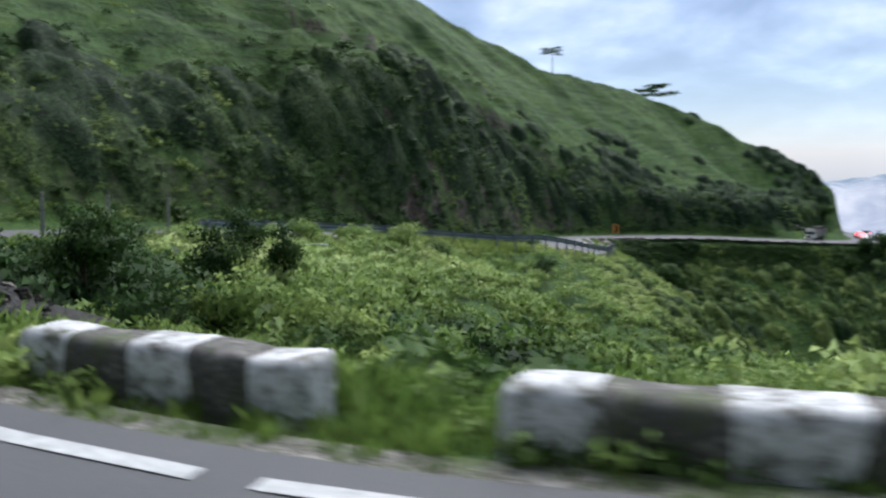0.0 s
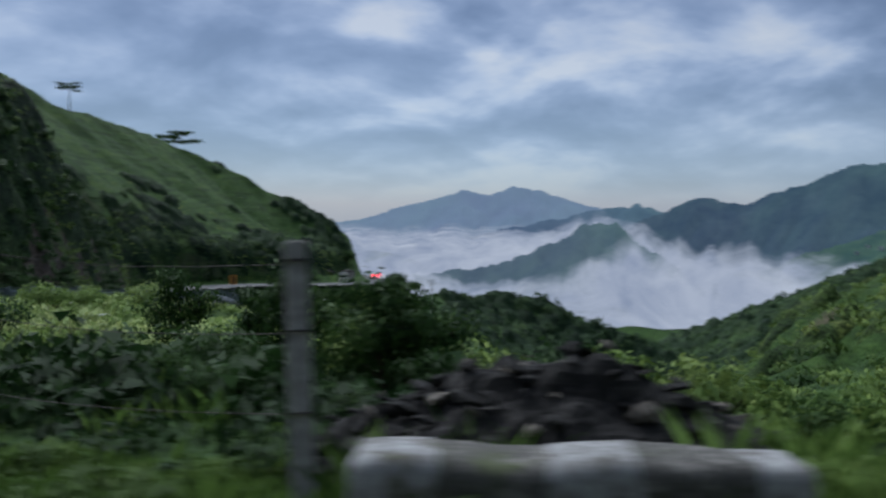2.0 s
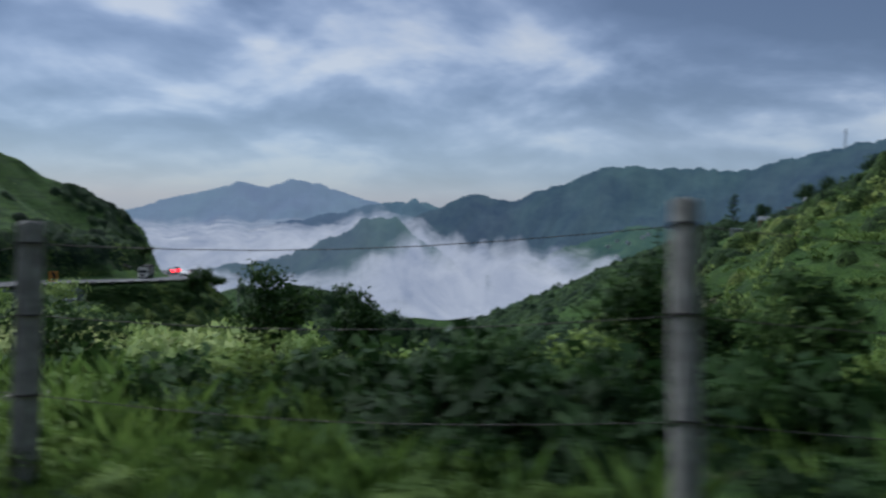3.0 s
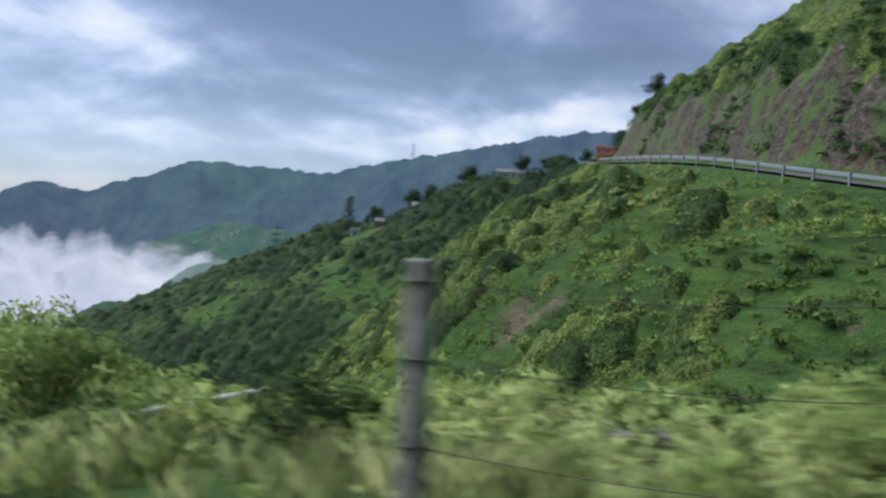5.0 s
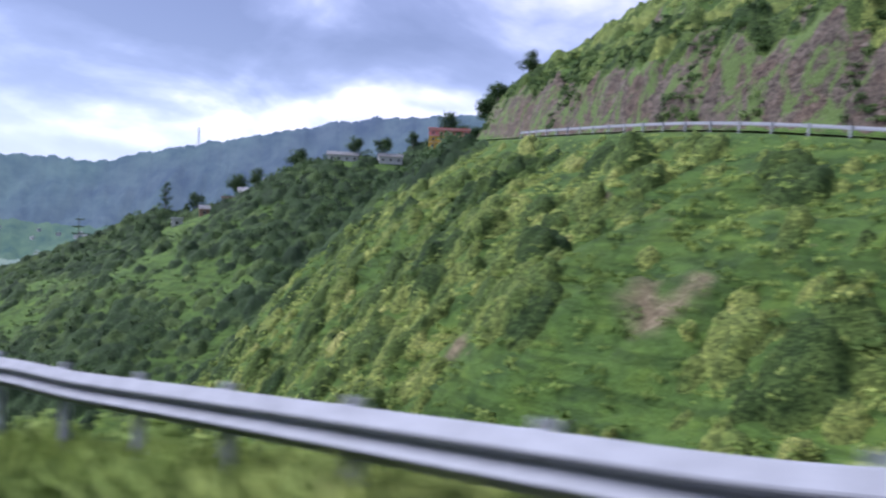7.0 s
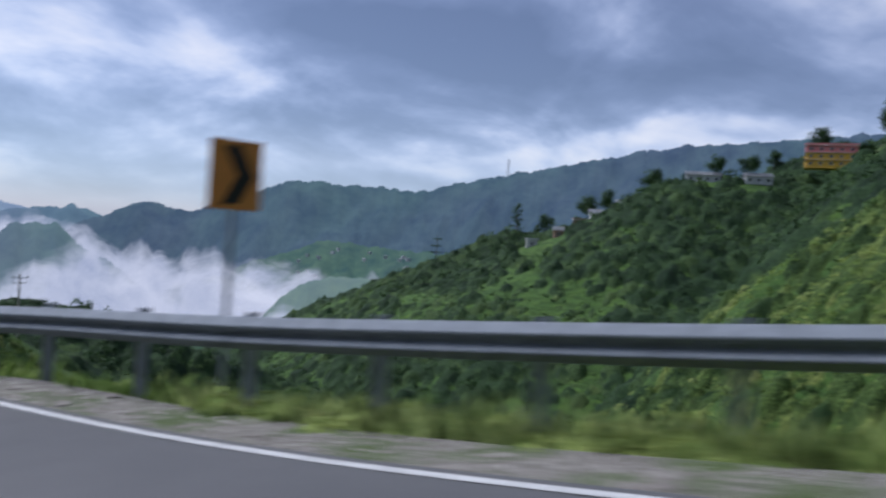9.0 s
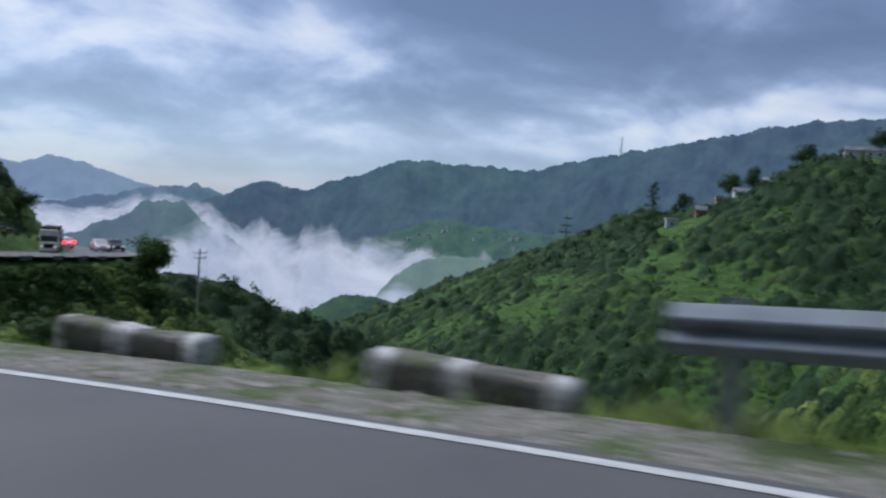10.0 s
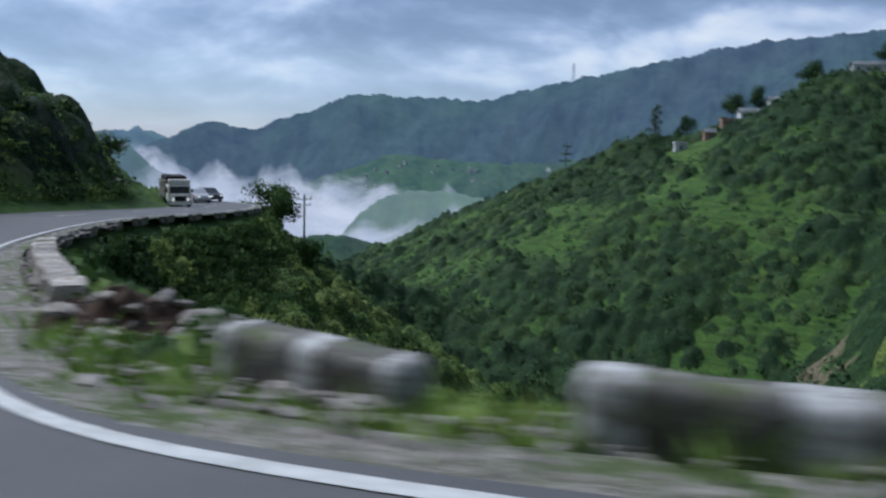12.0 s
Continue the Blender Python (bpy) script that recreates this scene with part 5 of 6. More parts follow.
def w_profile():
    """Half-section of a W-beam: (depth, height below the top)."""
    return [(0.004, 0.0), (0.012, -0.006), (0.078, -0.078), (0.082, -0.092), (0.078, -0.106), (0.012, -0.145), (0.010, -0.156), (0.012, -0.167), (0.078, -0.224), (0.082, -0.236), (0.078, -0.248), (0.012, -0.300), (0.004, -0.312)]


def w_beam(a, b):
    """One length of W-beam between two indices of the rail line, with real thickness."""
    prof = [(d * 1.2, h * 1.36) for d, h in w_profile()]
    loop = [(d, h) for d, h in prof] + [(d - 0.012, h) for d, h in reversed(prof)]
    v = []
    for i in range(a, b + 1):
        px, py, pz = rail_pts[i]
        nx, ny = -rail_tan[i, 1], rail_tan[i, 0]
        for d, h in loop:
            v.append((px + nx * d, py + ny * d, pz + h))
    n = len(loop)
    f = [(k * n + j, k * n + (j + 1) % n, (k + 1) * n + (j + 1) % n, (k + 1) * n + j) for k in range(b - a) for j in range(n)]
    return raw_mesh("beam", np.array(v), f, M_STEEL)


rail = thing("guardrail", pose(0, 0, 0), "galvanised steel W-beam guardrail on channel posts along the bend", "guardrail")
i = 0
while i < len(rail_pts) - 2:
    j = min(i + 8, len(rail_pts) - 1)
    part("beam", w_beam(i, j), M_STEEL, rail)
    i = j
for i in range(1, len(rail_pts), 4):
    px, py, pz = rail_pts[i]
    yaw = math.atan2(rail_tan[i, 1], rail_tan[i, 0])
    g = min(ground(px, py), pz - 0.7)
    bm = bmesh.new()
    hgt = pz + 0.05 - (g - 0.2)
    rot = Matrix.Rotation(yaw, 4, "Z")
    off = rot @ Vector((0, -0.12, 0))
    at = (px + off.x, py + off.y, g - 0.2)
    box(bm, 0.16, 0.012, hgt, at=at, turn=rot)
    for sx in (-0.077, 0.077):
        o = rot @ Vector((sx, -0.035, 0))
        box(bm, 0.010, 0.075, hgt, at=(at[0] + o.x, at[1] + o.y, at[2]), turn=rot)
    post = part("post", bm, M_STEEL, rail)
    o = rot @ Vector((0, -0.06, 0))
    part("spacer", box(bmesh.new(), 0.11, 0.09, 0.36, at=(px + o.x, py + o.y, pz - 0.37), turn=rot, bevel=0.01), M_STEEL, post)
    bolt = bmesh.new()
    o = rot @ Vector((0, 0.02, 0))
    tube(bolt, (px + o.x, py + o.y, pz - 0.19), (px + o.x * 2.0 - o.x + rot.col[1][0] * 0.02, py + o.y + rot.col[1][1] * 0.02, pz - 0.19), 0.018, sides=8)
    part("bolt", bolt, M_WIRE, post)
# rail of the upper road below the cliff, far off
s_u0, s_u1 = nearest_s(72, 97), nearest_s(21, 22)
upper = thing("guardrail", pose(0, 0, 0), "grey steel guardrail along the upper road below the cliff", "guardrail")
for s in range(s_u0, s_u1, 4):
    v = []
    for q in np.linspace(s, s + 4, 4):
        for o, h in ((4.55, 0.80), (4.45, 0.70), (4.53, 0.65), (4.45, 0.60), (4.55, 0.49), (4.58, 0.49), (4.60, 0.65), (4.58, 0.80)):
            v.append(on_road(q, o, h)[0])
    f = [(k * 8 + j, k * 8 + (j + 1) % 8, (k + 1) * 8 + (j + 1) % 8, (k + 1) * 8 + j) for k in range(3) for j in range(8)]
    part("beam", raw_mesh("beam", np.array(v), f, M_STEEL), M_STEEL, upper)
    p, yaw = on_road(s, 4.68, -0.6)
    part("post", box(bmesh.new(), 0.16, 0.14, 1.45, at=p, turn=Matrix.Rotation(yaw, 4, "Z"), bevel=0.01), M_STEEL, upper)

# chevron sign behind the rail
M_YELLOW = plain("sign_yellow", (0.60, 0.24, 0.06), 0.5, 0.0, 0.15, 4.0)
M_BLACK = plain("sign_black", (0.02, 0.02, 0.022), 0.5, 0.0, 0.2, 4.0)
sx, sy = -48.2, 74.4
sz = ground(sx, sy)
sign = thing("chevron_sign", pose(sx, sy, sz, 0, 0, 10), "yellow and black chevron board on a grey post behind the guardrail", "road sign")
TOPZ = -5.90 - sz
pole = part("pole", tube(bmesh.new(), (0, 0.05, -0.3), (0, 0.05, TOPZ - 0.1), 0.038, sides=12), M_STEEL, sign)
board = part("board", box(bmesh.new(), 0.80, 0.012, 0.98, at=(0, 0, TOPZ - 0.98), bevel=0.004), M_YELLOW, sign, "orange-yellow reflective board")
bm = bmesh.new()
for k, (dx, tz) in enumerate(((0, 0),)):
    pts = [(-0.20, -0.90), (0.06, -0.90), (0.28, -0.49), (0.06, -0.08), (-0.20, -0.08), (0.02, -0.49)]
    front = [bm.verts.new((px, -0.012, TOPZ + pz)) for px, pz in pts]
    back = [bm.verts.new((px, -0.007, TOPZ + pz)) for px, pz in pts]
    for quad in ((0, 1, 2, 5), (5, 2, 3, 4)):
        bm.faces.new([front[q] for q in quad])
    for q in range(6):
        bm.faces.new([front[q], front[(q + 1) % 6], back[(q + 1) % 6], back[q]])
bmesh.ops.recalc_face_normals(bm, faces=bm.faces)
part("chevron", bm, M_BLACK, board, "black chevron")
for hz in (0.2, 0.78):
    part("clamp", box(bmesh.new(), 0.12, 0.07, 0.04, at=(0, 0.035, TOPZ - hz), bevel=0.004), M_STEEL, sign)

# fence of weathered posts with barbed wire
FENCE = [(-12.2, 0.9, 1.30), (-16.93, 0.89, 1.52), (-20.96, 2.30, 1.56), (-25.45, 3.60, 1.27), (-28.3, 6.6, 0.95), (-30.6, 9.4, 0.70), (-32.5, 12.5, 0.40), (-34.15, 15.86, 0.08)]
fence = thing("wire_fence", pose(0, 0, 0), "leaning weathered posts strung with thin barbed wire", "fence")
rf = random.Random(5)
tops = []
for k, (x, y, top) in enumerate(FENCE[1:]):
    g = ground(x, y)
    back = ((-0.22, 0.50), (0.20, 0.62), (0.03, 0.10), (0.0, 0.08), (-0.05, 0.1), (0.04, 0.12), (0.05, 0.1))[k]
    foot, h = Vector((x - back[0], y - back[1], 0)), top - g + 0.3
    g = ground(foot.x, foot.y)
    tilt_ = Vector((back[0], back[1], top - g)).to_track_quat("Z", "Y").to_matrix().to_4x4()
    bm = box(bmesh.new(), 0.15, 0.13, h, cuts=4, bevel=0.02, rough=0.008, rng=rf)
    m = Matrix.Translation((foot.x, foot.y, g)) @ tilt_ @ Matrix.Rotation(0.6 * k, 4, "Z") @ Matrix.Translation((0, 0, -0.3))
    p_ = part("post", bm, M_POST, fence, "", m)
    for hz in (0.35, 0.65, 0.92):
        part("wire_tie", tube(bmesh.new(), (0, 0, 0.3 + hz * (h - 0.3) - 0.006), (0, 0, 0.3 + hz * (h - 0.3) + 0.006), 0.102, sides=8), M_WIRE, p_)
    tops.append((Vector((foot.x, foot.y, g)), Vector((x, y, top))))
for (a, ha), (b, hb) in zip(tops, tops[1:]):
    for hz in (0.35, 0.65, 0.92):
        cu = bpy.data.curves.new("wire", "CURVE")
        cu.dimensions, cu.bevel_depth, cu.bevel_resolution = "3D", 0.0035, 1
        sp = cu.splines.new("POLY")
        sp.points.add(8)
        for q in range(9):
            u = q / 8
            c = a.lerp(ha, hz).lerp(b.lerp(hb, hz), u) - Vector((0, 0, 0.10 * math.sin(math.pi * u)))
            sp.points[q].co = (*c, 1)
        cu.materials.append(M_WIRE)
        w = new("wire", cu)
        w.parent = fence

# ---- heaps of rubble ----
def stone_meshes(n, mat, seed):
    out, r = [], random.Random(seed)
    for k in range(n):
        bm = bmesh.new()
        bmesh.ops.create_icosphere(bm, subdivisions=1, radius=0.5)
        sx_, sy_, sz_ = r.uniform(0.9, 1.5), r.uniform(0.6, 1.0), r.uniform(0.3, 0.6)
        for v in bm.verts:
            v.co = Vector((v.co.x * sx_, v.co.y * sy_, v.co.z * sz_)) * r.uniform(0.62, 1.2)
        me = bpy.data.meshes.new("stone")
        bm.to_mesh(me)
        bm.free()
        me.materials.append(mat)
        out.append(me)
    return out


M_SPOIL = rubble("dark_spoil", (0.006, 0.006, 0.006), (0.019, 0.018, 0.018), (0.070, 0.067, 0.064), 9.0)
STONES, SPOILS = stone_meshes(7, M_ROCK, 3), stone_meshes(9, M_SPOIL, 8)
PALES = stone_meshes(6, M_PALE, 4)


def heap(name, x, y, rx, ry, h, yaw, count, lo, hi, meshes, earth_mat, label, seed):
    """A tipped heap: an uneven mound with loose stones all over it."""
    r = random.Random(seed)
    z = ground(x, y)
    t = thing(name, pose(x, y, z, 0, 0, yaw), label, "rubble heap")
    bm = bmesh.new()
    bmesh.ops.create_grid(bm, x_segments=44, y_segments=44, size=1.0)

    def height(u, v):
        d = math.hypot(u, v)
        lump = 0.16 * noise.noise(Vector((u * 3 + seed, v * 3, 0))) + 0.10 * noise.noise(Vector((u * 9, v * 9, seed))) + 0.07 * noise.noise(Vector((u * 21, v * 21, seed)))
        return max(0.0, 1 - d**1.3) * (1 + lump * 1.8) + lump * 0.3 * (d < 0.95) - 0.25 * max(0, d - 0.85)

    for v in bm.verts:
        u, w = v.co.x * 1.05, v.co.y * 1.05
        v.co = Vector((u * rx, w * ry, h * height(u, w) - 0.06))
    part("mound", bm, earth_mat, t)
    for k in range(count):
        a, d = r.uniform(0, 2 * math.pi), math.sqrt(r.random()) * 1.02
        u, w = d * math.cos(a), d * math.sin(a)
        s = r.uniform(lo, hi) * (1.5 if r.random() < 0.12 else 1.0)
        ob = new("stone", r.choice(meshes))
        ob.parent = t
        ob.matrix_basis = Matrix.Translation((u * rx, w * ry, h * max(0, height(u, w)) - s * 0.04)) @ Euler((r.uniform(-0.5, 0.5), r.uniform(-0.5, 0.5), r.uniform(0, 6.3))).to_matrix().to_4x4() @ Matrix.Scale(s, 4)
    return t


M_REDSOIL = rubble("red_brown_soil", (0.035, 0.020, 0.014), (0.085, 0.050, 0.034), (0.15, 0.10, 0.07), 5.0)
heap("rubble_heap", -15.1, 2.4, 2.8, 1.9, 1.02, 12, 300, 0.06, 0.26, SPOILS + STONES[:3], M_SPOIL, "dark grey heap of tipped rock spoil behind the parapet", 21)
heap("rubble_heap", 2.6, 7.6, 2.0, 1.6, 1.1, 30, 60, 0.10, 0.30, STONES, M_REDSOIL, "reddish brown heap of rubble beside the parapet", 22)
heap("rubble_heap", -27.4, 7.0, 1.2, 0.8, 0.2, 40, 30, 0.08, 0.26, PALES, M_SPOIL, "low heap of pale broken stone in the grass", 23)
heap("rubble_heap", -35.3, 26.0, 1.7, 1.0, 0.45, 10, 60, 0.12, 0.42, PALES, M_SPOIL, "low heap of whitish broken stone in the weeds", 24)
heap("rubble_heap", -30.0, 16.8, 0.9, 0.6, 0.45, 60, 18, 0.12, 0.36, PALES, M_SPOIL, "small heap of pale stones among the weeds", 25)
heap("rubble_heap", -71.2, 105.6, 1.7, 1.3, 0.75, 20, 55, 0.10, 0.42, PALES, M_REDSOIL, "red-brown slumped soil with pale boulders at the verge", 26)
heap("rubble_heap", -64.6, 169.5, 1.3, 0.8, 0.7, 20, 26, 0.2, 0.5, PALES, M_SPOIL, "whitish stone pile at the foot of the cut", 27)


def boulder(x, y, s, squash, label, mat, seed, lift=0.25):
    r = random.Random(seed)
    bm = bmesh.new()
    bmesh.ops.create_icosphere(bm, subdivisions=3, radius=0.5)
    for v in bm.verts:
        n_ = noise.noise(v.co * 2.2 + Vector((seed, 0, 0))) * 0.28 + noise.noise(v.co * 6 + Vector((0, seed, 0))) * 0.09
        v.co *= 1 + n_
        v.co.z = max(v.co.z * squash, -0.25)
    me = bpy.data.meshes.new("boulder")
    bm.to_mesh(me)
    bm.free()
    me.materials.append(mat)
    ob = new("boulder", me)
    ob.matrix_basis = pose(x, y, ground(x, y) + s * lift * squash, 0, 0, r.uniform(0, 360)) @ Matrix.Scale(s, 4)
    return tagged(ob, label, "boulder")


boulder(-70.2, 105.3, 1.5, 0.75, "pale grey boulder slumped at the verge", M_PALE, 31)
boulder(-71.6, 107.3, 0.8, 0.7, "pale boulder beside the slumped soil", M_PALE, 32)

# broken masonry wall along the sharp bend
wall = thing("broken_wall", pose(0, 0, 0), "crumbling whitewashed masonry wall along the sharp bend", "wall")
s_a, s_b = nearest_s(-76.3, 107.5), nearest_s(-75.8, 118)
rw = random.Random(9)
s = float(s_a)
while s < s_b:
    l = rw.uniform(0.5, 0.95)
    for row in range(2):
        p, yaw = on_road(s + rw.uniform(-0.1, 0.1), 4.75 + rw.uniform(-0.05, 0.05))
        g = ground(p.x, p.y)
        bm = box(bmesh.new(), l, 0.46, 0.24, at=(p.x, p.y, max(g, p.z - 0.1) - 0.08 + 0.23 * row), turn=Matrix.Rotation(yaw + rw.uniform(-0.08, 0.08), 4, "Z"), bevel=0.04, cuts=1, rough=0.02, rng=rw)
        part("stone", bm, M_PALE if rw.random() < 0.7 else M_DARK, wall)
    s += l * 1.02

# loose stones on the shoulders
pebbles = []
for q in range(5):
    b_ = bmesh.new()
    bmesh.ops.create_icosphere(b_, subdivisions=1, radius=0.5)
    rp = np.random.default_rng(80 + q)
    co_ = np.array([v.co[:] for v in b_.verts]) * rp.uniform(0.75, 1.2, (len(b_.verts), 1)) * np.array([1.2, 0.9, 0.6])
    tri_ = co_[np.array([[v.index for v in f_.verts] for f_ in b_.faces]).ravel()]
    no_ = np.repeat(unit(np.cross(tri_[1::3] - tri_[0::3], tri_[2::3] - tri_[0::3])), 3, 0)
    b_.free()
    pebbles.append((tri_, no_))
rp = np.random.default_rng(91)
s_ = rp.uniform(LATE[0] + 20, LATE[0] + 112, 4600)
off_ = ASPH - 0.02 + 1.15 * rp.random(4600) ** 1.2
pp = np.array([on_road(a_, b_)[0] for a_, b_ in zip(s_, off_)])
big_ = 0.04 + 0.10 * rp.random(4600) ** 2 + 0.14 * (rp.random(4600) < 0.015)
sow("loose_stones", pebbles, pp[:, 0], pp[:, 1], np.maximum(pp[:, 2] - 0.01, lookup(pp[:, 0], pp[:, 1])), big_, M_PALE, "loose grey stones strewn along the shoulder", "stones", rp)

# rank grass and weeds behind the gravel
def along(n, s0, s1, lo, hi, power):
    x, y, z = cling(n, s0, s1, lo, hi, power, 1)
    return x, y, np.maximum(z, lookup(x, y))


x, y, z = along(9500, LATE[0], nearest_s(-76, 112), 4.2, 7.4, 0.95)
k = (fbm(x, y, 1.6, 3, 77) > np.where(y > 88, -1.0, -0.55)) & ((y > 88) | (y < 50) | (lookup(x, y, GN) > 5.0))
x, y, z = keep(k, x, y, z)
sc = rng.uniform(0.5, 1.1, len(x)) * np.where(y > 84, 0.75, 1.0)
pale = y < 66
sow("roadside_grass", TUFTS, *keep(~pale, x, y, z - 0.03, sc), M_GRASS, "rank green grass behind the gravel shoulder", "grass", rng, corners=4)
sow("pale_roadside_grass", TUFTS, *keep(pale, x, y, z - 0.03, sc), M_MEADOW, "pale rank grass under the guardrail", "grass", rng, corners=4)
x, y, z = along(2100, LATE[0] + 30, nearest_s(-76, 114), 4.75, 7.6, 0.7)
k = fbm(x, y, 2.2, 3, 78) > -0.35
x, y, z = keep(k, x, y, z)
sow("roadside_weeds", FINE, x, y, z - 0.05, rng.uniform(0.12, 0.42, len(x)), M_SHRUB, "light green weeds growing round the parapet blocks", "weeds", rng)

# old white pipe lying in the grass
pipe = thing("pipe", pose(0, 0, 0), "white painted pipe lying slanted in the grass", "pipe")
ga, gb = ground(-34.3, 22.5), ground(-31.5, 22.8)
part("tube", tube(bmesh.new(), (-34.3, 22.5, ga + 0.05), (-31.5, 22.8, gb + 0.62), 0.05, sides=12), plain("pipe_white", (0.62, 0.64, 0.62), 0.6), pipe)
part("collar", tube(bmesh.new(), (-34.15, 22.516, ga + 0.08), (-34.0, 22.532, ga + 0.112), 0.075, sides=12), M_STEEL, pipe)

# ---- trees ----
def branch_tree(name, x, y, height, spread_, label, style, seed, material=M_TREE, base=None, lean=0.0, group=""):
    """A tree: tapered trunk, limbs, and a crown of leaf tufts with gaps. Styles: round, umbrella, tall, tiers."""
    r, rr = np.random.default_rng(seed), random.Random(seed)
    z = ground(x, y) if base is None else base
    t = thing(name, pose(x, y, z - 0.2), label, "tree", group)
    trunk = bmesh.new()
    top = Vector((lean * height, 0, height * (0.9 if style != "round" else 0.62)))
    w = max(0.07, height * 0.018)
    mids = [Vector((lean * height * u + 0.15 * w * math.sin(5 * u), 0.2 * w * math.cos(4 * u), top.z * u)) for u in (0, 0.3, 0.6, 1.0)]
    for a, b, k in zip(mids, mids[1:], range(3)):
        tube(trunk, a, b, w * (1.25 - 0.32 * k), w * (0.93 - 0.32 * k), 9)
    nodes = []
    n_limb = {"round": 9, "umbrella": 9, "tall": 14, "tiers": 12}[style]
    for k in range(n_limb):
        a = 2.4 * k + rr.uniform(-0.4, 0.4)
        if style == "umbrella":
            u, reach, up_ = rr.uniform(0.72, 0.95), spread_ * rr.uniform(0.5, 1.0), 0.06
        elif style == "tiers":
            u = (0.45, 0.66, 0.88)[k % 3]
            reach, up_ = spread_ * rr.uniform(0.6, 1.0) * (1.0, 0.9, 0.6)[k % 3], 0.08
        elif style == "tall":
            u = 0.25 + 0.72 * k / n_limb
            reach, up_ = spread_ * (1.05 - 0.7 * k / n_limb) * rr.uniform(0.7, 1.0), 0.15
        else:
            u, reach, up_ = rr.uniform(0.45, 0.95), spread_ * rr.uniform(0.45, 0.9), 0.45
        a0 = Vector((lean * height * u, 0, top.z * u))
        a1 = a0 + Vector((math.cos(a) * reach, math.sin(a) * reach, reach * up_ + rr.uniform(0, 0.1) * height * (style == "round")))
        tube(trunk, a0, a1, w * 0.38, w * 0.1, 6)
        nodes.append((a1, reach))
        nodes.append((a0.lerp(a1, 0.6), reach * 0.8))
    part("trunk", trunk, M_BARK, t)
    if style == "round":
        nodes += [(Vector((rr.uniform(-0.4, 0.4) * spread_, rr.uniform(-0.4, 0.4) * spread_, height * rr.uniform(0.6, 0.92))), spread_) for _ in range(9)]
    vs, ns, ts = [], [], []
    for c, reach in nodes:
        flat_ = 0.28 if style in ("umbrella", "tiers") else 0.75
        k = {"round": 84, "umbrella": 34, "tall": 66, "tiers": 30}[style]
        size = spread_ * {"round": 0.50, "umbrella": 0.34, "tall": 0.45, "tiers": 0.36}[style]
        d = r.normal(0, 1, (k, 3))
        d /= np.linalg.norm(d, axis=1)[:, None]
        pts = np.array(c) + d * (size * r.uniform(0.35, 1.05, k))[:, None] * np.array([1, 1, flat_])
        vs.append(leaf_quads(pts, d + np.array([0, 0, 0.4]), max(0.06, spread_ * 0.070), r, 0.1))
        ns.append(np.repeat(unit(d + 0.25 * unit(pts - np.array([0, 0, height * 0.55])) + np.array([0, 0, 0.2])), 4, 0))
        ts.append(np.full(4 * k, np.clip(r.normal(0.5, 0.22), 0, 1)))
    v, soft = np.concatenate(vs), np.concatenate(ns)
    part("crown", raw_mesh("crown", outward(v, soft, 4), np.arange(len(v)).reshape(-1, 4), material, True, soft, np.concatenate(ts)), material, t)
    return t


branch_tree("umbrella_tree", -118.7, 154.0, 7.6, 2.9, "lone slender tree with a flat crown on the ridge", "umbrella", 1, M_THICKET)
branch_tree("spreading_tree", -111.8, 189.0, 5.6, 5.6, "spreading tree with tiered open branches on the ridge", "tiers", 2, M_THICKET)
branch_tree("tall_tree", 174.5, 349.4, 18.0, 3.2, "tall dark narrow tree on the village hill", "tall", 3)
branch_tree("tall_tree", 149.2, 378.3, 17.0, 3.4, "tall tree with two dark lobes on the hill shoulder", "tiers", 4)
k = 5
for x, y, h, s, lab in ((185, 341, 12, 4.2, "round dark tree beside the village houses"), (200, 330, 14, 5.5, "broad dark tree behind the village houses"), (205, 322, 13, 5.0, "broad dark tree beside the village houses"),
                        (214, 304, 13, 5.5, "leafy tree on the village hill crest"), (230, 283, 12, 4.5, "leafy tree near the grey sheds"), (238, 272, 13, 5.0, "leafy tree beside the grey sheds"),
                        (300, 262, 12, 5.0, "dark leafy tree by the upper road"), (240, 213, 17, 6.5, "big round tree above the upper road"), (222, 205, 12, 5.0, "leafy tree above the upper road"),
                        (272, 242, 10, 4.0, "small leafy tree near the pink house"), (296, 300, 11, 4.0, "bushy tree on the wooded spur"), (268, 222, 14, 5.5, "leafy tree behind the pink house"),
                        (190, 184, 10, 4.8, "broad dark tree above the upper road"), (178, 174, 7.5, 4.0, "leafy tree above the brown cliff"), (160, 162, 6, 3.4, "low leafy tree above the brown cliff"), (287, 259, 15, 6.0, "tall leafy tree behind the pink house"), (300, 278, 15, 6.0, "tall leafy tree on the crest beyond the houses")):
    branch_tree("leafy_tree", x, y, h, s, lab, "round", k, group="trees on the village hill")
    k += 1
branch_tree("lone_tree", 126, 132, 7.5, 3.0, "lone thin tree on the skyline above the cliff", "round", 40)
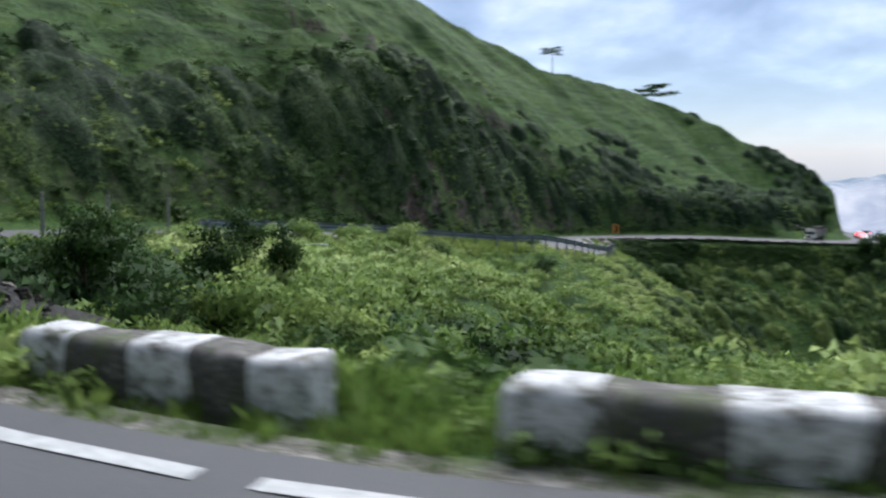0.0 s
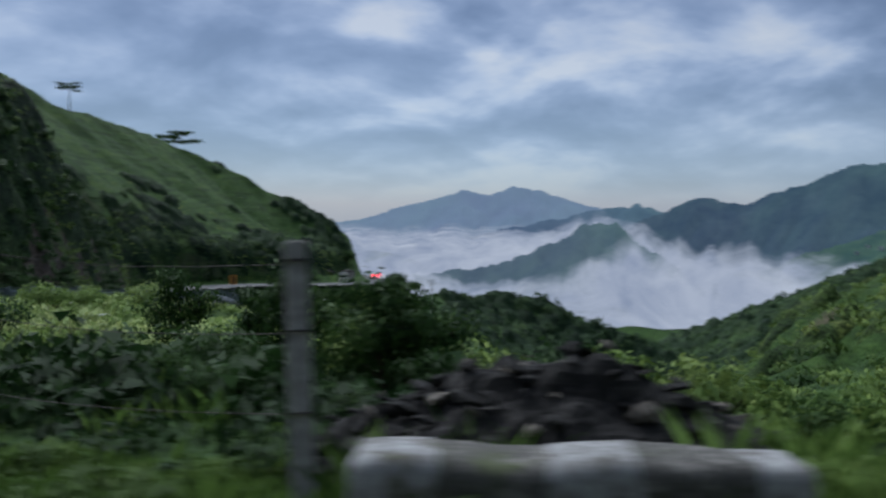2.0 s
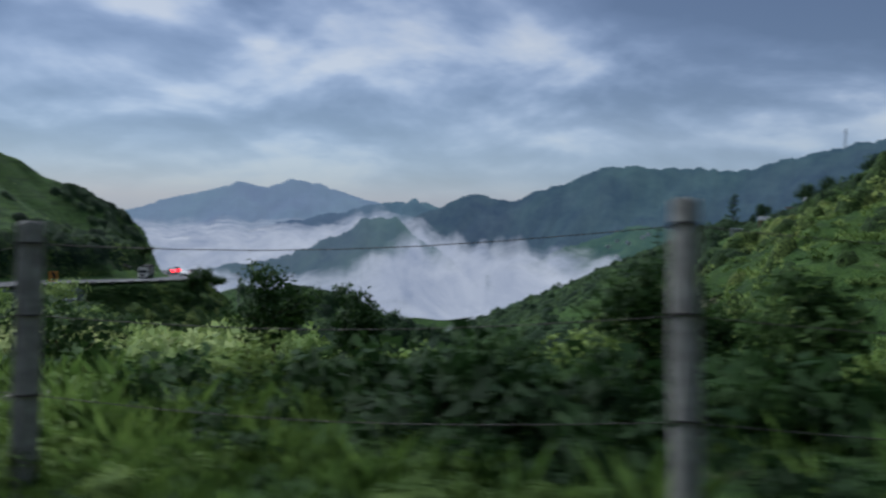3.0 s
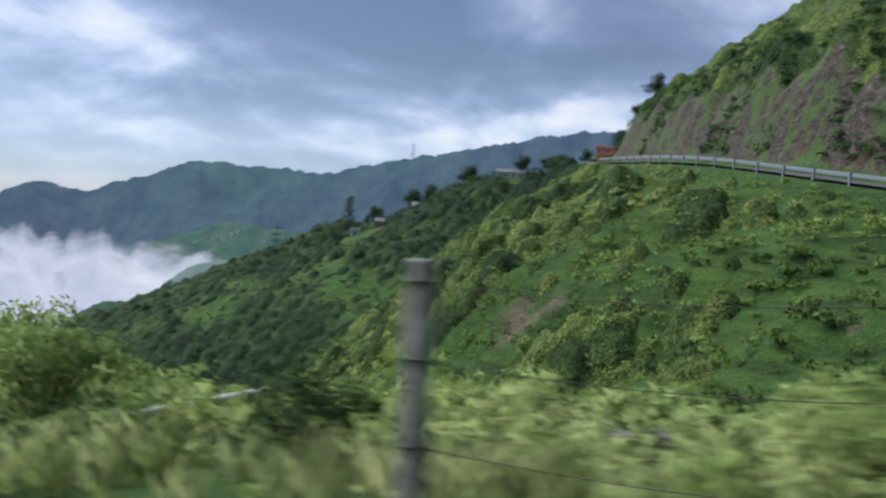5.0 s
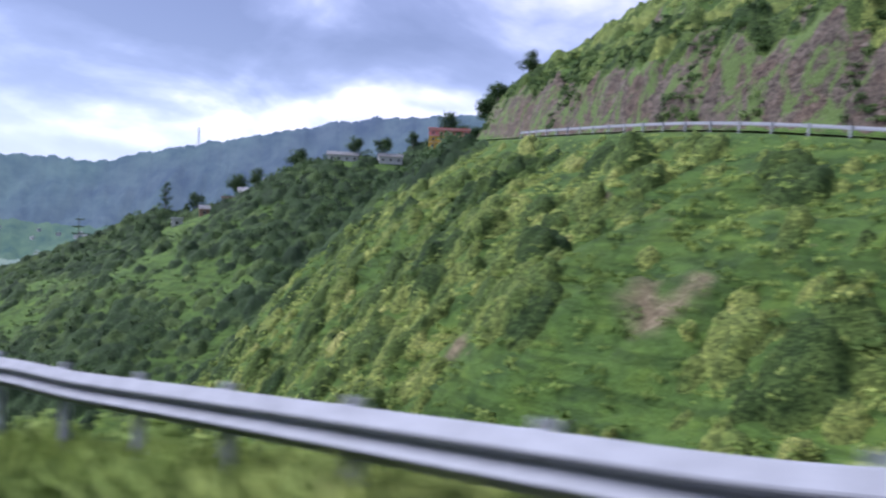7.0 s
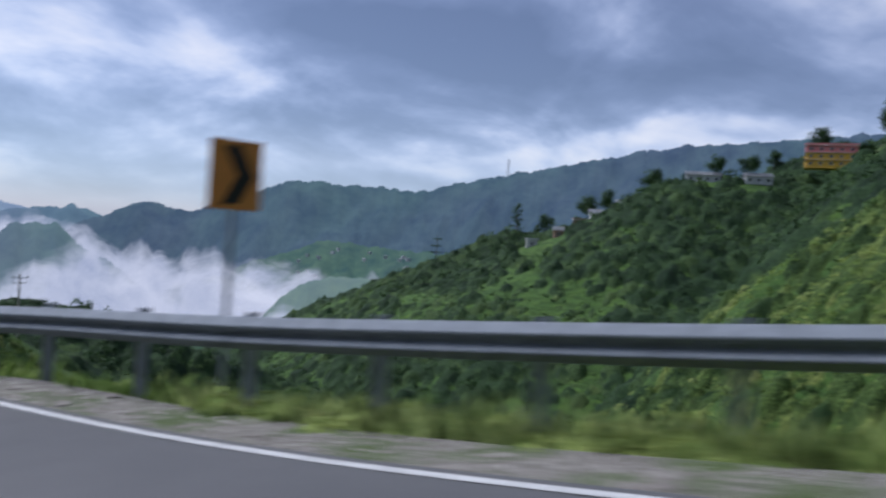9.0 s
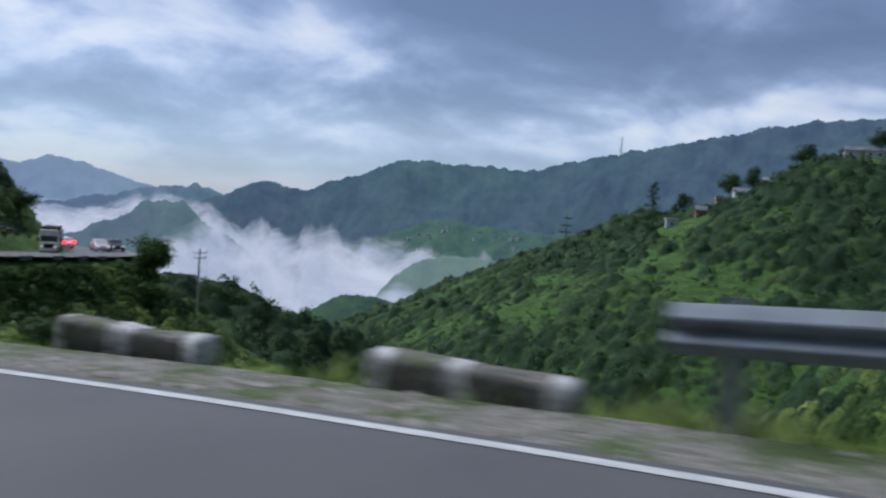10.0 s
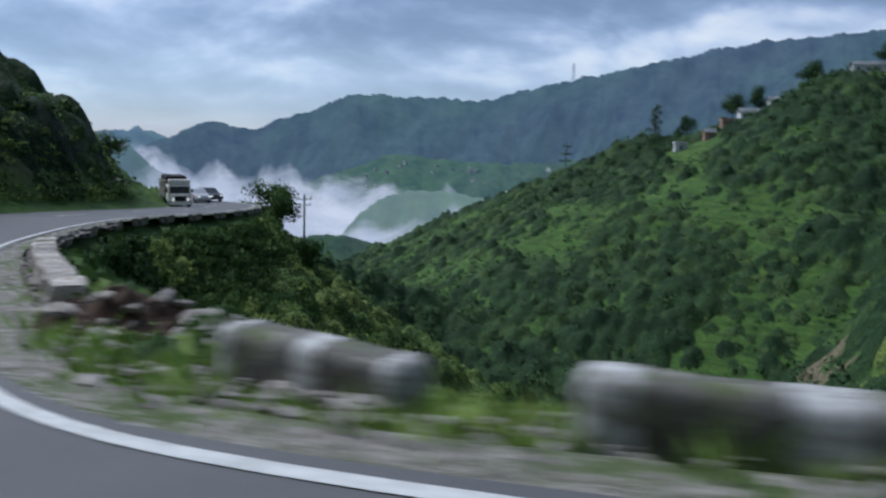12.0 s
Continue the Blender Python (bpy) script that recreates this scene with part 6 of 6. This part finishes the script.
for x, y, h, s in ((-19.1, 7.2, 2.7, 0.75), (-17.3, 9.1, 2.75, 0.85), (-17.4, 6.1, 2.4, 0.9), (-24.3, 14.0, 2.8, 0.9), (-22.6, 14.5, 2.5, 0.7), (-48.8, 88.5, 3.0, 1.7), (-47.0, 84.2, 2.4, 1.4), (-44.8, 79.5, 2.6, 1.5),
                   (-58.0, 92.5, 2.2, 1.3), (-50.2, 166, 4.6, 2.0), (-48.8, 173, 5.5, 2.4), (-48.0, 186, 5.0, 2.4), (-63.5, 182, 4.0, 1.8), (-50.2, 158.5, 3.2, 1.6)):
    branch_tree("young_tree", x, y, h, s, "young leafy tree rising out of the scrub", "round", k, M_BUSH, group="young trees in the scrub")
    k += 1
branch_tree("flat_tree", 214, 610, 16, 11, "flat-topped tree on the low spur above the fog", "umbrella", 88)


def bush(x, y, s, seed, label, material):
    r, rr = np.random.default_rng(seed), random.Random(seed)
    t = thing("bush", pose(x, y, ground(x, y) - 0.1, 0, 0, rr.uniform(0, 360)), label, "bush", "bushes below the road")
    bm = bmesh.new()
    for q in range(6):
        a = q * 1.05 + rr.uniform(-0.3, 0.3)
        tube(bm, (0, 0, 0), (0.5 * s * math.cos(a), 0.5 * s * math.sin(a), 0.75 * s), 0.035, 0.012, 6)
    part("stem", bm, M_BARK, t)
    v, soft = clump(r, 1300, 0.056, 0.95, 9, 4)
    part("foliage", raw_mesh("foliage", v * s, np.arange(len(v)).reshape(-1, 4), material, True, soft, np.full(len(v), rr.uniform(0.3, 0.75))), material, t)


for q, (x, y, s, dark_) in enumerate(((-16.8, 8.5, 1.0, 1), (-13.2, 6.2, 0.8, 0), (-11.0, 7.5, 0.9, 1), (-7.5, 6.5, 0.8, 0), (-3.5, 8.0, 0.9, 0), (-20.5, 8.0, 1.1, 1), (-22.0, 6.2, 0.8, 1), (-24.5, 8.5, 1.0, 0), (-27.5, 11, 1.1, 1),
                                      (-29.8, 14.5, 1.0, 0), (-33.0, 19.2, 0.9, 1), (-36.4, 29.0, 1.0, 0), (-35.8, 36.0, 1.1, 0), (-34.4, 44, 1.1, 1), (-46.5, 79, 0.8, 1), (-63.6, 97.5, 1.0, 0), (-66.2, 102, 1.2, 1), (-69.3, 103.4, 0.9, 0), (-36.6, 22.6, 0.8, 0), (-36.2, 25.0, 0.9, 0), (-35.2, 27.2, 1.1, 0), (-37.2, 28.4, 0.8, 0), (-34.6, 23.6, 1.2, 0), (-36.6, 31.5, 1.0, 0), (-35.0, 33.6, 1.2, 1), (-33.8, 30.2, 1.2, 0),
                                      (-14.6, 6.4, 1.3, 1), (-15.6, 8.2, 1.4, 0), (-14.0, 8.6, 1.35, 0), (-12.4, 8.9, 1.3, 0), (-13.4, 10.8, 1.4, 1), (-11.2, 10.2, 1.3, 0), (-9.6, 9.6, 1.1, 0), (-17.5, 7.0, 1.3, 1), (-18.6, 9.8, 1.5, 0), (-16.4, 11.0, 1.6, 0),
                                      (-18.0, 4.1, 0.6, 1), (-17.2, 3.5, 0.5, 1), (-19.2, 4.6, 0.7, 1), (-20.6, 5.4, 0.8, 1), (-18.6, 5.6, 0.9, 1))):
    bush(x, y, s, 200 + q, "dense dark green bush below the road" if dark_ else "dense bright green bush below the road", M_BUSH if dark_ else M_HERB if 14 < y < 60 else M_SHRUB)

# ---- houses on the hill ----
M_PINK = plain("pink_plaster", (0.62, 0.20, 0.19), 0.85, 0.0, 0.2, 0.8)
M_OCHRE = plain("ochre_plaster", (0.62, 0.36, 0.06), 0.85, 0.0, 0.2, 0.8)
M_LIME = plain("lime_plaster", (0.46, 0.47, 0.47), 0.85, 0.0, 0.25, 0.8)
M_BRICK = plain("brown_plaster", (0.26, 0.16, 0.12), 0.9, 0.0, 0.3, 0.8)
M_TIN = plain("grey_tin_roof", (0.34, 0.36, 0.38), 0.55, 0.4, 0.3, 0.9)
M_PANE = plain("dark_window_glass", (0.03, 0.035, 0.04), 0.15, 0.0, 0.2, 1.0, 0.6)


def house(name, x, y, yaw, w, dpt, storeys, colours, label, roof_kind, bays, base=None):
    """A small hill house: storeys with window bays, slab or gable roof."""
    z = min(ground(x + ox, y + oy) for ox, oy in ((0, 0), (w / 3, 0), (-w / 3, 0), (0, dpt / 3), (0, -dpt / 3))) if base is None else base
    t = thing(name, pose(x, y, z - 0.3, 0, 0, yaw), label, "house", "hill houses")
    hgt = 3.0
    for s in range(storeys):
        wall_ = part("wall", box(bmesh.new(), w, dpt, hgt + (0.3 if s == 0 else 0), at=(0, 0, s * hgt + (0 if s == 0 else 0.3)), bevel=0.03), colours[s % len(colours)], t)
        for b in range(bays):
            bx = -w / 2 + w * (b + 0.5) / bays
            win = part("window", box(bmesh.new(), min(1.3, w / bays * 0.5), 0.12, 1.3, at=(bx, -dpt / 2 - 0.02, s * hgt + 1.2), bevel=0.01), M_LIME, t)
            part("pane", box(bmesh.new(), min(1.05, w / bays * 0.4), 0.10, 1.05, at=(bx, -dpt / 2 - 0.06, s * hgt + 1.32)), M_PANE, win)
        part("floor_slab", box(bmesh.new(), w + 0.7, dpt + 0.9, 0.16, at=(0, -0.2, (s + 1) * hgt + 0.3), bevel=0.02), M_LIME if roof_kind == "slab" else colours[s % len(colours)], t)
    if roof_kind == "gable":
        bm = bmesh.new()
        zr, hr = storeys * hgt + 0.46, 1.7
        for sgn in (-1, 1):
            q = [bm.verts.new(v) for v in ((-w / 2 - 0.5, sgn * (dpt / 2 + 0.6), zr - 0.2), (w / 2 + 0.5, sgn * (dpt / 2 + 0.6), zr - 0.2), (w / 2 + 0.5, 0, zr + hr), (-w / 2 - 0.5, 0, zr + hr))]
            bm.faces.new(q)
        bmesh.ops.solidify(bm, geom=bm.faces[:], thickness=0.08)
        part("roof", bm, M_TIN, t)
    else:
        bm = bmesh.new()
        for ox, oy, lx, ly in ((0, -dpt / 2 - 0.55, w + 0.7, 0.12), (0, dpt / 2 + 0.15, w + 0.7, 0.12), (-w / 2 - 0.29, -0.2, 0.12, dpt + 0.58), (w / 2 + 0.29, -0.2, 0.12, dpt + 0.58)):
            box(bm, lx, ly, 0.7, at=(ox, oy, storeys * hgt + 0.46))
        part("roof_parapet", bm, colours[-1], t)
    return t


house("pink_house", 256.5, 247.5, -56, 19, 9, 3, (M_OCHRE, M_OCHRE, M_PINK), "tall hill house, ochre below and pink above, by the road", "slab", 5, 30.0)
house("tin_roof_house", 225, 286, -45, 14, 7, 1, (M_LIME,), "long low grey-roofed shed on the hill crest", "gable", 4)
house("tin_roof_house", 238, 268, -45, 11, 7, 1, (M_LIME,), "low pale house with a grey tin roof", "gable", 3)
house("tin_roof_house", 197, 318.5, -38, 9, 7, 1, (M_LIME, M_BRICK), "whitewashed village house with a grey gable roof", "gable", 3)
house("brown_house", 190, 322, -38, 8, 6, 1, (M_BRICK,), "brown plastered village house among trees", "slab", 2)
house("tin_roof_house", 206, 313, -38, 7, 6, 1, (M_LIME,), "small pale village house with a tin roof", "gable", 2)
house("white_hut", 160, 320.2, -35, 4.5, 4, 1, (M_LIME,), "small whitewashed hut on the terraced slope", "slab", 1)
house("brown_hut", 170, 315, -35, 4, 4, 1, (M_BRICK,), "small reddish hut on the terraced slope", "gable", 1)

# far settlement: pale houses dotted over the green spur across the valley
rs = np.random.default_rng(12)
dots = thing("far_settlement", pose(0, 0, 0), "pale little houses scattered over the far spur", "houses")
SPUR = np.array([(13, -5.6), (17.5, -3.7), (20.3, -2.55), (23.2, -1.3), (25.7, -1.25), (29, -1.5), (33, -1.6), (38, -1.2), (46, 0.0)])
for q in range(44):
    az = rs.uniform(22, 41)
    top_el = np.interp(az, SPUR[:, 0], SPUR[:, 1])
    el = top_el - 0.5 - rs.uniform(0.0, 3.2) * rs.random()
    zc = 1950 * math.tan(math.radians(top_el))
    rr_ = (zc - 0.42 * 1950) / (math.tan(math.radians(el)) - 0.42)
    px, py, pz = far_point(az, el, rr_ - 22)
    bm = box(bmesh.new(), rs.uniform(5, 11), rs.uniform(5, 8), rs.uniform(7, 9), at=(px, py, pz - 5), turn=Matrix.Rotation(rs.uniform(0, 3), 4, "Z"))
    hs = part("house", bm, M_LIME if rs.random() < 0.5 else M_TIN, dots)

# ---- pole, pylon ----
px, py = -42.4, 182.0
pz = ground(px, py)
pole_t = thing("utility_pole", pose(px, py, pz, 0, 0, 20), "tall concrete utility pole with cross-arm and insulators", "utility pole")
ph = -16.2 - pz
part("shaft", tube(bmesh.new(), (0, 0, -0.5), (0, 0, ph), 0.17, 0.10, 12), M_POST, pole_t)
for hz in (0.6, 1.3):
    arm = part("cross_arm", box(bmesh.new(), 2.3 - 0.5 * hz, 0.10, 0.10, at=(0, -0.12, ph - hz), bevel=0.01), M_STEEL, pole_t)
    for ox in (-1.0, 0.0, 1.0):
        part("insulator", tube(bmesh.new(), (ox * (1 - 0.2 * hz), -0.12, ph - hz + 0.1), (ox * (1 - 0.2 * hz), -0.12, ph - hz + 0.36), 0.05, 0.035, 8), M_BARK, arm)
ax, ay, az_ = far_point(37.0, 4.6, 2480)
pyl = thing("pylon", pose(ax, ay, az_), "lattice power pylon on the far ridge", "pylon")
bm = bmesh.new()
for sx_ in (-1, 1):
    for sy_ in (-1, 1):
        tube(bm, (4 * sx_, 4 * sy_, -12), (0.6 * sx_, 0.6 * sy_, 44), 0.5, 0.35, 5)
    for u in range(7):
        a, b = 4 - 0.45 * u, 4 - 0.45 * (u + 1)
        tube(bm, (-a * sx_, -a, -8 + 7 * u), (b * sx_, -b, -1 + 7 * u), 0.25, 0.25, 4)
for hz, l in ((30, 8), (37, 6.5), (43, 5)):
    tube(bm, (-l, 0, hz), (l, 0, hz), 0.4, 0.4, 5)
part("lattice", bm, M_STEEL, pyl)

# ---- vehicles on the far road ----
M_CREAM = plain("truck_cream_paint", (0.70, 0.68, 0.63), 0.45, 0.0, 0.2, 2.0)
M_RUST = plain("truck_brown_panels", (0.16, 0.12, 0.10), 0.6, 0.0, 0.3, 2.0)
M_TYRE = plain("tyre_rubber", (0.022, 0.022, 0.024), 0.85, 0.0, 0.2, 6.0)
M_CAR = [plain("silver_car_paint", (0.42, 0.44, 0.46), 0.3, 0.4, 0.1), plain("dark_car_paint", (0.05, 0.055, 0.065), 0.3, 0.3, 0.1), plain("white_car_paint", (0.66, 0.67, 0.68), 0.3, 0.1, 0.1)]


def lamp_mat(name, c, power):
    m = Mat(name, 0.3)
    m.colour(c)
    m.b.inputs["Emission Color"].default_value = rgb(c)
    m.b.inputs["Emission Strength"].default_value = power
    return m.m


M_RED, M_HEAD = lamp_mat("lit_tail_lamp", (1.0, 0.008, 0.012), 14.0), lamp_mat("head_lamp", (0.9, 0.9, 0.85), 0.6)


def wheel(x, y, r, w, parent):
    tyre = part("wheel", tube(bmesh.new(), (x, y - w / 2, r), (x, y + w / 2, r), r, sides=20), M_TYRE, parent)
    part("rim", tube(bmesh.new(), (x, y - w / 2 - 0.02, r), (x, y + w / 2 + 0.02, r), r * 0.55, sides=14), M_STEEL, tyre)


def truck(s, offset):
    """Goods truck that faces down the line of the road towards the bend; +x is its front."""
    p, yaw = on_road(s, offset, 0.02)
    t = thing("goods_truck", Matrix.Translation(p) @ Matrix.Rotation(yaw + math.pi + 0.28, 4, "Z") @ Matrix.Scale(0.80, 4), "cream and brown goods truck with a high load body", "truck")
    part("chassis", box(bmesh.new(), 7.2, 0.9, 0.25, at=(-0.4, 0, 0.62), bevel=0.02), M_TYRE, t)
    cab = part("cab", box(bmesh.new(), 1.7, 2.3, 1.75, at=(2.35, 0, 0.75), bevel=0.10), M_CREAM, t)
    part("windscreen", box(bmesh.new(), 0.05, 1.95, 0.72, at=(3.20, 0, 1.62), bevel=0.02), M_PANE, cab)
    part("bonnet", box(bmesh.new(), 0.75, 1.7, 0.85, at=(3.45, 0, 0.72), bevel=0.12), M_CREAM, cab)
    grille = part("grille", box(bmesh.new(), 0.04, 1.1, 0.5, at=(3.84, 0, 0.85), bevel=0.01), M_TYRE, cab)
    part("visor_board", box(bmesh.new(), 0.5, 2.2, 0.55, at=(2.9, 0, 2.52), bevel=0.06), M_CREAM, cab)
    part("bumper", box(bmesh.new(), 0.18, 2.3, 0.28, at=(3.95, 0, 0.48), bevel=0.03), M_CREAM, t)
    for sy_ in (-0.75, 0.75):
        part("headlight", tube(bmesh.new(), (3.82, sy_, 1.02), (3.90, sy_, 1.02), 0.13, sides=14), M_HEAD, t)
        part("mirror", box(bmesh.new(), 0.06, 0.2, 0.38, at=(3.0, sy_ * 1.75, 1.7), bevel=0.02), M_TYRE, t)
        part("side_window", box(bmesh.new(), 0.8, 0.04, 0.6, at=(2.35, sy_ * 1.54, 1.68), bevel=0.01), M_PANE, cab)
    bed = part("load_body", box(bmesh.new(), 5.0, 2.4, 1.9, at=(-1.15, 0, 0.95), bevel=0.04), M_RUST, t)
    for q in range(7):
        for sy_ in (-1.22, 1.22):
            part("stake", box(bmesh.new(), 0.09, 0.06, 1.95, at=(-3.5 + 0.78 * q, sy_, 0.95)), M_CREAM, bed)
    part("load", box(bmesh.new(), 4.7, 2.1, 0.55, at=(-1.15, 0, 2.8), bevel=0.2, cuts=3, rough=0.06, rng=random.Random(3)), M_SPOIL, t, "dark tarpaulin-covered load")
    for wx in (2.7, -1.7, -2.8):
        for wy in (-0.98, 0.98):
            wheel(wx, wy, 0.5, 0.32, t)


def car(s, offset, paint, label, facing, lit=False):
    p, yaw = on_road(s, offset, 0.02)
    t = thing("car", Matrix.Translation(p) @ Matrix.Rotation(yaw + (0 if facing > 0 else math.pi), 4, "Z"), label, "car", "cars on the far road")
    bm = bmesh.new()
    side_ = [(-2.0, 0.35), (-2.05, 0.85), (-1.75, 1.0), (-1.35, 1.5), (0.25, 1.52), (0.95, 1.02), (1.9, 0.88), (2.02, 0.6), (2.0, 0.35)]
    l_ = [bm.verts.new((x_, -0.82 + (0.12 if z_ > 1.1 else 0), z_)) for x_, z_ in side_]
    r_ = [bm.verts.new((x_, 0.82 - (0.12 if z_ > 1.1 else 0), z_)) for x_, z_ in side_]
    bm.faces.new(l_), bm.faces.new(r_[::-1])
    for q in range(len(side_)):
        bm.faces.new([l_[q], r_[q], r_[(q + 1) % len(side_)], l_[(q + 1) % len(side_)]])
    bmesh.ops.recalc_face_normals(bm, faces=bm.faces)
    bmesh.ops.bevel(bm, geom=bm.edges[:], offset=0.05, segments=2, profile=0.5, affect="EDGES")
    body = part("body", bm, paint, t)
    part("windscreen", box(bmesh.new(), 0.04, 1.25, 0.62, at=(0.64, 0, 1.0), turn=Matrix.Rotation(-0.9, 4, "Y")), M_PANE, body)
    part("rear_window", box(bmesh.new(), 0.04, 1.2, 0.5, at=(-1.68, 0, 1.0), turn=Matrix.Rotation(0.65, 4, "Y")), M_PANE, body)
    for sy_ in (-1, 1):
        part("side_window", box(bmesh.new(), 1.5, 0.03, 0.36, at=(-0.5, sy_ * 0.765, 1.06), bevel=0.01), M_PANE, body)
        part("tail_light", box(bmesh.new(), 0.06, 0.46, 0.34, at=(-2.06, sy_ * 0.56, 0.78), bevel=0.02), M_RED if lit else M_RUST, t)
        part("headlight", box(bmesh.new(), 0.06, 0.34, 0.14, at=(1.99, sy_ * 0.58, 0.68), bevel=0.02), M_HEAD, t)
        for wx in (-1.25, 1.25):
            wheel(wx, sy_ * 0.74, 0.31, 0.2, t)


truck(nearest_s(-56.8, 165), -3.0)
s_c = nearest_s(-55.2, 178)
car(s_c + 4, 0.4, M_CAR[0], "silver car following the truck down the road", -1)
car(s_c + 6, 2.6, M_CAR[1], "dark car in the queue behind the truck", -1)
car(nearest_s(-57.5, 191) + 5, 0.9, M_CAR[1], "dark car braking with bright red tail lights", 1, True)
car(nearest_s(-57.5, 191), -1.0, M_CAR[2], "white car braking with bright red tail lights", 1, True)
